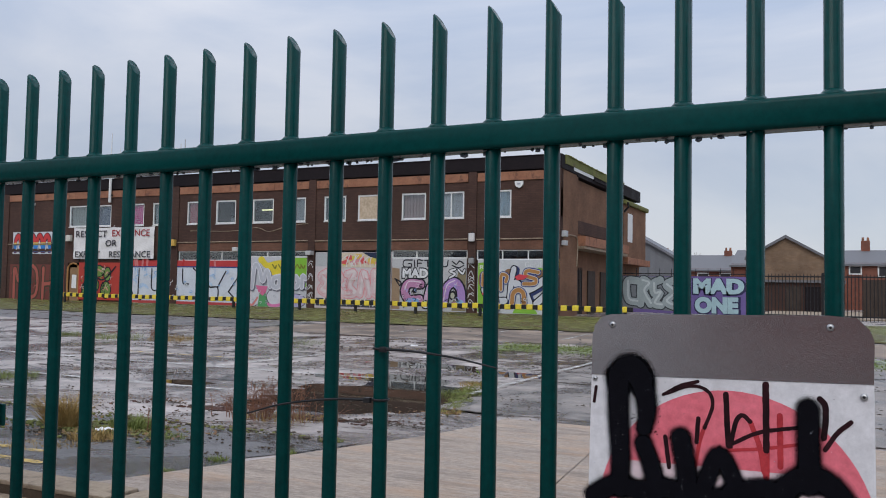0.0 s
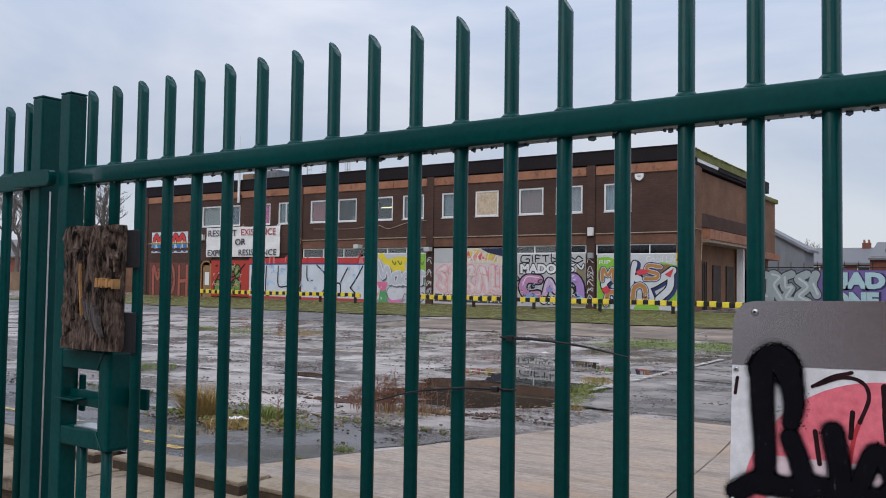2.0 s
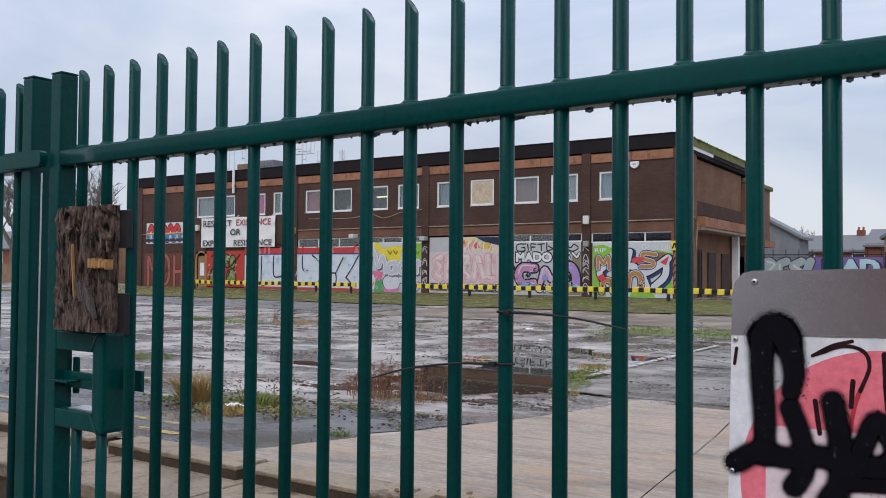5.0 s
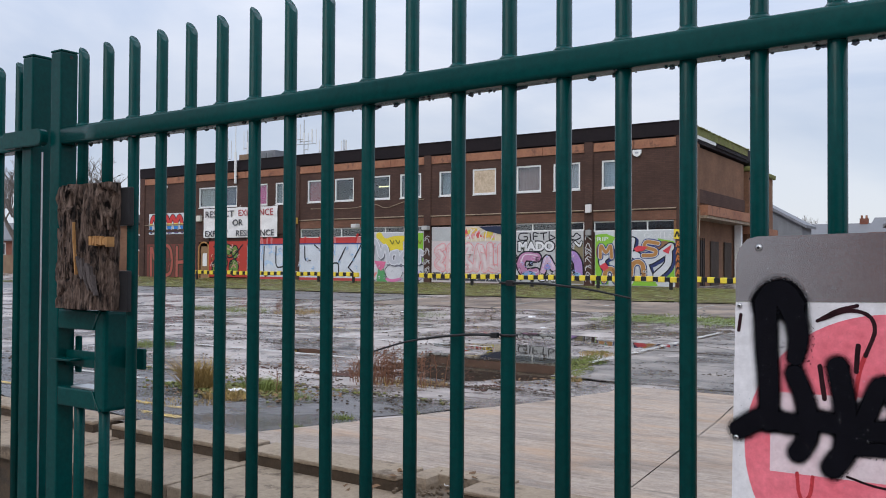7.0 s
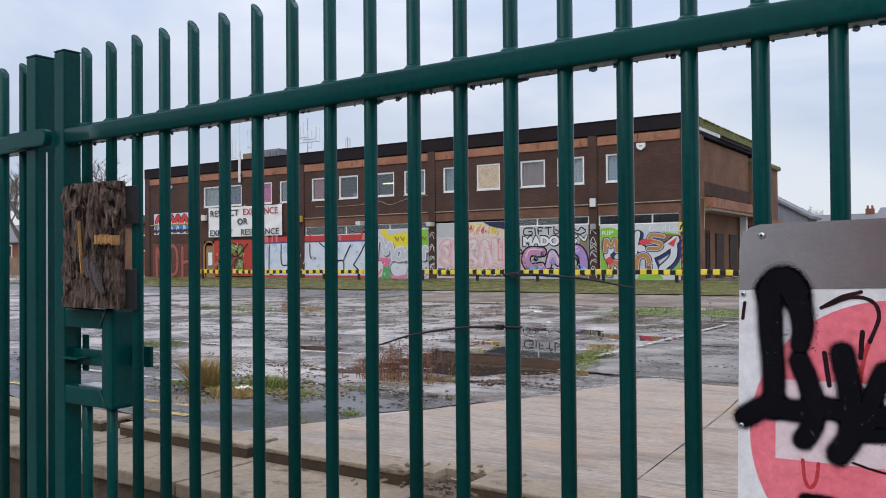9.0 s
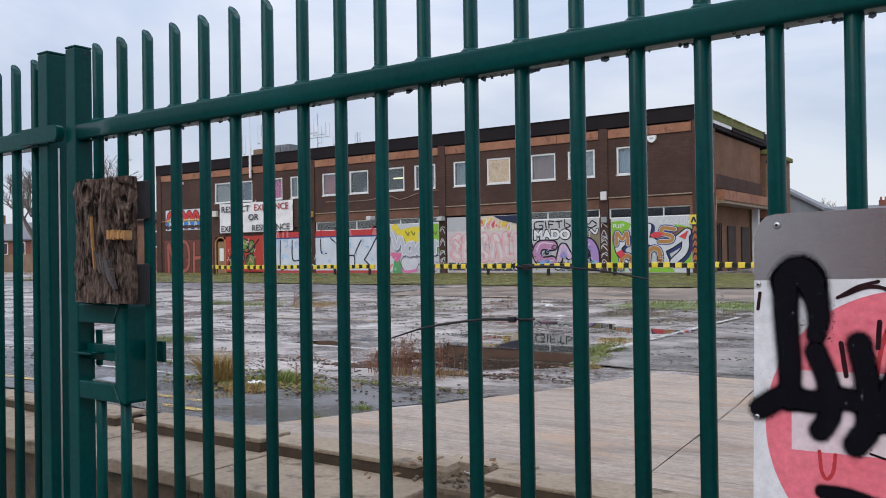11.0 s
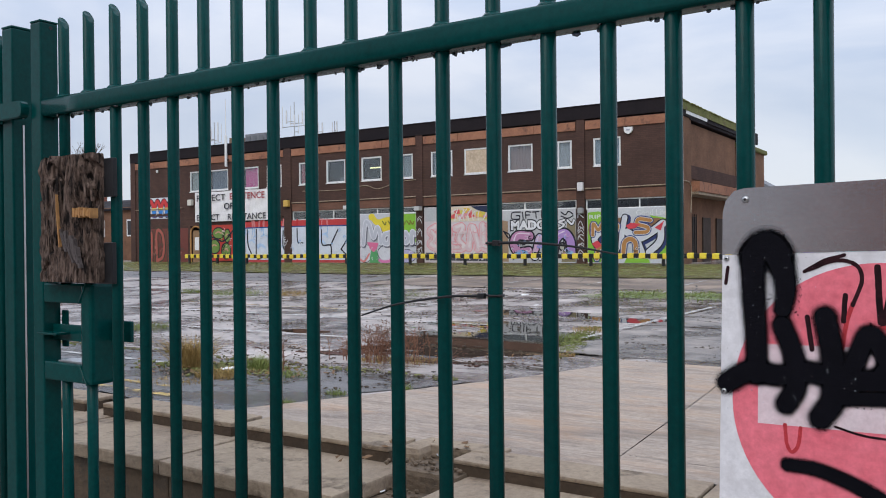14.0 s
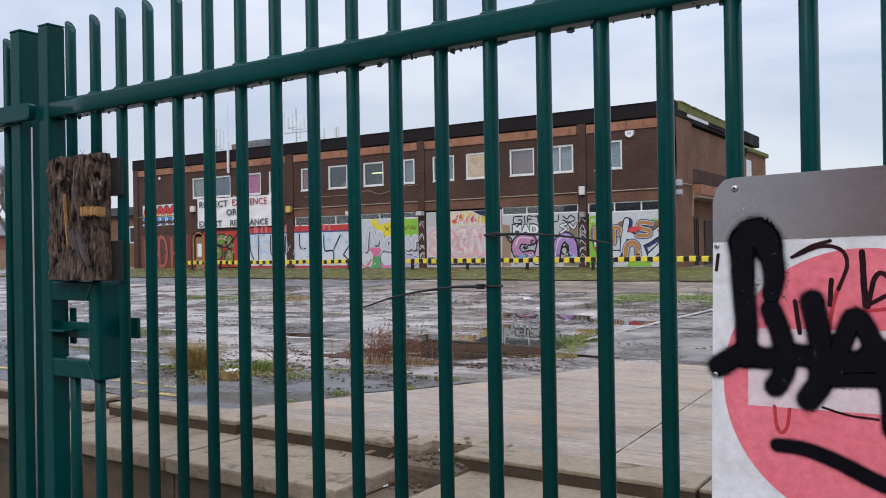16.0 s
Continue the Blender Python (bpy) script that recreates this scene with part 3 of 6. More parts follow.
sheet("moss_strip", steps_of((-7.6, 8, 12)), steps_of((15.5, 17.3, 3)), 0.02, PATCHY_MOSS, "thin bright moss along a pavement joint", "moss", edge=0.25)

# ---- retaining wall and kerb between street and car park ----
wall = tagged(new("retaining_wall"), "stained concrete retaining wall with a flat cap", "wall", kind="structure")
rng = random.Random(5)


def block_wall(x0, x1):
    n = max(1, round((x1 - x0) / 0.95))
    for i in range(n):
        a, b = x0 + (x1 - x0) * i / n + 0.006, x0 + (x1 - x0) * (i + 1) / n - 0.006
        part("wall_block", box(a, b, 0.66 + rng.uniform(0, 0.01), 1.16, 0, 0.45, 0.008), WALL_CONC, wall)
        part("cap_stone", box(a, b, 0.615 + rng.uniform(0, 0.008), 1.17, 0.453, 0.512 + rng.uniform(0, 0.006), 0.01), KERB, wall)


block_wall(-1.66, 4.1)
block_wall(-2.66 - 0.95 * 8, -1.92)
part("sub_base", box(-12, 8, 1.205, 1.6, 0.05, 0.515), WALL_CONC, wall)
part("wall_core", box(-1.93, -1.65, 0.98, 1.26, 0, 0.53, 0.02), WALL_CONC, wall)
kerb = tagged(new("kerb"), "worn concrete kerb stones along the car park", "kerb", kind="structure")
for x0, x1 in ((-1.72, -0.81), (-0.80, 0.11), (0.12, 1.03), (1.04, 1.95), (1.96, 2.9), (-2.86, -2.02), (-3.84, -2.9), (-4.95, -4.0), (-5.87, -4.96), (-6.79, -5.88), (-7.7, -6.8), (-8.6, -7.71)):
    front = 1.06 + rng.uniform(-0.008, 0.008)
    stone = part("kerb_stone", box(x0, x1, front, 1.25, 0.555, 0.574 + rng.uniform(-0.004, 0.004), 0.007), KERB, kerb)
    # front of the stone, darker brown than its top
    part("kerb_face", box(x0, x1, front + 0.004, 1.25, 0.40, 0.554), RISER, stone, "dark brown kerb face")
part("step_face", box(-1.98, -1.6, 1.19, 1.3, 0.4, 0.576, 0.006), KERB, wall)
part("wall_foot", box(-1.93, -1.65, 0.7, 0.985, 0, 0.45), WALL_CONC, wall)
part("kerb_stone", box(-2.0, -1.9, 1.1, 1.27, 0.40, 0.58, 0.03), KERB, kerb, "broken kerb end")

# ---- the green steel gate ----
STEP, BAR_R, TOP = 0.13, 0.0165, 2.1


def bar_mesh(z0, z1, slant=True):
    """A round tube whose top is cut on a slant, high side to the west."""
    bm = bmesh.new()
    n = 14
    lo, mid, hi = [], [], []
    for k in range(n):
        a = k * math.tau / n
        x, y = BAR_R * math.cos(a), BAR_R * math.sin(a)
        lo.append(bm.verts.new((x, y, z0)))
        drop = 0.016 * (1 + x / BAR_R) ** 1.3 if slant else 0
        mid.append(bm.verts.new((x, y, z1 - drop - 0.003)))
        hi.append(bm.verts.new((0.82 * x, 0.82 * y, z1 - drop)))
    for q, s in ((lo, mid), (mid, hi)):
        for k in range(n):
            bm.faces.new((q[k], q[(k + 1) % n], s[(k + 1) % n], s[k]))
    bm.faces.new(lo[::-1])
    bm.faces.new(hi)
    return mesh_of("bar", bm, GREEN, True)


def collar_mesh(z):
    bm = bmesh.new()
    tube(bm, [(0, 0, z - 0.004), (0, 0, z + 0.001), (0, 0, z + 0.005), (0, 0, z + 0.009)], [0.026, 0.0245, 0.020, 0.017], 14)
    return mesh_of("weld", bm, GREEN, True)


FULL, STUB_UP, STUB_LOW, WELD = bar_mesh(0.14, TOP), bar_mesh(1.25, TOP), bar_mesh(0.14, 0.96, False), collar_mesh(1.846)


def rise(x):
    """The gate was hung a little out of level: it climbs to the east past its lock."""
    return 0.0085 * (math.sqrt((x + 1.75) ** 2 + 0.09) + x + 1.75) / 2


def rail_mesh(x0, x1, z0, z1, lift=rise, r=0.011):
    """A square tube with round corners that follows the gate's slope."""
    ring = []
    for cy, cz, a0 in ((0.03 - r, z1 - r, 0), (-0.03 + r, z1 - r, 90), (-0.03 + r, z0 + r, 180), (0.03 - r, z0 + r, 270)):
        ring += [(cy + r * math.cos(radians(a0 + 22.5 * k)), cz + r * math.sin(radians(a0 + 22.5 * k))) for k in range(5)]
    bm = bmesh.new()
    n = max(1, round((x1 - x0) / 0.2))
    rows = [[bm.verts.new((x0 + (x1 - x0) * i / n, y, z + lift(x0 + (x1 - x0) * i / n))) for y, z in ring] for i in range(n + 1)]
    for q, t in zip(rows, rows[1:]):
        for k in range(20):
            bm.faces.new((q[k], q[(k + 1) % 20], t[(k + 1) % 20], t[k]))
    bm.faces.new(rows[0][::-1])
    bm.faces.new(rows[-1])
    return bm


def bar_at(parent, x, data=None):
    ob = part("bar", data or FULL, GREEN, parent)
    ob.location = (x, 0, rise(x))
    w = part("weld", WELD, GREEN, ob)
    w.matrix_parent_inverse = Matrix()
    return ob


gate = thing("steel_gate", (-2.592, 0, 0.05), "dark green powder-coated steel gate with round vertical bars, closed", "gate")
part("rail", rail_mesh(-2.563, 2.35, 1.788, 1.846), GREEN, gate, "wet green top rail", True)
part("rail", rail_mesh(-2.563, 2.35, 0.12, 0.178), GREEN, gate, "", True)
post = part("post", box(-2.621, -2.563, -0.03, 0.03, 0.05, 2.093, 0.005), GREEN, gate)
part("cap", box(-2.622, -2.562, -0.031, 0.031, 2.0935, 2.1, 0.003), GREEN, post)
part("drain_hole", tube(bmesh.new(), [(-2.5635, 0.005, 2.078), (-2.5615, 0.005, 2.078)], 0.006, 12), BLACK, post, "small dark hole")
part("post", box(2.35, 2.41, -0.03, 0.03, 0.05, 2.1, 0.005), GREEN, gate)
for i in range(37):
    x = -2.4835 + STEP * i
    if i < 2:
        bar_at(gate, x, STUB_UP)
        low = part("bar", STUB_LOW, GREEN, gate)
        low.location = (x, 0, 0)
    else:
        bar_at(gate, x)
# lock housing: a mitred frame of square tube with the bolt inside
lock = part("lock_frame", box(-2.563, -2.345, -0.03, 0.05, 1.198, 1.26, 0.006), GREEN, gate)
part("frame_bottom", box(-2.563, -2.345, -0.03, 0.05, 0.953, 1.012, 0.006), GREEN, lock)
side = bmesh.new()
bx(side, -2.368, -2.31, -0.0312, 0.0512, 0.951, 1.262, 0.012)
part("frame_side", side, GREEN, lock)
for z0, z1 in ((1.2, 1.262), (1.012, 0.951)):
    weld = bmesh.new()
    tube(weld, [(-2.372, -0.0318, z0), (-2.335, -0.0318, z1)], 0.0022, 6)
    part("weld_seam", weld, GREEN, lock)
part("bolt", box(-2.563, -2.35, 0.0, 0.012, 1.076, 1.128, 0.003), GREEN, lock)
part("bolt_plate", box(-2.562, -2.535, 0.03, 0.042, 1.05, 1.17, 0.006), GREEN, lock)
tongue = box(-2.563, -2.46, -0.052, -0.005, 1.098, 1.106, 0.003)
part("tongue", tongue, GREEN, lock)
part("catch", box(-2.31, -2.225, 0.045, 0.057, 1.08, 1.145, 0.004), GREEN, lock)
part("sill_strip", box(-2.5, -2.37, -0.02, 0.04, 1.0125, 1.017), GALV, lock, "bare wet steel strip")

fence = thing("steel_fence", (-3.3, 0, 0.0), "dark green steel fence panel with round vertical bars", "fence")
fp = part("post", box(-2.788, -2.728, -0.03, 0.05, 0.0, 2.098, 0.005), GREEN, fence)
part("cap", box(-2.789, -2.727, -0.031, 0.051, 2.0985, 2.106, 0.003), GREEN, fp)
strip = bmesh.new()
bx(strip, -2.7285, -2.726, 0.004, 0.01, 0.2, 1.78)
part("seam", strip, GALV, fp, "worn bare edge")
part("rail", box(-6.5, -2.789, -0.03, 0.03, 1.785, 1.845, 0.006), GREEN, fence)
part("rail", box(-6.5, -2.789, -0.03, 0.03, 0.12, 0.178, 0.006), GREEN, fence)
clip = bmesh.new()
prof = [(-2.86, 1.79), (-2.65, 1.79), (-2.64, 1.793), (-2.632, 1.80), (-2.629, 1.812), (-2.629, 1.825), (-2.634, 1.836), (-2.643, 1.843), (-2.655, 1.846), (-2.86, 1.846)]
f0 = [clip.verts.new((x, -0.056, z)) for x, z in prof]
f1 = [clip.verts.new((x, -0.0315, z)) for x, z in prof]
clip.faces.new(f0)
clip.faces.new(f1[::-1])
for k in range(len(prof)):
    clip.faces.new((f0[k], f1[k], f1[(k + 1) % len(prof)], f0[(k + 1) % len(prof)]))
bmesh.ops.bevel(clip, geom=[e for e in clip.edges if all(v.co.y < -0.05 for v in e.verts)], offset=0.003, segments=2, affect="EDGES")
part("clasp", clip, GREEN, fence, "rounded clasp end")
for i in range(28):
    bar_at(fence, -2.852 - STEP * i)

# raindrops that hang under the rails
drops = []
rng = random.Random(11)
for i in range(240):
    x = rng.uniform(-3.6, 1.6)
    r = rng.choice((0.0016, 0.0022, 0.0028, 0.0034, 0.0046))
    drops.append(((x, rng.choice((-0.02, -0.012, 0.012, 0.022, 0.022, 0.024)), 1.7885 + rise(x) - 0.4 * r), (r * rng.uniform(1, 2.6), r, 1.15 * r)))
lumps("raindrops", drops, DROP_DARK, "raindrops hanging under the rail", "water drops")

# ---- bark board on its black backing, behind the lock ----
rng = random.Random(8)
bark = bmesh.new()
X0, X1, Z0, Z1 = -2.53, -2.236, 1.2665, 1.648
nx, nz = 70, 90
grid = []
for j in range(nz + 1):
    row = []
    for i in range(nx + 1):
        u, v = i / nx, j / nz
        x, z = X0 + (X1 - X0) * u, Z0 + (Z1 - Z0) * v
        knot = 0.0
        for kx, kz, rx, rz in ((-2.408, 1.6, 0.022, 0.036), (-2.25, 1.592, 0.03, 0.045)):
            d = math.hypot((x - kx) / rx, (z - kz) / rz)
            knot += 0.012 * math.exp(-(d - 1) ** 2 / 0.12) - 0.010 * math.exp(-d * d * 1.6) + (0.004 * math.sin(9 * d) if d < 1.8 else 0)
        hollow = 0.016 * math.exp(-((x + 2.247) / 0.016) ** 2 - ((z - 1.51) / 0.02) ** 2)
        warp = 0.9 * noise.noise((x * 9, 0, z * 6)) + 0.35 * noise.noise((x * 22, 4, z * 15))
        ridge = abs(noise.noise((x * 17 + warp, 1.7, z * 4.2 + 0.8 * warp)))
        fine = abs(noise.noise((x * 55 + 2 * warp, 2.7, z * 9)))
        round_off = 0.024 * (2 * abs(u - 0.5)) ** 3
        y = -0.064 - 0.022 * min(1.0, 3.2 * ridge) ** 0.7 + 0.012 * (0.3 - fine) - knot + hollow + round_off + 0.004 * noise.noise((x * 70, 5.0, z * 50))
        ex = (0.006 * noise.noise((z * 14, 1.0 + 4 * (i > 0), 0.3)) + 0.004 * noise.noise((z * 45, 2.0 + i, 0.0))) if i in (0, nx) else 0
        ez = 0.005 * noise.noise((x * 30, 9.0 + j, 1.0)) if j == nz else 0
        if i == 0 and v < 0.28:
            ex += 0.022
        row.append(bark.verts.new((x + ex, y, z + ez)))
    grid.append(row)
for j in range(nz):
    for i in range(nx):
        bark.faces.new((grid[j][i], grid[j][i + 1], grid[j + 1][i + 1], grid[j + 1][i]))
rim = [grid[0][i] for i in range(nx + 1)] + [grid[j][nx] for j in range(1, nz + 1)] + [grid[nz][i] for i in range(nx - 1, -1, -1)] + [grid[j][0] for j in range(nz - 1, 0, -1)]
back = [bark.verts.new((v.co.x, -0.034, v.co.z)) for v in rim]
for k in range(len(rim)):
    bark.faces.new((rim[k], back[k], back[(k + 1) % len(rim)], rim[(k + 1) % len(rim)]))
bark.faces.new(back)
board = thing("bark_board", (-2.38, -0.03, 1.262), "rough brown bark slab standing on the green lock frame", "wood slab")
part("bark", bark, BARK, board)
sliver = bmesh.new()
stroke(sliver, ((-2.388, 1.53), (-2.386, 1.48), (-2.379, 1.43), (-2.373, 1.375)), 0.0026, -0.0935, 0.3, rng, 2.2)
more = bmesh.ops.extrude_face_region(sliver, geom=sliver.faces[:])
for v in [g for g in more["geom"] if isinstance(g, bmesh.types.BMVert)]:
    v.co.y += 0.02
part("split_wood", sliver, FRESH_WOOD, board, "long pale torn sliver")
chip = bmesh.new()
for k in range(11):
    x = -2.303 + 0.0083 * k
    bx(chip, x, x + 0.0079, -0.0945 - rng.uniform(0, 0.004), -0.07, 1.468 - rng.uniform(0, 0.008) - 0.0006 * k, 1.486 + rng.uniform(-0.004, 0.006) - 0.0006 * k, 0.001)
part("split_wood", chip, FRESH_WOOD, board, "fresh orange split wood with torn fibres")
for k in range(34):
    u, v = rng.random(), rng.random()
    x, z = X0 + 0.02 + (X1 - X0 - 0.04) * u, Z0 + 0.05 + (Z1 - Z0 - 0.14) * v
    if abs(z - 1.478) < 0.05 and x > -2.32:
        continue
    flake = bmesh.new()
    a = rng.uniform(-0.25, 0.25)
    l, w = rng.uniform(0.04, 0.13), rng.uniform(0.006, 0.018)
    y = -0.083 + 0.020 * (2 * abs(u - 0.5)) ** 3
    side = [(sx * w / 2 * math.sin(math.pi * (0.12 + 0.8 * t)) * rng.uniform(0.6, 1.2) + (t - 0.5) * l * math.sin(a), (t - 0.5) * l * math.cos(a)) for sx, ts in ((-1, (0, 0.2, 0.4, 0.6, 0.8, 1)), (1, (1, 0.8, 0.6, 0.4, 0.2, 0))) for t in ts]
    c = [flake.verts.new((x + dx, y - 0.004 * rng.random(), z + dz)) for dx, dz in side]
    flake.faces.new(c)
    top = bmesh.ops.extrude_face_region(flake, geom=flake.faces[:])
    for q in [g for g in top["geom"] if isinstance(g, bmesh.types.BMVert)]:
        q.co.y += 0.012
    part("bark_flake", flake, BARK, board)
for k in range(7):
    strip = bmesh.new()
    x, z, l = -2.368 + 0.012 * k, 1.425 - 0.008 * k + rng.uniform(-0.01, 0.01), rng.uniform(0.045, 0.08)
    stroke(strip, ((x, z), (x + 0.12 * l, z - 0.5 * l), (x + 0.35 * l, z - l)), rng.uniform(0.008, 0.013), -0.092 - 0.001 * (k % 3), 0.35, rng, 0.5)
    top = bmesh.ops.extrude_face_region(strip, geom=strip.faces[:])
    for q in [g for g in top["geom"] if isinstance(g, bmesh.types.BMVert)]:
        q.co.y += 0.014
    part("bark_flake", strip, BARK_GREY, board, "smooth grey inner bark" if k == 0 else "")
plate = thing("backing_plate", (-2.3, -0.02, 1.262), "black plastic backing straps behind the bark", "plate")
part("strap", box(-2.535, -2.192, -0.033, -0.0185, 1.52, 1.635, 0.003), BLACK, plate)
part("strap", box(-2.535, -2.2, -0.033, -0.0185, 1.262, 1.385, 0.003), BLACK, plate)

# ---- cable ties on one bar ----
for z, pts, label in ((1.259, ((-0.942, -0.026, 1.259), (-1.03, -0.031, 1.255), (-1.16, -0.034, 1.235), (-1.262, -0.036, 1.206)), "black cable tie with a long tail drooping aside"),
                      (1.371, ((-0.905, -0.026, 1.371), (-0.83, -0.032, 1.371), (-0.73, -0.036, 1.363), (-0.632, -0.04, 1.347)), "black cable tie with a straight tail")):
    tie = thing("cable_tie", (-0.9235, 0, z), label, "cable tie", "cable ties on the gate")
    loop = bmesh.new()
    tube(loop, [(-0.9235 + 0.0185 * math.cos(a * math.tau / 18), 0.0185 * math.sin(a * math.tau / 18), z) for a in range(19)], 0.0028, 6)
    part("loop", loop, BLACK, tie, smooth=True)
    tail = bmesh.new()
    line = smooth_line(pts, 6)
    tube(tail, line, [0.0034 * (1 - 0.45 * i / (len(line) - 1)) for i in range(len(line))], 6)
    part("tail", tail, BLACK, tie, smooth=True)
    hx = pts[0][0]
    part("head", box(hx - 0.008, hx + 0.008, -0.032, -0.02, z - 0.006, z + 0.006, 0.002), BLACK, tie)

# ---- the sign, a faded no-entry panel under black spray ----
sign = thing("warning_sign", (-0.2, -0.028, 0.72), "faded no-entry sign sprayed with black graffiti, bolted to the gate", "sign")
SY = -0.030


def sheet_plate(outline, y0, y1):
    bm = bmesh.new()
    a, b = [bm.verts.new((x, y0, z)) for x, z in outline], [bm.verts.new((x, y1, z)) for x, z in outline]
    bm.faces.new(a)
    bm.faces.new(b[::-1])
    for k in range(len(a)):
        bm.faces.new((a[k], b[k], b[(k + 1) % len(a)], a[(k + 1) % len(a)]))
    return bm


part("top_plate", sheet_plate([(-0.4435, 1.3462), (0.041, 1.3575), (0.0425, 1.43), (0.036, 1.448), (0.016, 1.4685), (-0.03, 1.4715), (-0.405, 1.463), (-0.423, 1.4585), (-0.437, 1.442), (-0.4425, 1.42)], SY - 0.001, SY + 0.003), ALU, sign, "bare grey aluminium header plate")
white = part("panel", sheet_plate([(-0.456, 0.72), (0.048, 0.72), (0.0415, 1.357), (-0.4435, 1.3457)], SY, SY + 0.003), SIGN_WHITE, sign, "dirty white sheet")
part("mount", box(-0.4, 0.0, SY + 0.0035, -0.0168, 1.39, 1.42), GALV, sign)
part("mount", box(-0.4, 0.0, SY + 0.0035, -0.0168, 0.85, 0.88), GALV, sign)
part("red_disc", disc(bmesh.new(), -0.19, 1.092, 0.238, 0.240, SY - 0.0004, 72), SIGN_RED, white, "faded pinkish red disc")
part("white_bar", poly(bmesh.new(), [(-0.385, 1.051), (-0.01, 1.056), (-0.01, 1.196), (-0.383, 1.19)], SY - 0.0007), SIGN_BAR, white, "faded white bar")
for x, z in ((-0.403, 1.443), (-0.025, 1.451), (-0.436, 1.339), (0.026, 1.336), (-0.442, 1.103), (0.03, 1.1)):
    head = bmesh.new()
    r = 0.0062 if z > 1.4 or x > 0 else 0.0045
    tube(head, [(x, SY - 0.0005, z), (x, SY - 0.003, z), (x, SY - 0.0048, z)], [r, r, 0.6 * r], 16)
    b = part("bolt", head, GALV, sign, "steel security bolt", True)
    part("socket", tube(bmesh.new(), [(x, SY - 0.0045, z), (x, SY - 0.0052, z)], 0.4 * r, 8), BLACK, b)
rng = random.Random(4)
depth, lay = SY - 0.0026, SY - 0.0013
for pts, w, taper in ((((-0.386, 1.135), (-0.386, 1.2), (-0.39, 1.275), (-0.391, 1.345)), 0.04, 1.25),
               (((-0.391, 1.345), (-0.379, 1.362), (-0.361, 1.364), (-0.346, 1.343)), 0.052, 1.0),
               (((-0.355, 1.352), (-0.342, 1.32), (-0.337, 1.285), (-0.342, 1.252)), 0.054, 0.66),
               (((-0.437, 1.118), (-0.395, 1.142), (-0.35, 1.137), (-0.30, 1.146), (-0.237, 1.138), (-0.15, 1.142)), 0.044, 1.0),
               (((-0.343, 1.224), (-0.325, 1.173), (-0.322, 1.12), (-0.338, 1.088)), 0.040, 1.0),
               (((-0.275, 1.241), (-0.264, 1.175), (-0.264, 1.105), (-0.283, 1.07)), 0.044, 1.0),
               (((-0.247, 1.115), (-0.229, 1.17), (-0.207, 1.216), (-0.181, 1.17), (-0.158, 1.1), (-0.153, 1.03)), 0.037, 1.0),
               (((-0.247, 1.106), (-0.169, 1.112)), 0.028, 1.0),
               (((-0.187, 1.152), (-0.131, 1.166), (-0.095, 1.155)), 0.04, 1.0),
               (((-0.113, 1.145), (-0.088, 1.178), (-0.06, 1.193), (-0.03, 1.185), (-0.002, 1.15), (0.012, 1.1)), 0.049, 1.0),
               (((-0.0605, 1.309), (-0.060, 1.255), (-0.059, 1.18)), 0.044, 1.0),
               (((-0.336, 0.985), (-0.29, 0.983), (-0.235, 0.966), (-0.17, 0.938), (-0.1, 0.925)), 0.026, 1.2)):
    depth -= 0.00006
    w *= 0.88
    part("sprayed_stroke", stroke(bmesh.new(), pts, w * 0.82, depth, 0.02, rng, taper, 8), SPRAY, white, "matt black spray paint")
    for grow, mist in MISTS:
        lay -= 0.000016
        part("spray_fringe", stroke(bmesh.new(), pts, w * grow, lay, 0.0, rng, taper, 8), mist, white, "soft speckled spray edge")
    specks = bmesh.new()
    line = smooth_line(pts, 10)
    for k in range(int(160 * len(pts) / 5)):
        p = rng.choice(line)
        a, d = rng.uniform(0, math.tau), w * (0.46 + abs(rng.gauss(0, 0.085)))
        disc(specks, p[0] + d * math.cos(a), p[1] + d * math.sin(a), rng.uniform(0.0004, 0.0016), rng.uniform(0.0004, 0.0016), depth - 0.00003 - 0.0000001 * k, 6)
    ob = part("overspray", specks, SPRAY, white)
    tagged(ob, kind="stuff")
wetspots = []
for k in range(150):
    cx, cz = rng.choice(((-0.38, 1.3), (-0.34, 1.3), (-0.38, 1.2), (-0.27, 1.2), (-0.2, 1.18), (-0.1, 1.16), (-0.06, 1.28), (-0.4, 1.13), (-0.3, 1.12)))
    x, z, r = min(0.03, max(-0.435, rng.gauss(cx, 0.03))), rng.gauss(cz, 0.04), rng.uniform(0.0004, 0.0011)
    wetspots.append(((x + 0.0055, SY - 0.0042, z), (r, 0.8 * r, r)))
lumps("rain_specks", wetspots, DROP, "tiny raindrops on the sign face", "water drops")
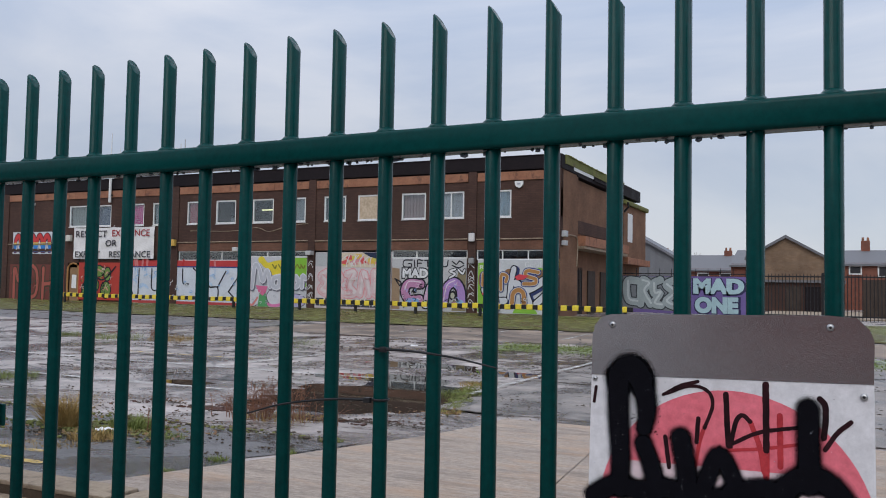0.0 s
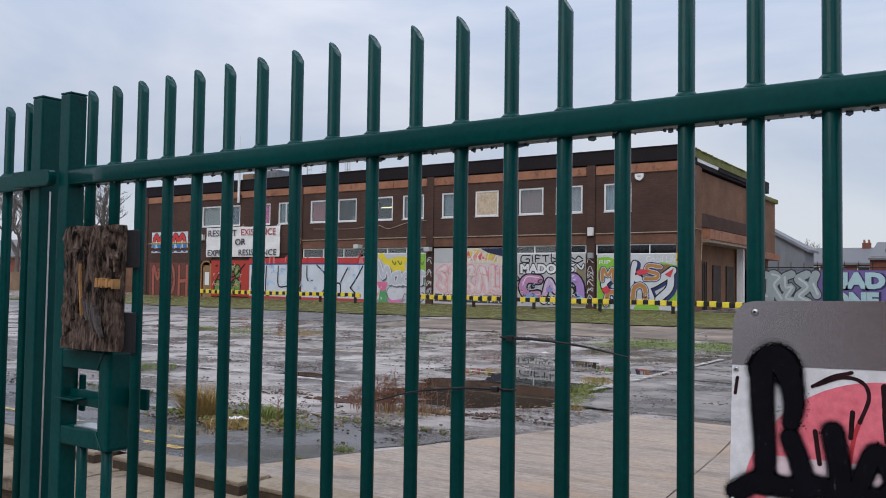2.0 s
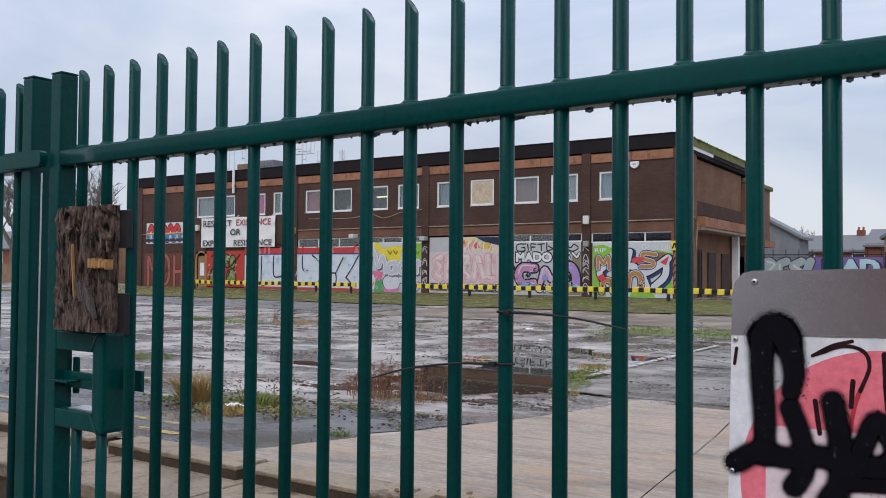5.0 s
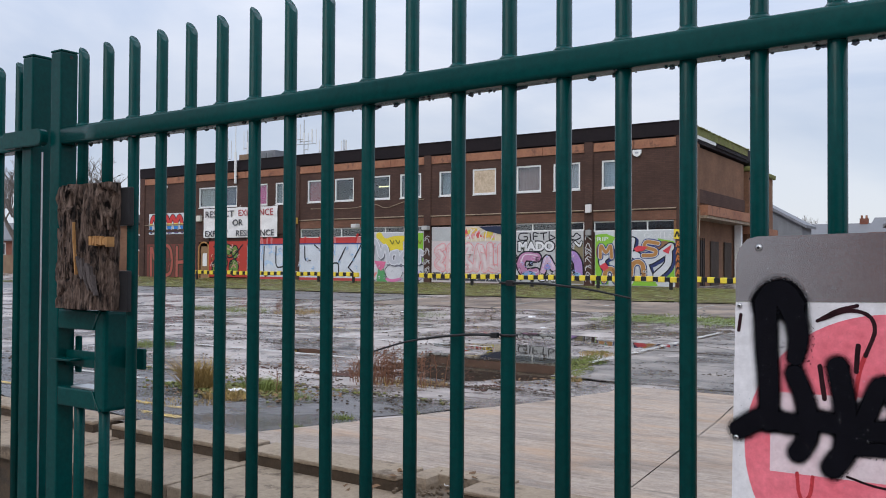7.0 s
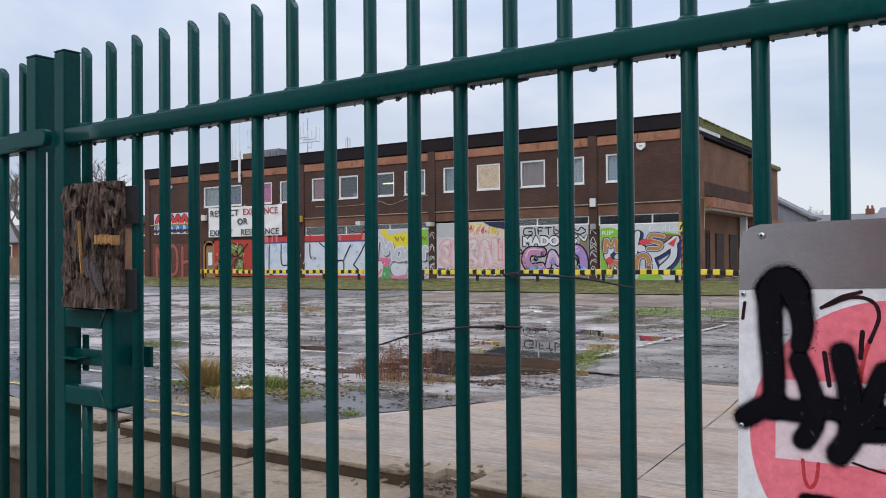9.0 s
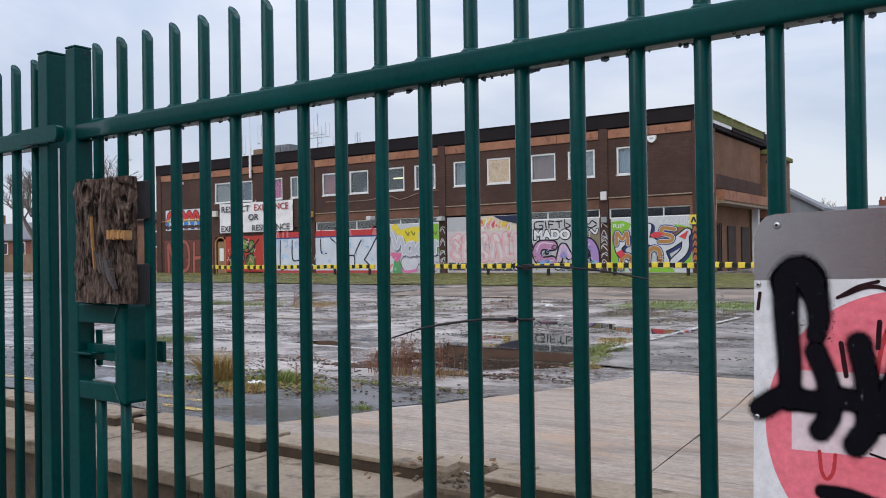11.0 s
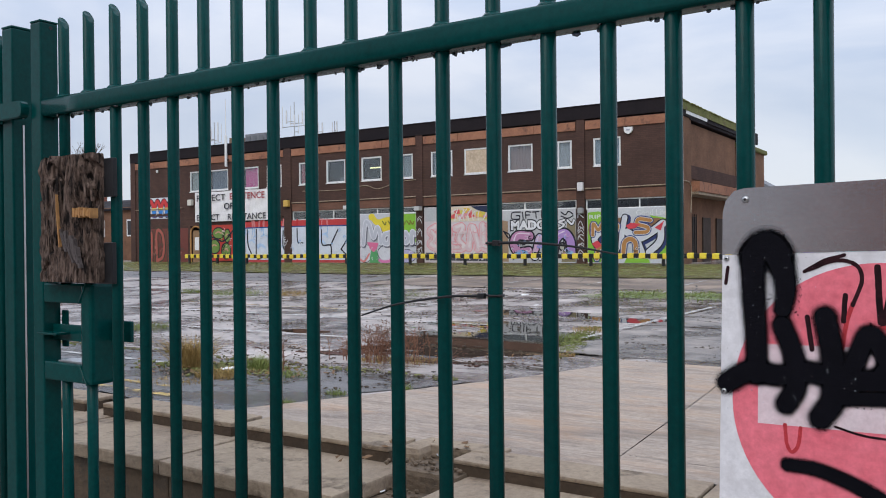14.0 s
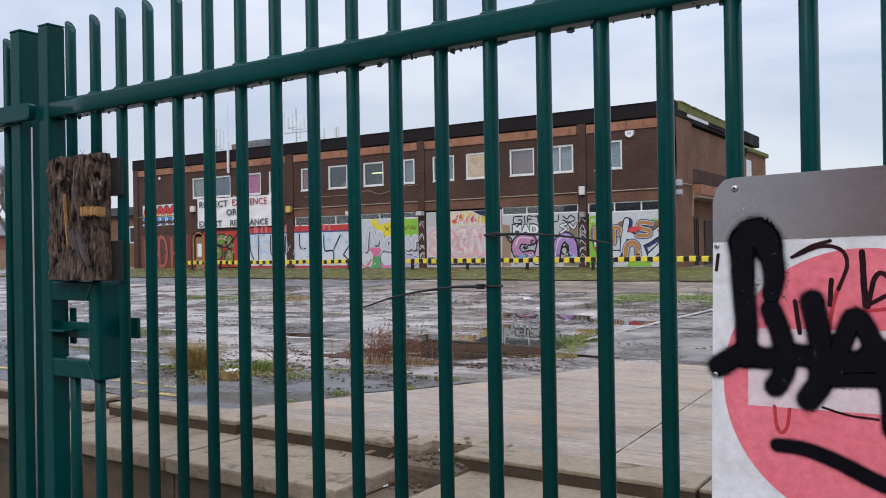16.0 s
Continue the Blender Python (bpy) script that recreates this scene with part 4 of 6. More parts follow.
for pts, w, ink in ((((-0.307, 1.317), (-0.275, 1.336), (-0.245, 1.345)), 0.006, MARKER), (((-0.300, 1.320), (-0.260, 1.336), (-0.228, 1.329), (-0.219, 1.303), (-0.233, 1.262)), 0.0065, MARKER),
                    (((-0.233, 1.265), (-0.243, 1.23), (-0.249, 1.19)), 0.007, MARKER_RED), (((-0.244, 1.278), (-0.247, 1.235)), 0.008, MARKER), (((-0.196, 1.325), (-0.194, 1.28), (-0.192, 1.236)), 0.010, MARKER),
                    (((-0.189, 1.228), (-0.179, 1.277), (-0.168, 1.290), (-0.155, 1.28)), 0.008, MARKER), (((-0.155, 1.28), (-0.14, 1.24), (-0.131, 1.193)), 0.009, MARKER_RED),
                    (((-0.129, 1.347), (-0.1285, 1.29), (-0.128, 1.232)), 0.011, MARKER), (((-0.128, 1.235), (-0.128, 1.185)), 0.011, MARKER_RED), (((-0.106, 1.294), (-0.1055, 1.25), (-0.105, 1.206)), 0.010, MARKER_RED),
                    (((-0.192, 1.234), (-0.140, 1.262), (-0.076, 1.276)), 0.007, MARKER), (((-0.190, 1.226), (-0.13, 1.235), (-0.076, 1.247)), 0.006, MARKER_RED),
                    (((-0.042, 1.328), (-0.034, 1.318), (-0.033, 1.29), (-0.036, 1.262)), 0.010, MARKER), (((-0.034, 1.242), (-0.015, 1.272), (0.006, 1.292)), 0.008, MARKER),
                    (((-0.303, 1.24), (-0.296, 1.185)), 0.008, MARKER), (((-0.434, 1.323), (-0.438, 1.295)), 0.006, MARKER), (((-0.340, 1.053), (-0.337, 1.02), (-0.329, 1.007), (-0.319, 1.02), (-0.315, 1.05)), 0.006, MARKER_RED), (((-0.261, 1.058), (-0.22, 1.048), (-0.175, 1.045)), 0.004, MARKER)):
    depth -= 0.00006
    part("pen_stroke", stroke(bmesh.new(), pts, w, SY - 0.0009 + (depth - SY) * 0.03, 0.08, rng), ink, white, "thin pen line")

sign.location.x += 0.0055

# ---- the two-storey building ----
FY, L, R, BASE, ROOF = 31.0, -44.4, -10.56, 0.44, 7.15
hall = thing("commercial_building", (-27, 36, BASE), "two-storey dark brown brick building with boarded graffitied shopfronts", "building")
WINDOWS = ((-39.0, -37.4), (-37.35, -35.8), (-34.65, -33.42), (-32.81, -31.7), (-30.46, -29.25), (-28.57, -27.3), (-26.27, -25.0), (-24.39, -23.13), (-22.09, -20.88), (-20.24, -19.0), (-17.96, -16.74), (-16.15, -14.89), (-13.92, -12.72))
W0, W1 = 4.58, 5.75
w = bmesh.new()
bx(w, L, R, FY, FY + 0.3, 3.34, W0)
bx(w, L, R, FY, FY + 0.3, W1, 6.52)
edges = [L] + [v for pair in WINDOWS for v in pair] + [R]
for a, b in zip(edges[::2], edges[1::2]):
    if b - a > 0.02:
        bx(w, a, b, FY, FY + 0.3, W0, W1)
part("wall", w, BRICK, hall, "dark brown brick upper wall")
# solid block whose near-black colour stands in for the dark interior
part("back_wall", box(L + 0.01, R - 2.1, FY + 0.75, 45, BASE, 6.5), ROOM_SHADE, hall)
part("fascia", box(L - 0.04, R + 0.04, FY - 0.06, 45.2, 6.56, ROOF, 0.02), FASCIA, hall, "black felted roof fascia")
trim_strip = bmesh.new()
tube(trim_strip, [(L, FY - 0.07, ROOF - 0.02), (R, FY - 0.07, ROOF - 0.02)], 0.025, 6)
part("roof_trim", trim_strip, FASCIA, hall)
for a, b in ((-43.95, -31.55), (-30.95, -22.94), (-22.51, -14.69), (-14.27, -10.75)):
    n = round((b - a) / 1.9)
    for i in range(n):
        part("band_panel", box(a + (b - a) * i / n + 0.008, a + (b - a) * (i + 1) / n - 0.008, FY - 0.05, FY - 0.002, 6.13, 6.49, 0.01), TERRA, hall, "weathered terracotta band" if i == 0 else "")
for x0, x1 in ((L, -43.95), (-31.5, -30.98), (-22.92, -22.53), (-14.67, -14.29), (-10.74, R)):
    part("pilaster", box(x0, x1, FY - 0.06, FY - 0.001, BASE, 6.555, 0.01), BRICK, hall)
for a, b in ((-43.9, -39.6), (-30.95, -22.94), (-22.51, -14.69), (-14.27, -10.75)):
    part("lintel_band", box(a, b, FY - 0.03, FY + 0.3, 3.22, 3.6 if a > -40 else 3.4, 0.01), BRICK_BAND if a > -40 else BRICK, hall, "faded brick lintel band")
    pipe = bmesh.new()
    tube(pipe, [(a, FY - 0.06, 3.66), (b, FY - 0.06, 3.68)], 0.025, 6)
    part("conduit", pipe, KERB, hall)
part("lintel_band", box(-39.5, -31.5, FY - 0.01, FY + 0.3, 2.98, 3.36, 0.01), BRICK, hall)
cable = bmesh.new()
tube(cable, smooth_line([(-30.2, FY - 0.02, 4.25), (-27.5, FY - 0.02, 4.2), (-26.0, FY - 0.02, 4.35), (-25.2, FY - 0.02, 4.15), (-24.0, FY - 0.02, 4.42), (-22.6, FY - 0.02, 4.5)], 5), 0.016, 5)
part("cable", cable, KERB, hall, "loose grey cable")
CURTAINS = ((0.34, 0.34, 0.33), (0.1, 0.13, 0.2), (0.75, 0.1, 0.32), (0.2, 0.24, 0.26), (0.4, 0.12, 0.14), None, None, (0.3, 0.3, 0.32), (0.26, 0.3, 0.33), "board", (0.34, 0.2, 0.18), (0.42, 0.4, 0.42), (0.3, 0.36, 0.42))
rng = random.Random(21)
for k, ((a, b), cloth) in enumerate(zip(WINDOWS, CURTAINS)):
    fr = bmesh.new()
    t = 0.075
    bx(fr, a, a + t, FY + 0.02, FY + 0.1, W0, W1, 0.01)
    bx(fr, b - t, b, FY + 0.02, FY + 0.1, W0, W1, 0.01)
    bx(fr, a + t, b - t, FY + 0.02, FY + 0.1, W0, W0 + t, 0.01)
    bx(fr, a + t, b - t, FY + 0.02, FY + 0.1, W1 - t, W1, 0.01)
    win = part("window", fr, FRAME_W, hall, "white plastic window frame")
    part("sill", box(a - 0.02, b + 0.02, FY - 0.03, FY + 0.02, W0 - 0.035, W0 - 0.004, 0.008), FRAME_W, win)
    if cloth == "board":
        part("board", box(a + t, b - t, FY + 0.04, FY + 0.07, W0 + t, W1 - t), OSB, win, "chipboard sheet")
        continue
    pane = part("pane", box(a + t, b - t, FY + 0.05, FY + 0.058, W0 + t, W1 - t), GLASS, win)
    pane.visible_shadow = False
    # dark panel behind the glass, painted as the room's shade
    part("reveal", box(a + 0.001, b - 0.001, FY + 0.6, FY + 0.7, W0, W1), ROOM_SHADE, win)
    if cloth:
        c = bmesh.new()
        n = 26
        wave = [0.025 * math.sin(i * 1.7 + k) + 0.012 * math.sin(i * 3.1) for i in range(n + 1)]
        lo = [c.verts.new((a + t + (b - a - 2 * t) * i / n, FY + 0.16 + wave[i], W0 + t)) for i in range(n + 1)]
        hi = [c.verts.new((a + t + (b - a - 2 * t) * i / n, FY + 0.16 + 0.6 * wave[i], W1 - t)) for i in range(n + 1)]
        for i in range(n):
            c.faces.new((lo[i], lo[i + 1], hi[i + 1], hi[i]))
        part("curtain", c, shade(cloth), win, "pink curtain" if k == 2 else "drawn curtain", True)
    elif k == 6:
        part("strip_light", box(a + 0.25, b - 0.2, FY + 0.4, FY + 0.45, 5.22, 5.28), TUBE_ON, win, "lit yellow tube")
    if k == 5:
        part("object_inside", box(b - 0.5, b - 0.15, FY + 0.2, FY + 0.4, W0 + 0.07, W0 + 0.3, 0.03), shade((0.2, 0.2, 0.22)), win)
    if k in (3, 7, 11):
        part("mullion", box((a + b) / 2 - 0.03, (a + b) / 2 + 0.03, FY + 0.021, FY + 0.1, W0 + t, W1 - t, 0.008), FRAME_W, win)

# ground floor: shopfronts with transom lights above painted boards
lower = bmesh.new()
bx(lower, L, -39.0, FY, FY + 0.3, BASE, 3.34)
bx(lower, -38.1, -31.5, FY + 0.06, FY + 0.3, BASE, 2.98)
bx(lower, -39.0, -38.1, FY, FY + 0.3, 2.6, 3.34)
bx(lower, -30.95, R - 0.31, FY + 0.056, FY + 0.3, BASE, 2.78)
part("wall", lower, BRICK, hall, "brick ground-floor wall")
for a, b, z in ((-30.95, -26.7, 2.78), (-26.5, -22.94, 2.95), (-22.5, -18.42, 3.16), (-18.4, -14.7, 2.9), (-14.27, -10.78, 2.84)):
    if 3.2 - z > 0.1:
        tr = bmesh.new()
        n = 3
        for i in range(n + 1):
            x = a + (b - a - 0.05) * i / n
            bx(tr, x, x + 0.05, FY + 0.03, FY + 0.1, z, 3.2, 0.006)
        bx(tr, a, b, FY + 0.025, FY + 0.105, z - 0.05, z, 0.006)
        bx(tr, a, b, FY + 0.025, FY + 0.105, 3.17, 3.215, 0.006)
        tw = part("transom_window", tr, FRAME_W, hall, "dirty transom window frame")
        for i in range(n):
            x = a + (b - a - 0.05) * i / n
            g = part("pane", box(x + 0.05, x + (b - a - 0.05) / n, FY + 0.06, FY + 0.068, z, 3.17), GLASS, tw)
            g.visible_shadow = False
    part("stall_riser", box(a, b, FY + 0.02, FY + 0.3, BASE, 0.6), BRICK_SIDE, hall)

# arched side door
door = part("side_door", box(-38.95, -38.15, FY + 0.12, FY + 0.2, BASE, 2.35, 0.01), mat("tan_door_paint", (0.22, 0.13, 0.07), (0.32, 0.2, 0.11), 1.5, 20, (0.6, 0.8), 0.2), hall, "tan arched side door")
arch = bmesh.new()
tube(arch, [(-38.99, FY + 0.02, BASE), (-38.99, FY + 0.02, 2.2), *[(-38.555 + 0.435 * math.cos(a), FY + 0.02, 2.2 + 0.38 * math.sin(a)) for a in [math.pi * (1 - k / 10) for k in range(1, 10)]], (-38.12, FY + 0.02, 2.2), (-38.12, FY + 0.02, BASE)], 0.05, 8)
part("arch_frame", arch, FRESH_WOOD, door)
part("notice", box(-38.75, -38.4, FY + 0.1, FY + 0.118, 1.2, 1.95), LITTER, door, "white paper notice")


# ---- painted panels ----
def mural(name, x0, x1, z0, z1, ground, label):
    return part(name, box(x0, x1, FY - 0.014, FY + 0.05, z0, z1), shade(ground), hall, label)


COUNT = [0]


def dab(panel, rgb, pts, width, lift, rag=0.03):
    """One stroke of paint; pts are in metres along and up the facade."""
    COUNT[0] += 1
    return part("paint", stroke(bmesh.new(), pts, width, FY - 0.014 - 0.004 * lift - 0.00005 * (COUNT[0] % 60), rag, random.Random(COUNT[0])), shade(rgb), panel)


def patch(panel, rgb, pts, lift):
    COUNT[0] += 1
    return part("paint", poly(bmesh.new(), pts, FY - 0.014 - 0.004 * lift - 0.00005 * (COUNT[0] % 60)), shade(rgb), panel)


def spot(panel, rgb, x, z, rx, rz, lift):
    COUNT[0] += 1
    return part("paint", disc(bmesh.new(), x, z, rx, rz, FY - 0.014 - 0.004 * lift - 0.00005 * (COUNT[0] % 60), 24, 0.03, random.Random(COUNT[0])), shade(rgb), panel)


def bubble(panel, fill, rim, pts, width, lift, edge=0.08):
    dab(panel, rim, pts, width + 2 * edge, lift)
    dab(panel, fill, pts, width, lift + 1)


def letters(panel, body, x, z, width, height, fill, rim, lift, fat=0.04, edge=0.05):
    """Fat sprayed letters with a rim of another colour."""
    y = FY - 0.014 - 0.004 * lift
    lettering(words(body, x, z, width + 2 * edge, height + 2 * edge, y, fat + 0.05), shade(rim), panel)
    lettering(words(body, x, z, width, height, y - 0.004, fat), shade(fill), panel)


INK, BLUE, LIME = (0.012, 0.012, 0.02), (0.02, 0.06, 0.22), (0.24, 0.5, 0.05)
RED, SUN_Y = (0.5, 0.03, 0.03), (0.75, 0.6, 0.05)
rng = random.Random(31)
# red letters on the end wall and the rainbow tag above
m = mural("painted_end_wall", -43.7, -39.2, 0.5, 2.5, (0.16, 0.045, 0.035), "dull red painted end wall")
for pts in (((-43.3, 0.6), (-43.3, 2.3), (-42.9, 1.5), (-42.5, 2.3), (-42.5, 0.6)), ((-42.0, 0.6), (-42.0, 2.3), (-41.5, 2.2), (-41.35, 1.4), (-41.5, 0.8), (-41.95, 0.6)), ((-40.9, 0.6), (-40.9, 2.3)), ((-40.9, 1.4), (-40.2, 1.45)), ((-40.2, 2.3), (-40.2, 0.6))):
    bubble(m, (0.38, 0.1, 0.075), (0.045, 0.045, 0.025), pts, 0.2, 1, 0.075)
m = mural("rainbow_tag", -43.55, -40.2, 3.1, 4.35, (0.62, 0.64, 0.68), "rainbow graffiti tag in red, yellow and blue")
for i in range(5):
    x = -43.1 + 0.6 * i
    arch_line = ((x - 0.22, 3.3), (x - 0.2, 3.85), (x, 4.15), (x + 0.2, 3.85), (x + 0.24, 3.3))
    dab(m, INK, arch_line, 0.34, 1)
    dab(m, (0.6, 0.05, 0.05), arch_line, 0.24, 2)
    for k in (-1, 1):
        patch(m, (0.72, 0.55, 0.12), [(x + k * 0.22 - 0.12, 3.6), (x + k * 0.22 + 0.12, 3.6), (x + k * 0.21 + 0.12, 3.75), (x + k * 0.21 - 0.12, 3.75)], 3)
        patch(m, (0.04, 0.22, 0.6), [(x + k * 0.23 - 0.12, 3.2), (x + k * 0.23 + 0.12, 3.2), (x + k * 0.22 + 0.12, 3.6), (x + k * 0.22 - 0.12, 3.6)], 3)
    dab(m, (0.7, 0.72, 0.76), ((x - 0.1, 3.35), (x - 0.02, 3.8), (x + 0.1, 3.4)), 0.05, 4)
# red and green piece
m = mural("green_red_mural", -38.08, -34.95, 0.6, 2.62, (0.45, 0.05, 0.035), "red mural with green and black shapes")
for x, z, rx, rz in ((-36.6, 2.15, 0.45, 0.28), (-36.95, 1.4, 0.42, 0.36), (-36.0, 1.15, 0.34, 0.42), (-37.5, 1.2, 0.28, 0.3), (-35.9, 2.0, 0.22, 0.34)):
    spot(m, INK, x, z, rx + 0.07, rz + 0.07, 1)
    spot(m, (0.16, 0.26, 0.06), x, z, rx, rz, 2)
    dab(m, (0.55, 0.3, 0.2), ((x - 0.5 * rx, z), (x, z + 0.3 * rz), (x + 0.5 * rx, z)), 0.08, 3)
dab(m, INK, ((-37.9, 0.8), (-37.3, 1.9), (-36.2, 1.7), (-35.3, 2.4)), 0.09, 3)
# long white piece with blue outlines
m = mural("white_mural", -34.93, -26.62, 0.62, 2.42, (0.62, 0.66, 0.73), "long white mural outlined in dark blue")
part("paint", poly(bmesh.new(), [(-34.95, 2.42), (-26.6, 2.42), (-26.6, 2.74), (-34.95, 2.74)], FY - 0.017), shade((0.5, 0.05, 0.05)), m, "red strip")
for k in range(26):
    x = rng.uniform(-34.8, -26.8)
    dab(m, (0.6, 0.2, 0.2) if k % 2 else RED, ((x, 2.45), (x + rng.uniform(-0.1, 0.1), 2.65 + rng.uniform(0, 0.2))), rng.uniform(0.05, 0.16), 1)
    dab(m, (0.2, 0.42, 0.7), ((x, 2.38), (x, 2.38 - rng.uniform(0.1, 0.45))), 0.03, 1)
dab(m, BLUE, ((-34.9, 2.4), (-30.5, 2.42), (-26.65, 2.4)), 0.06, 2)
for pts in (((-34.75, 0.8), (-34.7, 2.3)), ((-34.3, 2.3), (-34.25, 1.5), (-34.0, 1.0)), ((-33.6, 2.3), (-33.6, 0.8), (-33.2, 0.8)), ((-32.7, 2.3), (-32.65, 1.25), (-32.0, 1.2), (-31.95, 0.75)), ((-31.6, 2.2), (-31.6, 1.3), (-31.2, 1.3)),
            ((-30.6, 2.3), (-30.55, 1.6), (-30.2, 1.55)), ((-29.9, 2.35), (-29.35, 1.9), (-29.3, 1.2), (-29.7, 0.75)), ((-28.9, 2.2), (-28.85, 1.45), (-28.3, 1.4), (-28.25, 0.8)), ((-28.3, 1.4), (-27.8, 2.2)), ((-27.6, 1.2), (-27.2, 1.7), (-26.8, 2.3)), ((-27.6, 1.2), (-27.1, 0.8))):
    dab(m, INK, pts, 0.075, 3)
for k in range(9):
    x, z = rng.uniform(-34.5, -27), rng.uniform(0.9, 2.1)
    dab(m, (0.45, 0.6, 0.78), ((x, z), (x + 0.3, z + 0.1), (x + 0.5, z - 0.05)), 0.1, 1)
part("paint", poly(bmesh.new(), [(-34.95, 0.5), (-26.6, 0.5), (-26.6, 0.66), (-34.95, 0.66)], FY - 0.02), shade((0.45, 0.06, 0.06)), m, "red strip")
# bubble letters with yellow, green and pink
m = mural("bubble_mural", -26.5, -22.95, 0.5, 2.92, (0.53, 0.54, 0.58), "bubble-letter mural in grey, yellow, green and pink")
patch(m, LIME, [(-23.8, 1.7), (-22.97, 1.5), (-22.97, 2.88), (-24.0, 2.88)], 1)
patch(m, SUN_Y, [(-25.25, 2.05), (-24.15, 2.05), (-24.2, 2.75), (-25.3, 2.62)], 1)
spot(m, SUN_Y, -25.62, 2.78, 0.2, 0.17, 2)
dab(m, SUN_Y, ((-25.6, 2.76), (-25.25, 2.5), (-24.7, 2.6), (-24.2, 2.62)), 0.3, 2)
for x in (-24.95, -24.6, -23.8, -23.5, -23.3):
    dab(m, (0.2, 0.2, 0.03), ((x, 2.55), (x + 0.15, 2.38), (x + 0.22, 2.5)), 0.07, 3)
for x, z, rx, rz, rgb in ((-26.05, 0.98, 0.4, 0.44, (0.62, 0.62, 0.66)), (-24.72, 1.0, 0.52, 0.4, (0.62, 0.62, 0.66)), (-23.5, 0.85, 0.5, 0.3, (0.46, 0.42, 0.62)), (-24.0, 1.15, 0.3, 0.2, (0.58, 0.56, 0.64))):
    spot(m, INK, x, z, rx + 0.03, rz + 0.03, 1)
    spot(m, rgb, x, z, rx, rz, 2)
patch(m, (0.1, 0.34, 0.13), [(-25.78, 0.52), (-25.12, 0.52), (-25.36, 1.28), (-25.66, 1.28)], 4)
patch(m, (0.68, 0.16, 0.3), [(-25.92, 1.55), (-25.2, 1.5), (-25.32, 1.18), (-25.5, 1.05), (-25.72, 1.18)], 5)
dab(m, (0.7, 0.24, 0.22), ((-26.42, 0.72), (-26.1, 0.6), (-25.8, 0.95)), 0.1, 4)
dab(m, (0.66, 0.2, 0.4), ((-25.15, 0.65), (-24.85, 0.58), (-24.3, 0.66)), 0.14, 4)
for pts in (((-26.15, 1.45), (-26.0, 2.5), (-25.72, 2.35), (-25.5, 1.75), (-25.28, 2.25), (-25.12, 2.0), (-25.05, 1.5)), ((-24.5, 1.98), (-24.85, 1.88), (-24.86, 1.52), (-24.55, 1.5), (-24.48, 1.95), (-24.4, 1.48)), ((-24.08, 1.95), (-24.28, 1.7), (-24.08, 1.47), (-23.88, 1.7), (-24.08, 1.95)),
            ((-23.55, 1.98), (-23.74, 1.72), (-23.55, 1.5), (-23.38, 1.72), (-23.55, 1.98)), ((-23.2, 1.5), (-23.18, 2.0), (-23.0, 1.9))):
    dab(m, (0.16, 0.16, 0.2), [(x + 0.04, z - 0.06) for x, z in pts], 0.3, 6)
    bubble(m, (0.5, 0.51, 0.57), (0.68, 0.68, 0.73), pts, 0.17, 7, 0.05)
dab(m, INK, ((-25.0, 1.38), (-24.4, 1.4), (-23.6, 1.44), (-22.98, 1.36)), 0.045, 6)
# pink piece
m = mural("pink_mural", -22.48, -18.42, 0.55, 3.14, (0.62, 0.55, 0.56), "pale pink mural with a bright panel above")
patch(m, (0.46, 0.47, 0.48), [(-22.46, 2.48), (-21.3, 2.48), (-21.3, 3.12), (-22.46, 3.12)], 1)
for pts in (((-21.85, 2.2), (-22.15, 2.0), (-21.88, 1.72), (-22.15, 1.42), (-21.85, 1.22)), ((-21.5, 1.2), (-21.42, 2.2), (-21.05, 1.95), (-21.3, 1.65), (-20.95, 1.2)), ((-20.72, 2.12), (-20.35, 2.18), (-20.6, 1.62), (-20.3, 1.25), (-20.75, 1.2)), ((-20.02, 1.22), (-19.85, 2.2), (-19.6, 1.5), (-19.55, 1.2)), ((-19.28, 2.22), (-19.25, 1.3), (-18.98, 1.22)), ((-18.72, 2.15), (-18.7, 1.25))):
    bubble(m, (0.67, 0.51, 0.52), (0.74, 0.27, 0.29), pts, 0.33, 1, 0.035)
    dab(m, (0.7, 0.62, 0.62), [(x + 0.04, z + 0.06) for x, z in pts], 0.12, 4)
    dab(m, (0.7, 0.36, 0.38), [(x - 0.1, z - 0.04) for x, z in pts[1:]], 0.035, 5)
patch(m, (0.07, 0.07, 0.09), [(-22.4, 0.66), (-18.5, 0.62), (-18.5, 1.0), (-20.4, 0.96), (-22.4, 1.02)], 4)
patch(m, (0.7, 0.6, 0.45), [(-21.25, 2.44), (-18.7, 2.44), (-18.7, 2.9), (-19.4, 3.1), (-21.1, 3.12)], 1)
for k in range(22):
    x, z = rng.uniform(-21.1, -19.0), rng.uniform(2.45, 2.9)
    patch(m, rng.choice(((0.66, 0.1, 0.1), (0.75, 0.5, 0.08), (0.72, 0.3, 0.33), (0.62, 0.55, 0.1), (0.75, 0.7, 0.66))), [(x, z), (x + rng.uniform(0.15, 0.35), z + rng.uniform(-0.05, 0.1)), (x + rng.uniform(0.1, 0.3), z + rng.uniform(0.15, 0.3)), (x - 0.05, z + rng.uniform(0.1, 0.25))], 2 + k % 3)
for k in range(9):
    x = -21.0 + 0.25 * k
    dab(m, (0.74, 0.7, 0.68), ((x, 2.48), (x + rng.uniform(-0.1, 0.2), 2.75), (x + rng.uniform(0, 0.3), 3.0)), 0.05, 6)
patch(m, (0.02, 0.03, 0.07), [(-19.5, 2.92), (-18.5, 2.7), (-18.5, 3.12), (-19.9, 3.12)], 7)
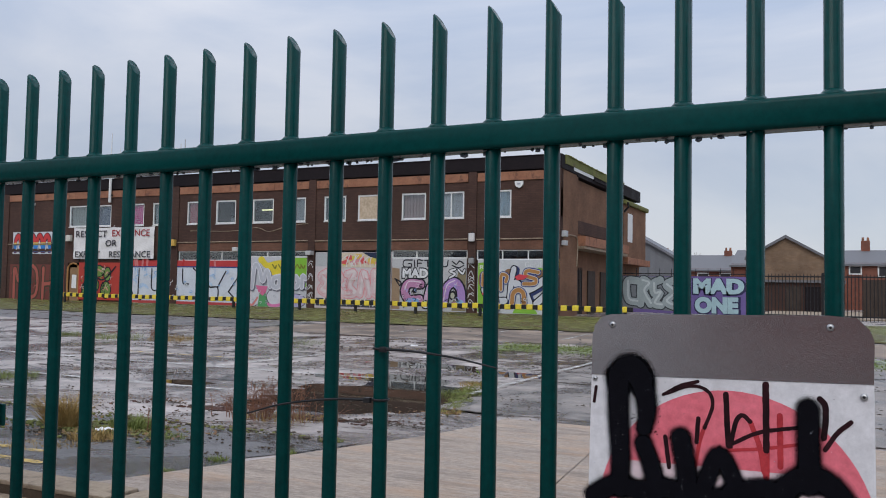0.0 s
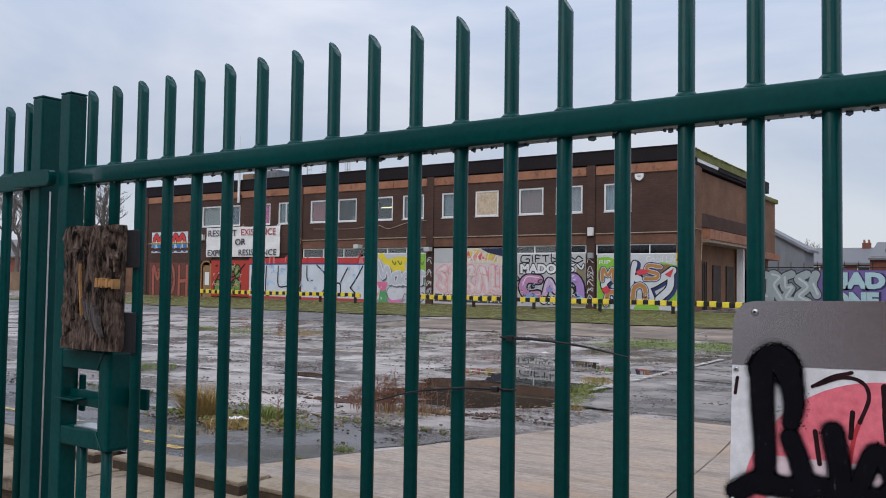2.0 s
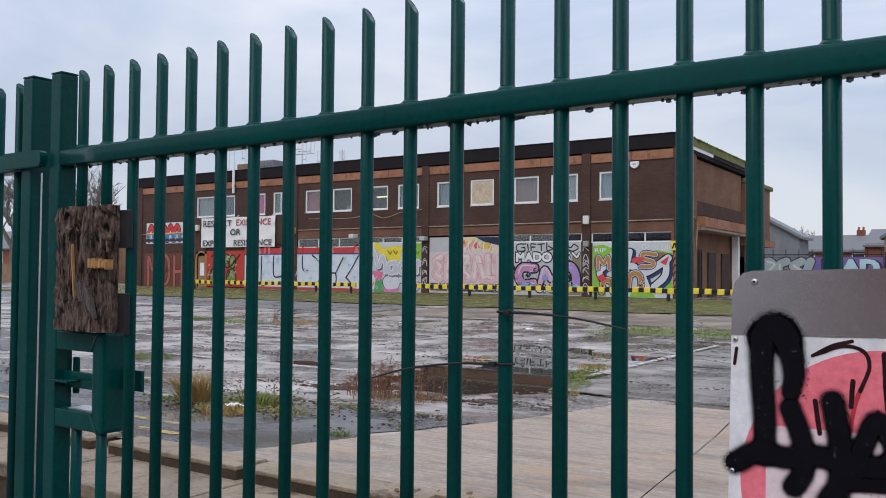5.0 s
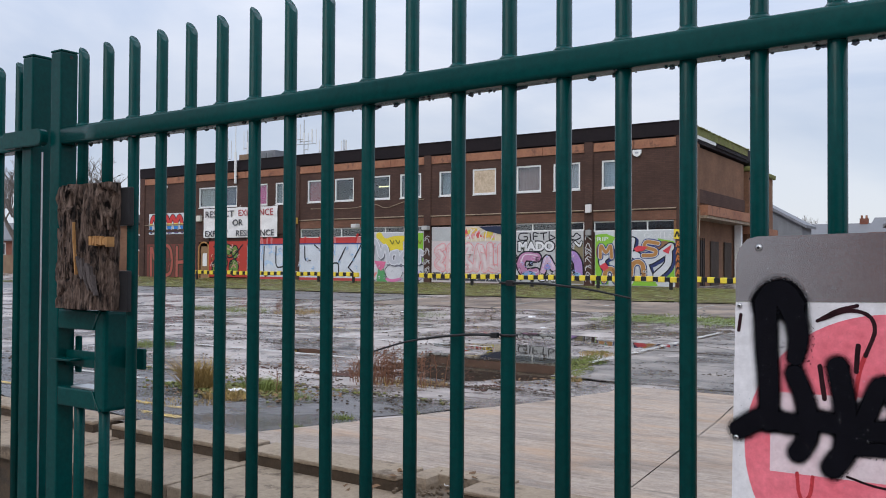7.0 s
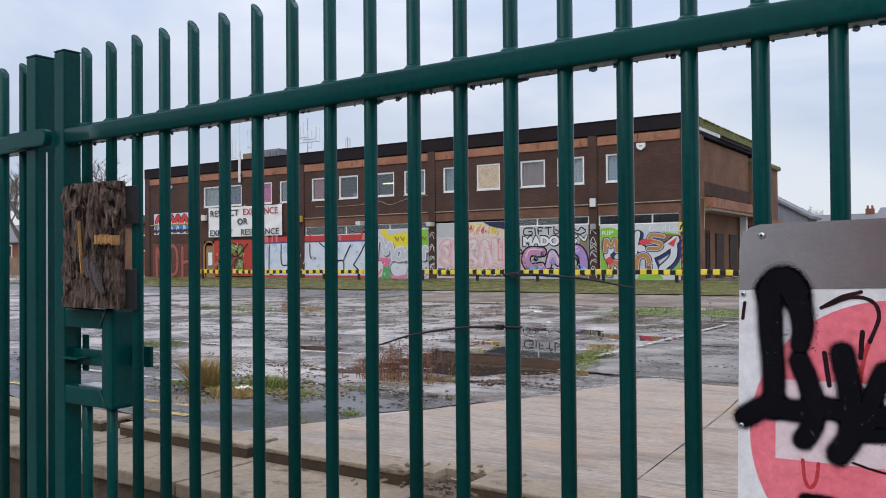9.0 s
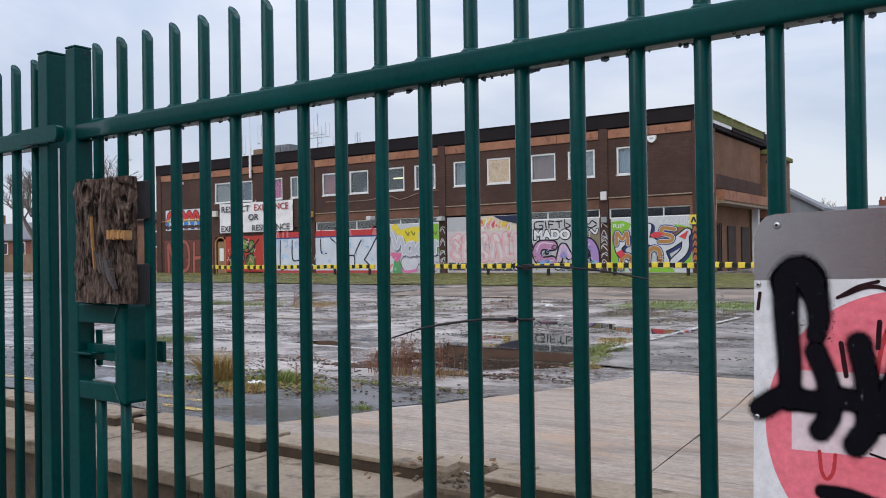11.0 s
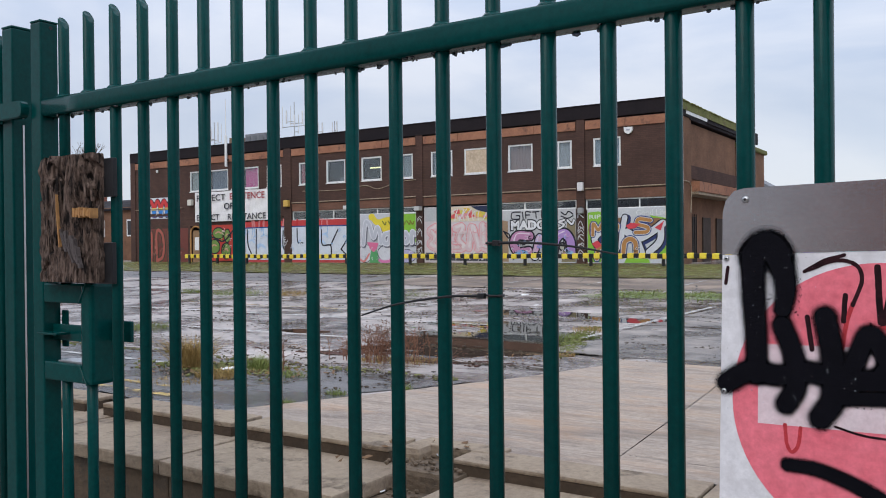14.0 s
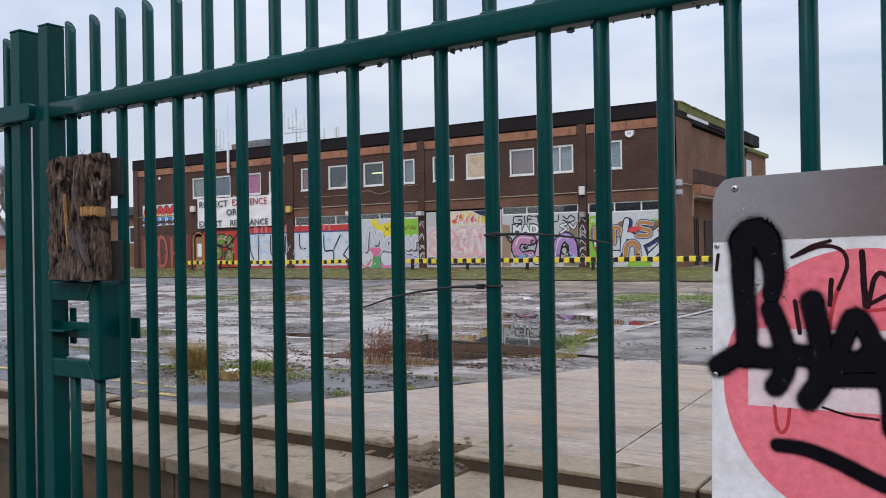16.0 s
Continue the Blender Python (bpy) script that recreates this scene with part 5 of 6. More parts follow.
# black, white and purple piece
m = mural("purple_mural", -18.38, -14.72, 0.55, 2.85, (0.5, 0.5, 0.51), "grey and purple mural with black and white letters")
patch(m, (0.24, 0.2, 0.12), [(-15.4, 0.6), (-14.74, 0.6), (-14.74, 2.3), (-15.1, 2.35)], 1)
patch(m, (0.32, 0.22, 0.14), [(-18.36, 0.6), (-17.95, 0.6), (-17.98, 2.4), (-18.36, 2.45)], 1)
for pts in (((-17.35, 2.78), (-17.75, 2.76), (-17.78, 2.5), (-17.42, 2.48), (-17.4, 2.62), (-17.55, 2.62)), ((-17.25, 2.76), (-17.22, 2.5)), ((-17.08, 2.5), (-17.08, 2.78), (-16.85, 2.76)), ((-17.06, 2.64), (-16.9, 2.64)), ((-16.75, 2.76), (-16.45, 2.78)), ((-16.6, 2.76), (-16.58, 2.5)), ((-16.32, 2.83), (-16.3, 2.5), (-16.05, 2.56), (-16.25, 2.68)), ((-15.92, 2.72), (-15.88, 2.52), (-15.65, 2.52), (-15.6, 2.76)),
            ((-15.4, 2.72), (-15.2, 2.6), (-15.05, 2.74), (-14.85, 2.62)), ((-15.4, 2.55), (-15.1, 2.45), (-14.85, 2.55))):
    dab(m, INK, pts, 0.055, 1)
letters(m, "MADO", -16.95, 2.2, 1.75, 0.42, (0.74, 0.74, 0.76), INK, 3, 0.05, 0.055)
for pts in (((-15.25, 2.38), (-15.5, 2.3), (-15.25, 2.18), (-15.5, 2.02)), ((-15.1, 2.36), (-14.9, 2.2), (-14.8, 2.36))):
    bubble(m, (0.72, 0.72, 0.74), INK, pts, 0.08, 3, 0.035)
for pts, fill, width in ((((-16.9, 1.72), (-17.5, 1.74), (-17.7, 1.38), (-17.45, 1.02), (-16.95, 1.06)), (0.5, 0.24, 0.4), 0.36), (((-16.62, 1.1), (-16.42, 1.68), (-16.12, 1.25)), (0.6, 0.42, 0.56), 0.24), (((-15.78, 0.95), (-15.62, 1.6), (-15.25, 1.82), (-14.98, 1.5), (-14.92, 0.95)), (0.4, 0.25, 0.54), 0.36)):
    bubble(m, fill, INK, pts, width, 3, 0.07)
    dab(m, (0.72, 0.6, 0.7), [(x, z + 0.09) for x, z in pts[:3]], 0.05, 5)
for x, z, rx, rz, rgb in ((-17.3, 0.95, 0.34, 0.17, (0.22, 0.42, 0.72)), (-15.0, 0.92, 0.2, 0.16, (0.3, 0.5, 0.74)), (-16.4, 1.3, 0.16, 0.12, (0.26, 0.3, 0.66)), (-17.2, 1.42, 0.12, 0.1, INK), (-15.35, 1.25, 0.17, 0.2, INK), (-15.35, 1.25, 0.1, 0.13, (0.45, 0.45, 0.36))):
    spot(m, rgb, x, z, rx, rz, 6)
letters(m, "ONE", -16.35, 0.83, 0.95, 0.3, (0.74, 0.74, 0.76), INK, 7, 0.05, 0.05)
dab(m, INK, ((-18.2, 1.95), (-17.9, 1.8), (-17.95, 1.65), (-18.15, 1.9)), 0.06, 6)
# last bay: orange, grey and lime
m = mural("arrow_mural", -14.2, -10.8, 0.55, 2.8, (0.56, 0.58, 0.6), "pale mural with grey arrows and brown letters on lime green")
patch(m, LIME, [(-14.18, 0.6), (-13.6, 0.6), (-13.5, 2.2), (-13.3, 2.55), (-13.7, 2.7), (-14.18, 2.66)], 1)
patch(m, LIME, [(-11.2, 1.0), (-10.82, 0.7), (-10.82, 2.35), (-11.5, 2.48), (-11.3, 2.0)], 1)
patch(m, LIME, [(-12.6, 0.57), (-11.5, 0.57), (-11.6, 0.74), (-12.5, 0.76)], 1)
for x, z, rx, rz in ((-13.95, 1.95, 0.2, 0.36), (-11.25, 2.1, 0.34, 0.28), (-12.75, 2.3, 0.2, 0.12)):
    spot(m, (0.26, 0.14, 0.07), x, z, rx, rz, 2)
lettering(words("RIP", -13.85, 2.48, 0.5, 0.17, FY - 0.03, 0.01), shade((0.72, 0.74, 0.72)), m, "white sprayed word")
lettering(words("Good Life", -11.45, 2.6, 1.25, 0.24, FY - 0.03, 0.0), shade((0.72, 0.73, 0.74)), m, "white sprayed words")
for pts, width in ((((-12.55, 2.42), (-12.66, 1.9), (-12.72, 1.2)), 0.22), (((-13.5, 1.95), (-13.88, 1.55), (-13.5, 1.1), (-12.95, 1.08)), 0.26), (((-10.98, 2.14), (-11.5, 1.78), (-12.0, 1.56), (-12.45, 1.82)), 0.3), (((-11.05, 2.08), (-11.1, 1.45), (-11.55, 1.0)), 0.26), (((-12.05, 1.5), (-11.85, 1.0)), 0.26)):
    dab(m, (0.03, 0.045, 0.14), [(x + 0.07, z - 0.06) for x, z in pts], width + 0.16, 3)
    bubble(m, (0.6, 0.62, 0.66), INK, pts, width, 4, 0.05)
for pts, width in ((((-13.95, 1.72), (-13.92, 2.2), (-13.7, 1.92), (-13.5, 2.2), (-13.45, 1.72)), 0.13), (((-13.78, 0.75), (-13.7, 1.15), (-13.5, 1.25), (-13.34, 1.12), (-13.28, 0.75)), 0.18), (((-12.62, 1.0), (-12.56, 1.4), (-12.33, 1.54), (-12.12, 1.4), (-12.08, 1.0)), 0.18),
                   (((-11.48, 2.28), (-11.95, 2.34), (-12.02, 2.14), (-11.6, 2.0), (-11.65, 1.82), (-12.1, 1.8)), 0.14), (((-13.12, 1.55), (-13.1, 2.15), (-12.85, 2.1), (-12.9, 1.88)), 0.13)):
    dab(m, (0.04, 0.06, 0.2), pts, width + 0.13, 6)
    bubble(m, (0.43, 0.21, 0.07), (0.66, 0.62, 0.58), pts, width, 7, 0.025)
for pts in (((-12.5, 2.08), (-12.3, 2.2), (-11.9, 2.14), (-12.1, 1.98), (-12.4, 1.94)), ((-10.92, 2.24), (-11.3, 1.98), (-11.06, 1.86)), ((-14.0, 1.36), (-13.74, 1.5), (-13.55, 1.3), (-13.78, 1.14))):
    patch(m, (0.62, 0.06, 0.08), pts, 9)
for x in (-13.52, -12.34):
    spot(m, (0.7, 0.7, 0.7), x, 1.02 if x < -13 else 1.28, 0.05, 0.06, 9)


def clutter(panel, x0, x1, z0, z1, colours, n, seed, size=(0.03, 0.07)):
    """Small drips, highlights and scribbles, gathered into one mesh a colour."""
    r = random.Random(seed)
    for c, rgb in enumerate(colours):
        bm = bmesh.new()
        for k in range(n):
            x, z, a, l = r.uniform(x0 + 0.2, x1 - 0.2), r.uniform(z0 + 0.15, z1 - 0.15), r.uniform(0, math.tau), r.uniform(0.08, 0.22)
            p = [(x + l * math.cos(a + t * r.uniform(0.6, 1.2)) * (t - 1), z + 0.8 * l * math.sin(a + t) * (t - 1)) for t in (0, 0.7, 1.4, 2)]
            stroke(bm, p, r.uniform(*size), FY - 0.062 - 0.002 * c - 0.00004 * k, 0.1, r, 0.6, 4)
        tagged(part("scribble", bm, shade(rgb), panel, "small painted marks"), kind="stuff")


PANELS = {o.name: o for o in hall.children}
clutter(PANELS["white_mural"], -34.9, -26.7, 0.65, 2.4, ((0.25, 0.45, 0.72), (0.7, 0.72, 0.78)), 26, 1, (0.02, 0.05))
clutter(PANELS["bubble_mural"], -26.5, -22.95, 0.55, 1.4, ((0.7, 0.7, 0.74), (0.36, 0.36, 0.42)), 9, 2, (0.02, 0.04))
clutter(PANELS["pink_mural"], -22.45, -18.5, 1.05, 2.4, ((0.74, 0.62, 0.62), (0.7, 0.3, 0.32)), 16, 3, (0.02, 0.05))
clutter(PANELS["pink_mural"], -22.5, -18.4, 0.55, 1.1, ((0.66, 0.66, 0.68), (0.66, 0.66, 0.68)), 26, 13, (0.025, 0.045))
clutter(PANELS["purple_mural"], -18.0, -14.75, 0.6, 1.9, (INK, (0.7, 0.66, 0.74), (0.35, 0.45, 0.75), (0.62, 0.3, 0.5)), 14, 4, (0.02, 0.04))
clutter(PANELS["arrow_mural"], -14.15, -10.85, 0.6, 1.3, (INK, (0.66, 0.66, 0.68)), 8, 5, (0.02, 0.04))
clutter(PANELS["green_red_mural"], -38.05, -35, 0.65, 2.5, (INK, (0.2, 0.32, 0.06), (0.6, 0.45, 0.4)), 12, 6)
clutter(PANELS["painted_end_wall"], -43.6, -39.4, 0.55, 2.4, ((0.1, 0.07, 0.05), (0.4, 0.16, 0.12)), 14, 7)
# scrawls on the pilasters between the bays
for x, seed in ((-22.72, 8), (-14.48, 9)):
    r = random.Random(seed)
    for k in range(12):
        z = r.uniform(0.7, 2.7)
        part("scrawl", stroke(bmesh.new(), ((x - 0.13, z), (x + r.uniform(-0.1, 0.1), z + r.uniform(0.1, 0.25)), (x + 0.13, z + r.uniform(-0.1, 0.1))), 0.035, FY - 0.062 - 0.0005 * k), shade((0.5, 0.5, 0.52)), hall)

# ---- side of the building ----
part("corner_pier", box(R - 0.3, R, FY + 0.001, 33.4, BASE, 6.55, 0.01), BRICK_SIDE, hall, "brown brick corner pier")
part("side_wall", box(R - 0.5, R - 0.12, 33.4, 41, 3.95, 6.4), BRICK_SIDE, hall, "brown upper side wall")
part("dark_band", box(R - 0.11, R - 0.06, 33.5, 41, 4.05, 4.62), BRICK, hall, "dark brown band")
ledge = part("ledge", box(R - 0.9, R + 0.35, 33.4, 41.3, 3.5, 3.93, 0.02), TERRA, hall, "terracotta ledge over the side entrance")
part("soffit", box(R - 2, R + 0.3, 33.41, 41.2, 3.38, 3.497), KERB, hall)
roof_edge = bmesh.new()
bx(roof_edge, R - 0.6, R + 0.03, 33.2, 41.2, 6.48, 6.6, 0.02)
part("side_fascia", roof_edge, FASCIA, hall)
rng = random.Random(12)
moss = []
for k in range(900):
    y, r = rng.uniform(31.6, 41.0), rng.uniform(0.04, 0.1)
    moss.append(((R + rng.uniform(-0.5, 0.1), y, ROOF - (0.0 if y < 33 else 0.02)), (r, 1.5 * r, 0.45 * r)))
part("moss", lumps("moss", moss, MOSS, "", ""), MOSS, hall, "thick green moss on the roof edge")
part("parapet_flash", box(R + 0.042, R + 0.06, 32.6, 35.6, 6.66, 6.8), FRAME_W, hall, "pale flashing strip")
part("parapet_drip", box(R + 0.042, R + 0.1, 35.6, 40.9, 6.6, 6.68), FASCIA, hall)
part("parapet_moss", box(R + 0.042, R + 0.075, 31.4, 41.0, 6.8, ROOF + 0.02), MOSS, hall)
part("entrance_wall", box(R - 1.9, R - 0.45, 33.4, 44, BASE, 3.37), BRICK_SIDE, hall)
for y in (34.2, 36.4, 38.6):
    leaf = part("side_door", box(R - 0.44, R - 0.38, y, y + 1.2, BASE, 2.5, 0.01), DARKWOOD, hall, "dark boarded door")
    for k in range(5 if y < 35 else 0):
        part("bar", box(R - 0.375, R - 0.35, y + 0.08 + 0.25 * k, y + 0.12 + 0.25 * k, BASE, 2.6), BLACK, leaf)
column = bmesh.new()
bx(column, R - 0.35, R - 0.05, 40.2, 40.5, BASE, 3.5)
part("column", column, FRAME_W, hall, "white painted column")
wing = part("end_wing", box(R - 1, R + 0.05, 41.35, 46.5, 3.35, 6.1), BRICK_SIDE, hall, "overhanging end wing")
part("wing_ledge", box(R - 1, R + 0.3, 41.32, 46.6, 3.0, 3.345, 0.02), TERRA, wing)
part("wing_roof", box(R - 1, R + 0.2, 41.25, 46.7, 6.105, 6.35, 0.08), MOSS, wing, "mossy roof edge")
part("wing_window", box(R + 0.051, R + 0.075, 42.2, 43.2, 4.2, 5.7), FRAME_W, wing)
part("wing_base", box(R - 2, R - 0.2, 42, 46, BASE, 3.0), BRICK_SIDE, wing)
gut = bmesh.new()
tube(gut, [(R + 0.26, 41.4, 6.2), (R + 0.28, 41.4, 5.95), (R + 0.06, 41.4, 5.7)], 0.06, 6)
part("gutter_pipe", gut, BLACK, wing)
wires = bmesh.new()
tube(wires, smooth_line([(R + 0.01, 31.3, 3.8), (R + 0.02, 32.6, 3.9), (R + 0.02, 33.3, 3.7), (R + 0.03, 33.2, 2.6)], 5), 0.025, 5)
part("wires", wires, KERB, hall)
for k in range(6):
    z = 0.75 + 0.28 * k
    part("scrawl", stroke(bmesh.new(), ((-10.74, z), (-10.66, z + 0.2), (-10.6, z + 0.04), (-10.7, z + 0.1)), 0.05, 30.925), shade((0.5, 0.16, 0.05)), hall, "orange sprayed mark" if k == 0 else "")
# ---- fittings on the walls ----
def lamp(name, x, z, y, rgb, label, size=(0.24, 0.16, 0.2)):
    t = thing(name, (x, y, z), label, "fitting")
    part("housing", box(x - size[0] / 2, x + size[0] / 2, y - size[1], y - 0.002, z - size[2] / 2, z + size[2] / 2, 0.03), shade(rgb), t)
    part("bracket", box(x - 0.04, x + 0.04, y - 0.05, y - 0.001, z + size[2] / 2, z + size[2] / 2 + 0.06), BLACK, t)


lamp("security_light", -38.85, 3.96, FY, (0.65, 0.62, 0.55), "cream security light on the wall", (0.34, 0.2, 0.34))
lamp("security_light", -31.2, 3.64, FY - 0.06, (0.65, 0.42, 0.1), "amber security light on the wall", (0.32, 0.2, 0.34))
lamp("security_camera", -27.0, 3.28, FY, (0.62, 0.62, 0.62), "white security camera on the wall", (0.3, 0.4, 0.2))
lamp("security_camera", -22.7, 3.1, FY - 0.06, (0.5, 0.5, 0.5), "grey security camera on the pilaster", (0.3, 0.3, 0.2))
lamp("junction_box", -14.45, 3.75, FY - 0.06, (0.68, 0.66, 0.66), "white junction box on the pilaster", (0.26, 0.14, 0.36))
lamp("junction_box", -14.45, 2.75, FY - 0.06, (0.3, 0.3, 0.3), "grey junction box on the pilaster", (0.24, 0.14, 0.24))
lamp("sensor", -41.85, 5.93, FY, (0.7, 0.7, 0.7), "small white sensor on the wall", (0.14, 0.1, 0.16))
bell = thing("alarm_box", (-12.36, FY, 5.95), "white shield-shaped alarm box on the wall", "alarm")
shield = bmesh.new()
outline = [(-12.54, 6.08), (-12.18, 6.08), (-12.18, 5.94), (-12.24, 5.85), (-12.36, 5.79), (-12.48, 5.85), (-12.54, 5.94)]
a = [shield.verts.new((x, FY - 0.1, z)) for x, z in outline]
b = [shield.verts.new((x, FY - 0.002, z)) for x, z in outline]
shield.faces.new(a)
shield.faces.new(b)
for k in range(7):
    shield.faces.new((a[k], b[k], b[(k + 1) % 7], a[(k + 1) % 7]))
part("cover", shield, FRAME_W, bell)
part("badge", box(-12.43, -12.29, FY - 0.106, FY - 0.101, 5.93, 6.0), shade((0.4, 0.42, 0.46)), bell)
flood = thing("floodlight", (-10.5, 31.2, 3.5), "grey floodlight pair on the corner pier", "light")
part("head", box(R + 0.002, R + 0.22, 31.1, 31.35, 3.75, 4.0, 0.03), shade((0.45, 0.46, 0.48)), flood)
part("head", box(R + 0.002, R + 0.22, 31.1, 31.35, 3.4, 3.6, 0.03), shade((0.45, 0.46, 0.48)), flood)
warn = thing("warning_plate", (-10.65, 30.93, 2.6), "yellow square warning plate with a black mark", "sign")
part("plate", box(-10.84, -10.58, 30.925, 30.938, 2.45, 2.83), YELLOW, warn)
part("mark", stroke(bmesh.new(), ((-10.78, 2.55), (-10.7, 2.72), (-10.64, 2.56)), 0.07, 30.922), BLACK, warn)

# ---- cloth banner ----
banner = thing("banner", (-35.5, 30.9, 2.8), "white cloth protest banner with hand-painted letters", "banner")
cl = bmesh.new()
nx, nz = 44, 14
g = [[cl.verts.new((-38.48 + 5.93 * i / nx + 0.01 * math.sin(j), FY - 0.08 - 0.02 * math.sin(i * 0.9) - 0.012 * math.sin(j * 1.1 + i * 0.4), 4.52 - 1.7 * j / nz - 0.03 * abs(math.sin(i * math.pi / 11)) * (1 - j / nz))) for i in range(nx + 1)] for j in range(nz + 1)]
for j in range(nz):
    for i in range(nx):
        cl.faces.new((g[j][i], g[j][i + 1], g[j + 1][i + 1], g[j + 1][i]))
cloth = part("cloth", cl, CREAM, banner, smooth=True)
TY = FY - 0.125
lettering(words("RESPECT", -37.1, 4.17, 2.35, 0.36, TY, 0.012), shade((0.07, 0.06, 0.07)), cloth, "black painted word")
lettering(words("EXISTENCE", -34.2, 4.19, 2.7, 0.36, TY, 0.012), shade((0.36, 0.05, 0.06)), cloth, "red painted word")
lettering(words("OR", -35.6, 3.66, 0.85, 0.36, TY, 0.02), shade((0.05, 0.05, 0.06)), cloth, "black painted word")
lettering(words("EXPECT", -37.35, 3.06, 1.9, 0.34, TY, 0.02), shade((0.05, 0.05, 0.06)), cloth, "black painted word")
lettering(words("RESISTANCE", -34.25, 3.06, 2.95, 0.34, TY, 0.015), shade((0.07, 0.07, 0.08)), cloth, "black painted word")
for x in (-38.48, -35.5, -32.55):
    tube_bm = bmesh.new()
    tube(tube_bm, [(x, FY - 0.08, 4.5), (x, FY - 0.01, 4.62)], 0.012, 5)
    part("rope", tube_bm, CREAM, banner)

# ---- roof plant and masts ----
mast = thing("roof_mast", (-35.8, FY - 0.2, 5.8), "tall white pole fixed to the front wall", "mast")
pole = bmesh.new()
tube(pole, [(-35.75, FY - 0.18, 5.85), (-35.75, FY - 0.18, 7.6), (-35.75, FY - 0.18, 7.62), (-35.75, FY - 0.18, 9.6)], [0.075, 0.075, 0.03, 0.02], 8)
part("pole", pole, FRAME_W, mast)
part("bracket", box(-35.85, -35.65, FY - 0.18, FY - 0.061, 6.2, 6.28), BLACK, mast)
unit = thing("roof_plant", (-33.6, 35, ROOF), "grey air-conditioning unit on the roof", "plant unit")
part("casing", box(-38.0, -36.3, 34.4, 35.6, ROOF, 8.2, 0.03), CLAD, unit)
for i in range(3):
    part("louvre", box(-37.85 + 0.52 * i, -37.5 + 0.52 * i, 34.36, 34.399, ROOF + 0.25, 8.05), shade((0.16, 0.17, 0.18)), unit)
unit2 = thing("roof_plant", (-38.6, 35, ROOF), "tan flue housing on the roof", "plant unit")
part("casing", box(-39.4, -38.5, 34.4, 35.2, ROOF, 8.1, 0.03), BRICK_TAN, unit2)
rng = random.Random(17)


def aerial(x, top, rods, label):
    t = thing("aerial_mast", (x, 35, ROOF), label, "aerial", "roof aerials")
    bm = bmesh.new()
    tube(bm, [(x, 35, ROOF), (x, 35, top)], 0.035, 6)
    part("mast", bm, GALV, t)
    for k in range(rods):
        dx = (k - (rods - 1) / 2) * 0.32
        z = ROOF + (top - ROOF) * rng.uniform(0.35, 0.6)
        arm = bmesh.new()
        tube(arm, [(x, 35, z), (x + dx, 35, z)], 0.025, 5)
        a_ob = part("arm", arm, GALV, t)
        panel = bmesh.new()
        tube(panel, [(x + dx, 35, z - 0.1), (x + dx, 35, z + rng.uniform(0.5, top - z))], 0.05 if k % 2 else 0.025, 6)
        part("antenna", panel, FRAME_W, t)
    part("base", box(x - 0.45, x + 0.45, 34.8, 35.2, ROOF, ROOF + 0.3, 0.02), GALV, t)


aerial(-34.5, 9.9, 7, "cluster of mobile-phone aerials on the roof")
aerial(-32.8, 8.6, 4, "small group of thin aerials on the roof")
aerial(-31.4, 8.5, 2, "short thin aerials on the roof")
aerial(-41.4, 9.3, 5, "yagi aerial mast on the roof")
aerial(-39.3, 9.7, 3, "slim white aerial mast on the roof")

# ---- striped knee-high barriers on the verge ----
SLEEVE = mesh_of("sleeve", box(-0.125, 0.125, -0.075, 0.075, -0.105, 0.105, 0.03), YELLOW)
CORE = mesh_of("link", box(-0.105, 0.105, -0.06, 0.06, -0.085, 0.085, 0.015), BLACK)
for x0, x1 in ((-37.0, -25.3), (-22.2, -7.1)):
    bar = thing("striped_barrier", ((x0 + x1) / 2, 29, 0.5), "low black and yellow striped barrier on the grass verge", "barrier", "striped barriers")
    n = round((x1 - x0) / 0.23)
    for i in range(n):
        piece = part("sleeve" if i % 2 == 0 else "link", SLEEVE if i % 2 == 0 else CORE, YELLOW, bar)
        piece.location = (x0 + 0.125 + (x1 - x0 - 0.25) * i / (n - 1), 29, 0.88 + 0.012 * math.sin(i * 0.7))
    for i in range(6):
        x = x0 + 0.3 + (x1 - x0 - 0.6) * i / 5
        part("post", box(x - 0.06, x + 0.06, 28.96, 29.04, 0.44, 0.8, 0.01), BLACK, bar)


# ---- plants ----
def blades(bm, x, y, n, spread, height, rng, lean=0.35, width=0.008):
    for _ in range(n):
        a, r = rng.uniform(0, math.tau), spread * math.sqrt(rng.random())
        px, py = x + r * math.cos(a), y + r * math.sin(a)
        h = height * rng.uniform(0.5, 1.1)
        dx, dy = lean * h * rng.uniform(-1, 1), lean * h * rng.uniform(-1, 1)
        b = rng.uniform(0, math.pi)
        wx, wy = width * math.cos(b), width * math.sin(b)
        z = level(py) - 0.005
        v = [bm.verts.new(p) for p in ((px - wx, py - wy, z), (px + wx, py + wy, z), (px + 0.5 * dx + 0.7 * wx, py + 0.5 * dy + 0.7 * wy, z + 0.62 * h), (px + 0.5 * dx - 0.7 * wx, py + 0.5 * dy - 0.7 * wy, z + 0.62 * h), (px + dx, py + dy, z + h))]
        bm.faces.new((v[0], v[1], v[2], v[3]))
        bm.faces.new((v[3], v[2], v[4]))


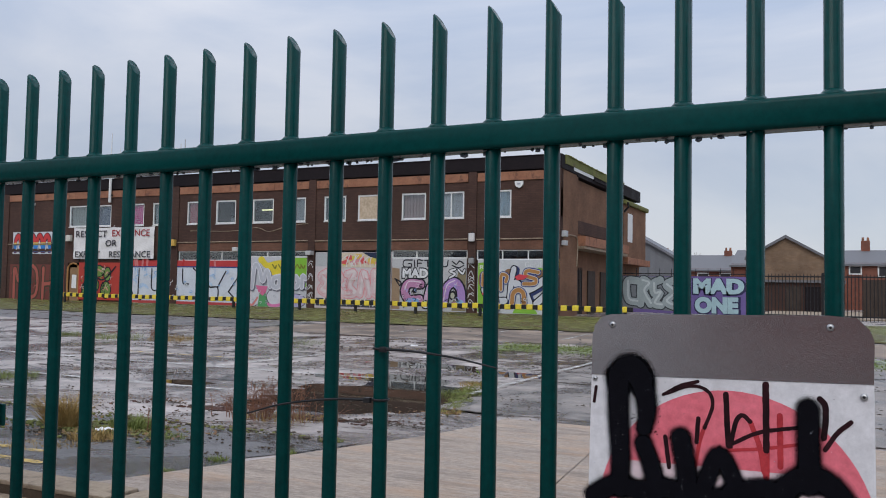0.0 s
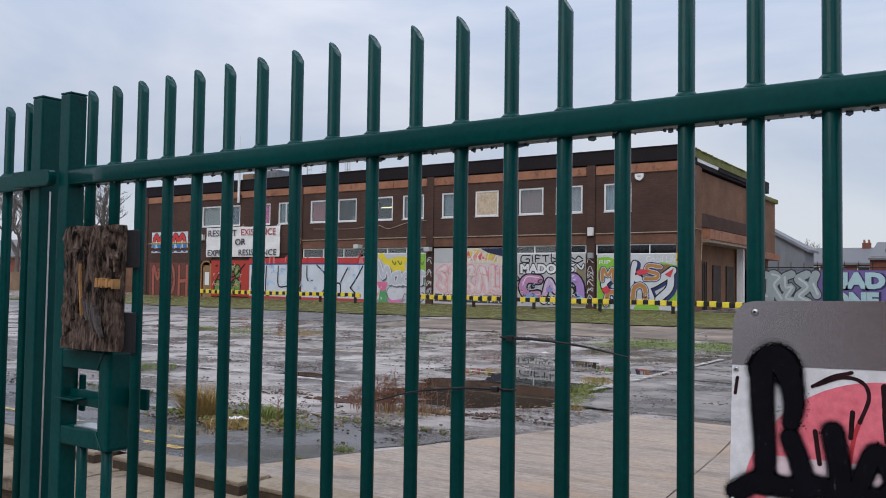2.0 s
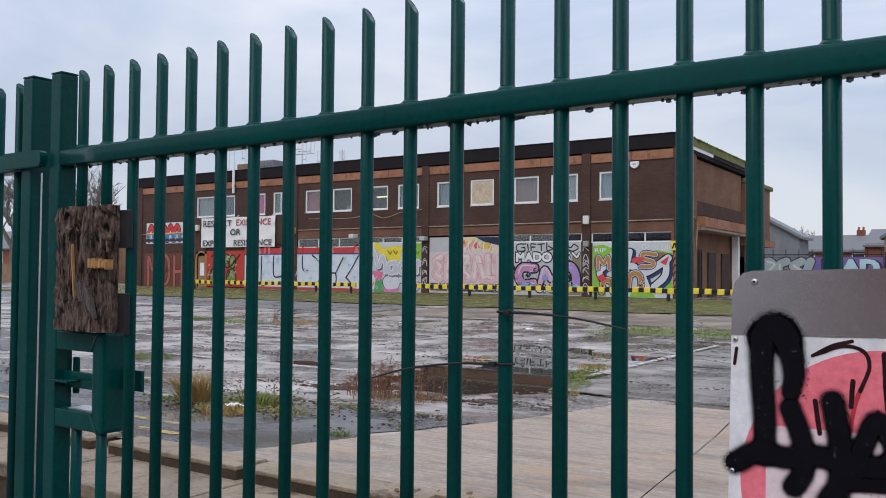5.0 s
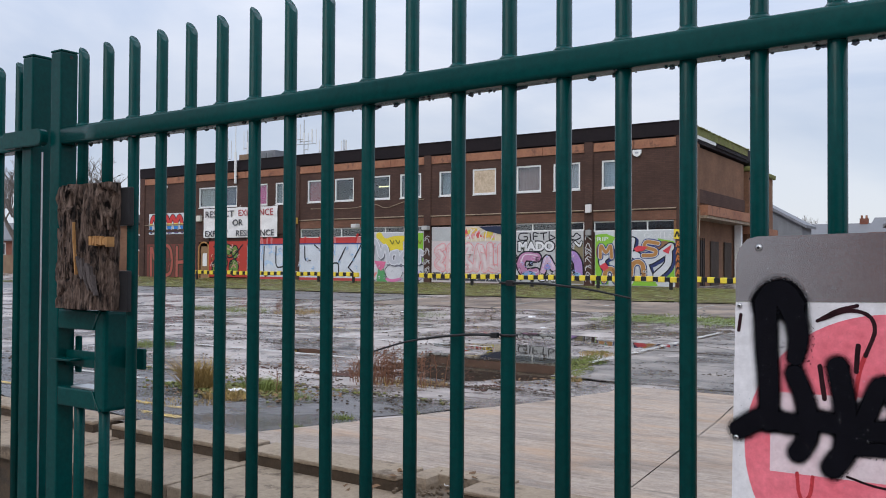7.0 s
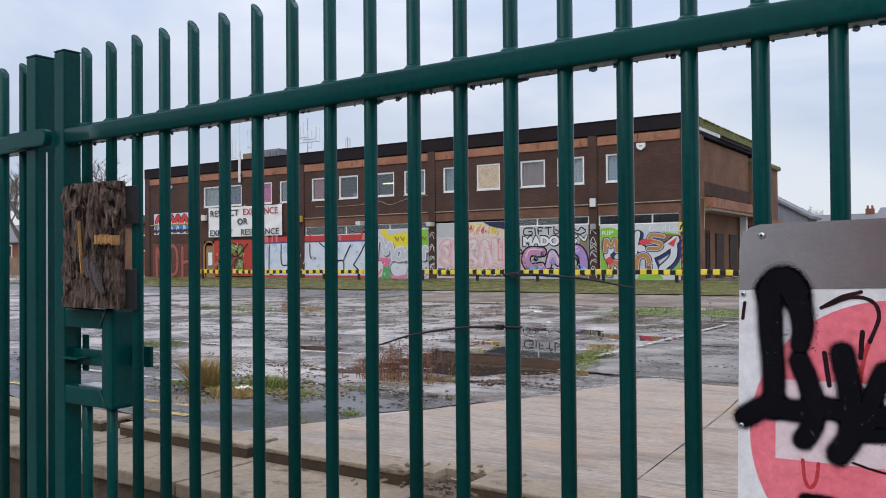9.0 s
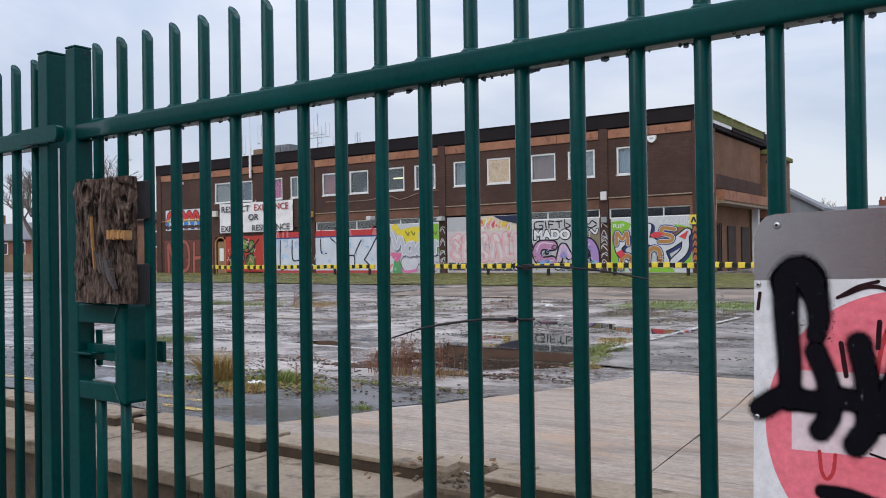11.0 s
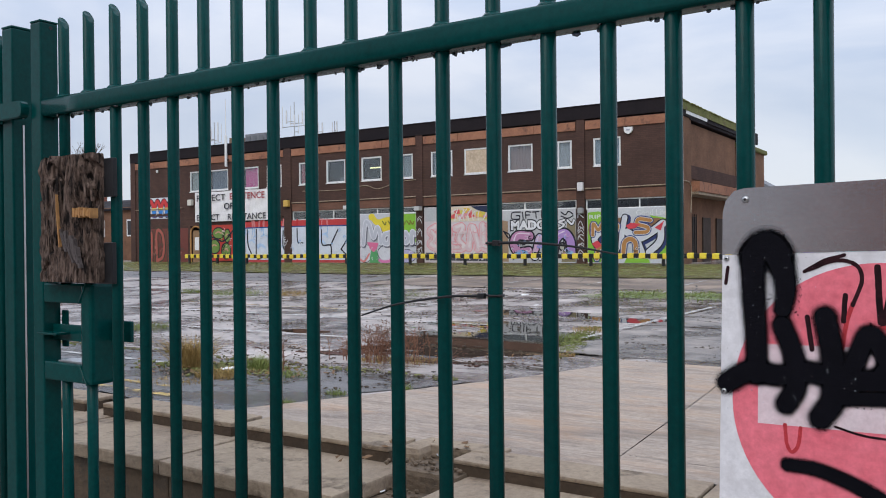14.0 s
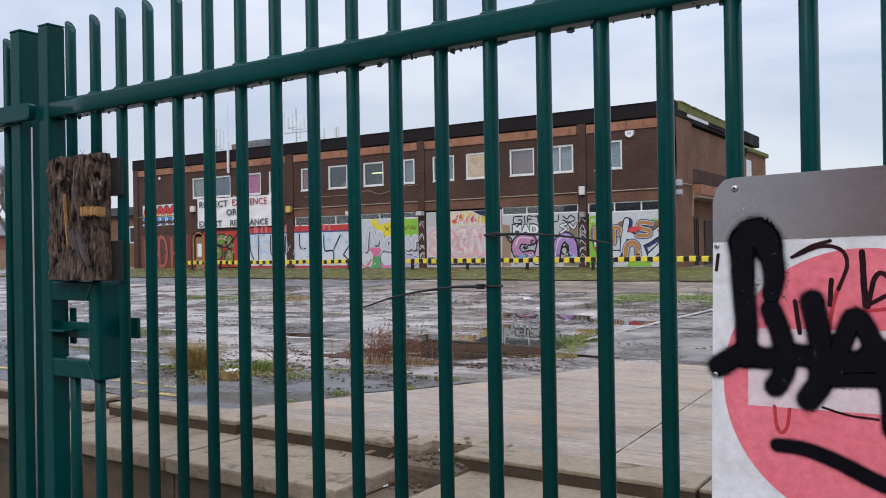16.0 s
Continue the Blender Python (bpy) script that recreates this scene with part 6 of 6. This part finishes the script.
rng = random.Random(40)
for x, y, n, s, h, material, label in ((-4.55, 2.45, 120, 0.16, 0.14, DRY, "straw-coloured dry grass tuft"), (-5.25, 2.8, 260, 0.11, 0.42, DRY, "tall straw-coloured dry grass tuft"), (-4.9, 3.15, 160, 0.16, 0.2, GRASS, "green grass tuft on the broken asphalt"), (-4.5, 8.3, 150, 0.3, 0.13, GRASS, "green grass tuft by the puddle"), (-4.75, 9.3, 110, 0.26, 0.12, DRY, "dry grass tuft by the puddle"), (-3.95, 6.75, 60, 0.14, 0.07, DRY, "low dry grass tuft by the puddle"), (-4.25, 7.7, 80, 0.16, 0.08, GRASS, "low green grass tuft by the puddle"),
                                       (-4.1, 7.2, 60, 0.12, 0.07, GRASS, "low green grass tuft by the puddle"), (-4.75, 3.0, 60, 0.22, 0.07, DRY, "small weed tuft on the asphalt edge"), (-5.0, 3.3, 50, 0.25, 0.07, GRASS, "small weed tuft on the asphalt edge"), (-4.35, 2.9, 50, 0.16, 0.09, GRASS, "small weed tuft on the asphalt edge"),
                                       (-10.6, 6.4, 160, 0.35, 0.2, GRASS, "green weed clump in the car park"), (-16.3, 13.5, 200, 0.7, 0.25, GRASS, "green weed clump in the car park"), (-14.7, 13.8, 170, 0.6, 0.25, DRY, "dry weed clump in the car park"), (-18.2, 13.6, 120, 0.4, 0.2, GRASS, "green weed clump in the car park"), (-4.5, 2.0, 90, 0.25, 0.06, DRY, "flattened dry grass by the kerb"),
                                       (-3.35, 2.3, 40, 0.06, 0.07, GRASS, "tiny weed at the slab edge"), (-3.3, 2.9, 36, 0.06, 0.07, GRASS, "tiny weed at the slab edge"), (-3.25, 1.75, 36, 0.06, 0.06, GRASS, "tiny weed at the slab edge"), (-11.5, 14.9, 90, 0.5, 0.12, GRASS, "low weeds in a pavement joint"), (-4.9, 5.0, 160, 0.45, 0.09, DRY, "low dry weeds beside the puddle")):
    bm = bmesh.new()
    blades(bm, x, y, int(2.2 * n), s, 0.62 * h, rng, 1.1, 0.0035)
    lone("grass_tuft", bm, material, label, "grass", kind="stuff")
lawn = bmesh.new()
for _ in range(6500):
    x = rng.uniform(-7.6, 6)
    y = 16.6 + rng.gauss(0, 0.6)
    if noise.noise((x * 0.7, y * 1.1, 4.0)) > -0.12:
        blades(lawn, x, y, 1, 0.05, 0.05, rng, 0.9, 0.014)
for _ in range(4500):
    x, y = rng.uniform(-45, 5), 22.4 + 8.4 * rng.random() ** 0.7
    if noise.noise((x * 0.35, y * 0.6, 8.0)) > -0.05:
        blades(lawn, x, y, 1, 0.05, 0.06, rng, 0.9, 0.03)
lone("grass", lawn, GRASS, "patchy wet grass on the verge and joints", "grass", kind="stuff")


def weed(x, y, stems, height, label):
    bm = bmesh.new()
    for _ in range(stems):
        px, py = x + rng.gauss(0, 0.16), y + rng.gauss(0, 0.1)
        h = height * rng.uniform(0.45, 1.0)
        tip = Vector((px + rng.gauss(0, 0.1) * h, py + rng.gauss(0, 0.1) * h, level(py) + h))
        foot = Vector((px, py, level(py) - 0.01))
        tube(bm, [foot, foot.lerp(tip, 0.5) + Vector((rng.gauss(0, 0.015), 0, 0)), tip], [0.004, 0.003, 0.0015], 4)
        for k in range(7):
            p = foot.lerp(tip, rng.uniform(0.3, 1.0))
            q = p + Vector((rng.gauss(0, 0.06), rng.gauss(0, 0.06), rng.uniform(0.02, 0.09)))
            tube(bm, [p, q], [0.002, 0.001], 3)
            for _ in range(3):
                c = p.lerp(q, rng.uniform(0.3, 1.1))
                r = rng.uniform(0.006, 0.014)
                v = [bm.verts.new(c + Vector((rng.uniform(-r, r), rng.uniform(-r, r), rng.uniform(-r, r)))) for _ in range(3)]
                bm.faces.new(v)
    lone("dead_weed", bm, WEED, label, "weed", kind="stuff")


weed(-5.0, 4.75, 34, 0.36, "russet dead weed bush beside the puddle")
weed(-4.75, 4.9, 24, 0.36, "russet dead weed bush beside the puddle")
weed(-4.72, 5.0, 5, 0.62, "tall thin dead stalks by the puddle")
weed(-5.15, 4.8, 6, 0.3, "russet dead weed bush beside the puddle")
weed(-4.6, 3.1, 4, 0.3, "thin dead stalks on the asphalt")
weed(-15.2, 13.7, 10, 0.45, "dead stalks far out on the car park")
clumps = []
for _ in range(1500):
    k = rng.random()
    if k < 0.45:
        x, y = rng.gauss(-5.1, 0.3), rng.gauss(3.0, 0.22)
    elif k < 0.75:
        u = rng.random()
        x, y = -3.95 - 0.95 * u + rng.gauss(0, 0.07), 6.75 + 3.0 * u + rng.gauss(0, 0.12)
    else:
        x, y = rng.uniform(-9, -3.4), 3.76 + rng.gauss(0, 0.06)
    r = rng.uniform(0.005, 0.02)
    clumps.append(((x, y, level(y) + 0.012), (r * rng.uniform(0.8, 1.6), r, 0.7 * r)))
lumps("moss_clumps", clumps, MOSS, "olive moss clumps along the broken asphalt edge", "moss")
clods = []
for _ in range(9000):
    if rng.random() < 0.55:
        y = rng.choice((3.75, 5.4, 6.85, 8.1, 9.15, 10.4, 12.6, 14.6, 16.4)) + rng.gauss(0, 0.06)
        x = rng.uniform(-22 if y > 9 else -13, 4 if y > 6.7 else -3.4)
    else:
        y = 2.4 + 15 * rng.random() ** 1.4
        x = rng.uniform(-0.9 * y - 6, 3 if y > 6.7 else -3.4)
    if noise.noise((x * 0.55, y * 0.8, 2.0)) + 0.35 * noise.noise((x * 3, y * 3, 5.0)) < 0.02:
        continue
    r = rng.uniform(0.003, 0.012) * (1 + 0.07 * y)
    clods.append(((x, y, level(y) + 0.014), (r * rng.uniform(0.8, 2.0), r, 0.5 * r)))
lumps("dirt_clods", clods, DIRT, "dark wet clods and grit strewn over the asphalt", "debris")
mud = []
for _ in range(2600):
    x, y = rng.gauss(-5.3, 0.7), 5.1 + abs(rng.gauss(0, 0.45))
    if noise.noise((x * 1.6, y * 1.6, 6.0)) + 0.4 * noise.noise((x * 5, y * 5, 1.0)) < -0.05:
        continue
    r = rng.uniform(0.004, 0.017)
    mud.append(((x, y, level(y) + 0.008), (r * rng.uniform(0.9, 2.0), r, 0.6 * r)))
lumps("mud_and_leaves", mud, MUD, "red-brown mud and rotted leaves at the puddle's edge", "debris")
cracks = bmesh.new()
for y0, xa, xb in ((3.76, -9.5, -3.3), (5.35, -13, -3.4), (6.86, -4.2, 5), (7.9, -12, -6.6), (10.3, -16, -3), (11.9, -20, 2), (13.9, -24, 4), (15.2, -20, 6), (17.6, -26, 6)):
    n = int((xb - xa) / 0.12)
    pts = [(xa + (xb - xa) * i / n, y0 + 0.09 * noise.noise((i * 0.21, y0, 1.0)) + 0.03 * noise.noise((i * 0.9, y0, 2.0))) for i in range(n + 1)]
    wd = [max(0.0, 0.012 + 0.02 * noise.noise((i * 0.16, y0, 3.0))) * (1 + 0.05 * y0) for i in range(n + 1)]
    up = [cracks.verts.new((x, y + w, level(y) + 0.019)) for (x, y), w in zip(pts, wd)]
    dn = [cracks.verts.new((x, y - w, level(y) + 0.019)) for (x, y), w in zip(pts, wd)]
    for i in range(n):
        if wd[i] + wd[i + 1] > 0.008:
            cracks.faces.new((dn[i], dn[i + 1], up[i + 1], up[i]))
lone("cracks", cracks, DIRT, "dirt-filled cracks across the asphalt", "cracks", kind="stuff")
leaves = bmesh.new()
for _ in range(900):
    x, y = rng.choice(((-4.6, 2.6), (-4.9, 3.2), (-4.8, 5.3), (-5.2, 3.6), (-4.0, 6.4), (-2.0, 1.25), (-12, 13.4), (-7, 5.6)))
    x, y = x + rng.gauss(0, 0.4), y + rng.gauss(0, 0.22)
    if x > -3.4 and y < 6.6 and not (-2.1 < x < -1.7 and y < 1.3):
        continue
    r, a = rng.uniform(0.006, 0.02), rng.uniform(0, math.tau)
    z = level(y) + 0.02
    v = [leaves.verts.new((x + r * math.cos(a + k * 1.57) * (1.5 if k % 2 else 0.8), y + r * math.sin(a + k * 1.57), z + rng.uniform(-0.004, 0.012))) for k in range(4)]
    leaves.faces.new(v)
lone("leaf_litter", leaves, LEAF, "wet fallen leaves and grit on the asphalt", "leaves", kind="stuff")
for x, y, s in ((-4.75, 2.72, 0.09), (-4.68, 2.8, 0.06), (-8.9, 15.3, 0.14), (-12.5, 15.2, 0.12), (-7.4, 12.9, 0.1)):
    bm = bmesh.new()
    n = 5
    g = [[bm.verts.new((x + s * (i / n - 0.5) + rng.uniform(-0.1, 0.1) * s, y + s * (j / n - 0.5), level(y) + 0.03 + 0.25 * s * rng.random())) for i in range(n + 1)] for j in range(n + 1)]
    for j in range(n):
        for i in range(n):
            bm.faces.new((g[j][i], g[j][i + 1], g[j + 1][i + 1], g[j + 1][i]))
    lone("litter", bm, LITTER, "crumpled white paper litter on wet asphalt", "litter", "litter")
rubble = bmesh.new()
for _ in range(160):
    x, y = rng.uniform(-2.0, -1.66), rng.uniform(0.85, 1.3)
    r = rng.uniform(0.003, 0.013)
    ball(rubble, (x, y, (0.53 if y > 0.98 else 0.45) + 0.8 * r), r, 1, (1, rng.uniform(0.6, 1), rng.uniform(0.5, 0.9)))
lone("rubble", rubble, WALL_CONC, "small broken concrete rubble in the wall gap", "rubble", kind="stuff")
for x, y in ((-1.85, 1.2), (-1.95, 0.9)):
    ring = bmesh.new()
    tube(ring, [(x + 0.028 * math.cos(a), y + 0.028 * math.sin(a), 0.54 if y > 1 else 0.46) for a in [k * math.tau / 16 for k in range(17)]], 0.003, 5)
    lone("plastic_ring", ring, LITTER, "thin pale plastic ring lying in the rubble", "litter", "litter", smooth=True)

mark = bmesh.new()
stroke(mark, ((-2.52, 0.28), (-2.47, 0.33), (-2.42, 0.29), (-2.46, 0.25)), 0.03, 0.652)
part("paint", mark, shade((0.02, 0.12, 0.5)), wall, "small blue spray mark")

# ---- beyond: painted yard wall, railings, houses ----
yard = tagged(new("yard_wall"), "low yard wall covered in purple graffiti", "wall", kind="structure")
part("wall", box(-22, -4.5, 42, 42.25, 0.45, 2.42), BRICK, yard)
pw = part("painted_face", box(-10.75, -4.52, 41.97, 41.999, 0.5, 2.4), shade((0.17, 0.12, 0.33)), yard, "purple painted face")
for body, x, z, wd, ht in (("MAD", -5.88, 1.92, 2.45, 0.78), ("ONE", -5.98, 0.97, 2.1, 0.84)):
    lettering(words(body, x + 0.03, z - 0.03, wd * 1.08, ht * 1.12, 41.962, 0.1), shade((0.03, 0.03, 0.09)), pw)
    lettering(words(body, x, z, wd, ht, 41.955, 0.07), shade((0.42, 0.6, 0.64)), pw, "pale blue block letters")
part("paint", poly(bmesh.new(), [(-10.74, 0.75), (-7.75, 0.6), (-7.6, 2.38), (-10.74, 2.38)], 41.966), shade((0.2, 0.22, 0.24)), pw, "grey painted ground")
for i, pts in enumerate((((-9.95, 2.15), (-10.45, 2.1), (-10.4, 1.2), (-9.95, 1.05)), ((-9.75, 0.95), (-9.7, 2.15), (-9.35, 2.0), (-9.6, 1.6), (-9.25, 0.95)), ((-8.75, 2.2), (-9.1, 2.0), (-9.05, 1.5), (-8.75, 1.55), (-9.05, 1.0), (-8.7, 0.9)), ((-8.05, 2.2), (-8.45, 1.95), (-8.05, 1.55), (-8.45, 1.1), (-8.0, 0.85)), ((-7.65, 2.2), (-7.8, 1.7), (-7.6, 1.2)))):
    part("paint", stroke(bmesh.new(), pts, 0.5, 41.962 - 0.0004 * i), shade((0.05, 0.06, 0.07)), pw)
    part("paint", stroke(bmesh.new(), pts, 0.38, 41.955 - 0.0004 * i), shade((0.36, 0.42, 0.43)), pw)
    part("paint", stroke(bmesh.new(), [(x + 0.04, z + 0.05) for x, z in pts[1:]], 0.1, 41.948 - 0.0004 * i), shade((0.56, 0.62, 0.63)), pw)
SPIKE = mesh_of("bar", tube(bmesh.new(), [(0, 0, 0), (0, 0, 1.9), (0, 0, 1.96)], [0.018, 0.018, 0.004], 6), BLACK)
rail = thing("iron_railings", (2, 37, 0.52), "black iron railings round the neighbouring yard", "railings")
for z in (0.65, 2.3):
    part("rail", box(-3.9, 14, 36.98, 37.02, z, z + 0.06), BLACK, rail)
for i in range(128):
    s = part("bar", SPIKE, BLACK, rail)
    s.location = (-3.85 + 0.14 * i, 37, 0.5)
for i in range(7):
    x = -3.9 + 2.9 * i
    part("post", box(x - 0.05, x + 0.05, 36.95, 37.05, 0.45, 2.5), BLACK, rail)
top_rail = thing("wall_railings", (-8, 42.1, 2.42), "short black spikes along the yard wall", "railings")
SHORT = mesh_of("bar", tube(bmesh.new(), [(0, 0, 0), (0, 0, 0.34), (0, 0, 0.42)], [0.02, 0.02, 0.004], 5), BLACK)
part("rail", box(-10.7, -4.5, 42.08, 42.12, 2.5, 2.55), BLACK, top_rail)
for i in range(11):
    s = part("bar", SHORT, BLACK, top_rail)
    s.location = (-10.6 + 0.6 * i, 42.1, 2.41)
lone("dark_fence", box(0.6, 12, 44, 44.1, 0.45, 2.35), DARKWOOD, "dark timber fence behind the railings", "fence")
lone("pale_yard", box(-4.3, 20, 38, 58, 0.4, 0.56), KERB, "pale gravel yard behind the railings", "yard", kind="structure")


def house(name, x0, x1, y0, y1, eave, ridge, wall_mat, roof_mat, label, gable=False, windows=(), chimneys=()):
    t = thing(name, ((x0 + x1) / 2, (y0 + y1) / 2, 0.0), label, "house")
    part("wall", box(x0, x1, y0, y1, 0.0, eave), wall_mat, t)
    bm = bmesh.new()
    o = 0.25
    if gable:
        xm = (x0 + x1) / 2
        prof = [(x0 - o, eave - 0.1), (xm, ridge), (x1 + o, eave - 0.1), (x1 + o, eave - 0.28), (xm, ridge - 0.2), (x0 - o, eave - 0.28)]
        fa, fb = [bm.verts.new((x, y0 - o, z)) for x, z in prof], [bm.verts.new((x, y1 + o, z)) for x, z in prof]
        tri = bmesh.new()
        q = [[tri.verts.new((x, y, z)) for x, z in ((x0, eave), (x1, eave), (xm, ridge - 0.2))] for y in (y0, y1)]
        tri.faces.new(q[0])
        tri.faces.new(q[1])
        for k in range(3):
            tri.faces.new((q[0][k], q[0][(k + 1) % 3], q[1][(k + 1) % 3], q[1][k]))
        part("gable", tri, wall_mat, t)
    else:
        ym = (y0 + y1) / 2
        prof = [(y0 - o, eave - 0.1), (ym, ridge), (y1 + o, eave - 0.1), (y1 + o, eave - 0.25), (ym, ridge - 0.2), (y0 - o, eave - 0.25)]
        fa, fb = [bm.verts.new((x0 - 0.1, y, z)) for y, z in prof], [bm.verts.new((x1 + 0.1, y, z)) for y, z in prof]
    for k in range(6):
        bm.faces.new((fa[k], fb[k], fb[(k + 1) % 6], fa[(k + 1) % 6]))
    for f in (fa, fb):
        bm.faces.new((f[0], f[1], f[4], f[5]))
        bm.faces.new((f[1], f[2], f[3], f[4]))
    part("roof", bm, roof_mat, t, "grey slate roof" if roof_mat is SLATE else "")
    for wx, wz, ww, wh in windows:
        fr = bmesh.new()
        bx(fr, wx - ww / 2, wx + ww / 2, y0 - 0.06, y0 - 0.002, wz, wz + wh)
        wn_ob = part("window", fr, FRAME_W, t, "white window frame")
        # opaque dark pane: the unlit room behind is put into its colour
        part("pane", box(wx - ww / 2 + 0.1, wx + ww / 2 - 0.1, y0 - 0.066, y0 - 0.061, wz + 0.1, wz + wh - 0.1), ROOM_SHADE, wn_ob)
    for cx, cy, cz in chimneys:
        ch = part("chimney", box(cx - 0.32, cx + 0.32, cy - 0.3, cy + 0.3, eave, cz), BRICK_RED, t)
        for d in (-0.18, 0.18):
            pot = bmesh.new()
            tube(pot, [(cx + d, cy, cz - 0.02), (cx + d, cy, cz + 0.28)], [0.1, 0.08], 8)
            part("chimney_pot", pot, TERRA, ch)


house("terrace_house", -22, -8.7, 74, 82, 3.75, 5.1, BRICK_RED, SLATE, "red brick terrace with a grey slate roof", windows=[(-21 + 1.9 * i, 2.4, 1.0, 1.0) for i in range(7)], chimneys=((-9.9, 78, 5.5), (-15.5, 78, 5.5), (-20, 78, 5.5)))
house("terrace_house", -8.2, -5.6, 66, 76, 3.9, 5.2, BRICK_RED, SLATE, "red brick house end with a slate roof", chimneys=((-6.6, 71, 5.7),))
house("gabled_hall", -6.2, -1.5, 59, 72, 4.2, 5.6, BRICK_TAN, SLATE, "tan brick gabled hall with a stained wall", True)
house("terrace_house", -1.2, 9, 69, 77, 4.1, 5.25, BRICK_RED, SLATE, "red brick terrace with a grey slate roof", windows=((0.4, 3.2, 0.9, 0.7), (2.4, 3.0, 1.0, 0.9), (5.2, 3.0, 1.0, 0.9)), chimneys=((1.15, 73, 6.0), (6, 73, 6.0)))
house("terrace_house", 10, 40, 70, 78, 4.1, 5.4, BRICK_RED, SLATE, "long red brick terrace with a slate roof", windows=[(12 + 3 * i, 2.6, 1.0, 1.1) for i in range(9)], chimneys=((14, 74, 6.1), (22, 74, 6.1), (30, 74, 6.1)))
house("metal_shed", -21.5, -10.4, 54, 57, 4.05, 7.3, CLAD, CLAD, "grey clad industrial shed with a shallow roof", True)
lean = thing("brick_store", (-2.6, 57, 0.5), "low dark brick store below the gabled hall", "outbuilding")
part("wall", box(-5.9, -0.4, 55, 58, 0.45, 2.35), BRICK, lean)
part("door", box(-3.6, -2.7, 54.95, 54.999, 0.5, 2.1), DARKWOOD, lean)
part("door", box(-2.5, -1.6, 54.95, 54.999, 0.5, 2.1), FASCIA, lean)
part("roof", box(-6.1, -0.2, 54.8, 58.2, 2.35, 2.5), SLATE, lean)
# west of the building
house("brick_annexe", -64, -45.6, 36, 45, 4.3, 5.2, BRICK_SIDE, FASCIA, "low brown brick annexe beside the main building", windows=((-47.5, 2.2, 1.4, 1.2), (-51, 2.2, 1.4, 1.2), (-55, 2.2, 1.4, 1.2)))
house("terrace_house", -110, -66, 44, 52, 3.7, 5.6, BRICK_RED, SLATE, "red brick terrace far down the road", windows=[(-108 + 3.4 * i, 2.0, 1.2, 1.3) for i in range(12)], chimneys=((-72, 48, 6.6), (-84, 48, 6.6), (-96, 48, 6.6)))
lone("tan_wall", box(-92, -52, 33, 33.3, 0.3, 1.9), BRICK_TAN, "low tan brick boundary wall", "wall")
# behind the viewer, across the street: unseen added terraces; one reddens the sign's reflection
house("street_house", -3, 16, -26, -17, 5.4, 8.2, BRICK_REFLECTION, SLATE, "unseen red brick terrace added behind the viewer")
house("street_house", -40, -12, -30, -21, 5.4, 8.2, BRICK_RED, SLATE, "unseen red brick terrace added behind the viewer")


def tree(x, y, height, seed, label):
    r = random.Random(seed)
    t = thing("bare_tree", (x, y, 0.4), label, "tree", "bare trees")
    trunk, crown = bmesh.new(), bmesh.new()

    def grow(bm, p, d, length, rad, depth):
        q = p + d * length
        mid = p.lerp(q, 0.5) + Vector((r.gauss(0, 0.04), r.gauss(0, 0.04), 0)) * length
        tube(bm, [p, mid, q], [rad, 0.85 * rad, 0.7 * rad], 6 if depth > 3 else 3)
        if depth == 0:
            return
        for _ in range(3 if depth > 1 else 4):
            a = Vector((r.gauss(0, 0.55), r.gauss(0, 0.55), r.uniform(0.1, 0.5)))
            grow(crown, p.lerp(q, r.uniform(0.6, 1.0)), (d + a).normalized(), length * r.uniform(0.6, 0.82), rad * 0.6, depth - 1)

    grow(trunk, Vector((x, y, 0.3)), Vector((r.gauss(0, 0.04), r.gauss(0, 0.04), 1)).normalized(), height * 0.3, height * 0.018, 5)
    part("trunk", trunk, BARK_FAR, t)
    part("crown", crown, BARK_FAR, t, "leafless twigs")


for x, y, h, s in ((-78, 50, 15, 9), (-86, 53, 15, 10), (-64, 40, 12, 1), (-70, 38, 12.5, 2), (-77, 41, 13, 3), (-66, 60, 12, 4), (-58, 56, 11, 5), (-84, 45, 11, 6), (-17.5, 94, 8, 7), (-14, 92, 7.5, 8)):
    tree(x, y, h, s, "leafless winter tree with fine grey twigs")
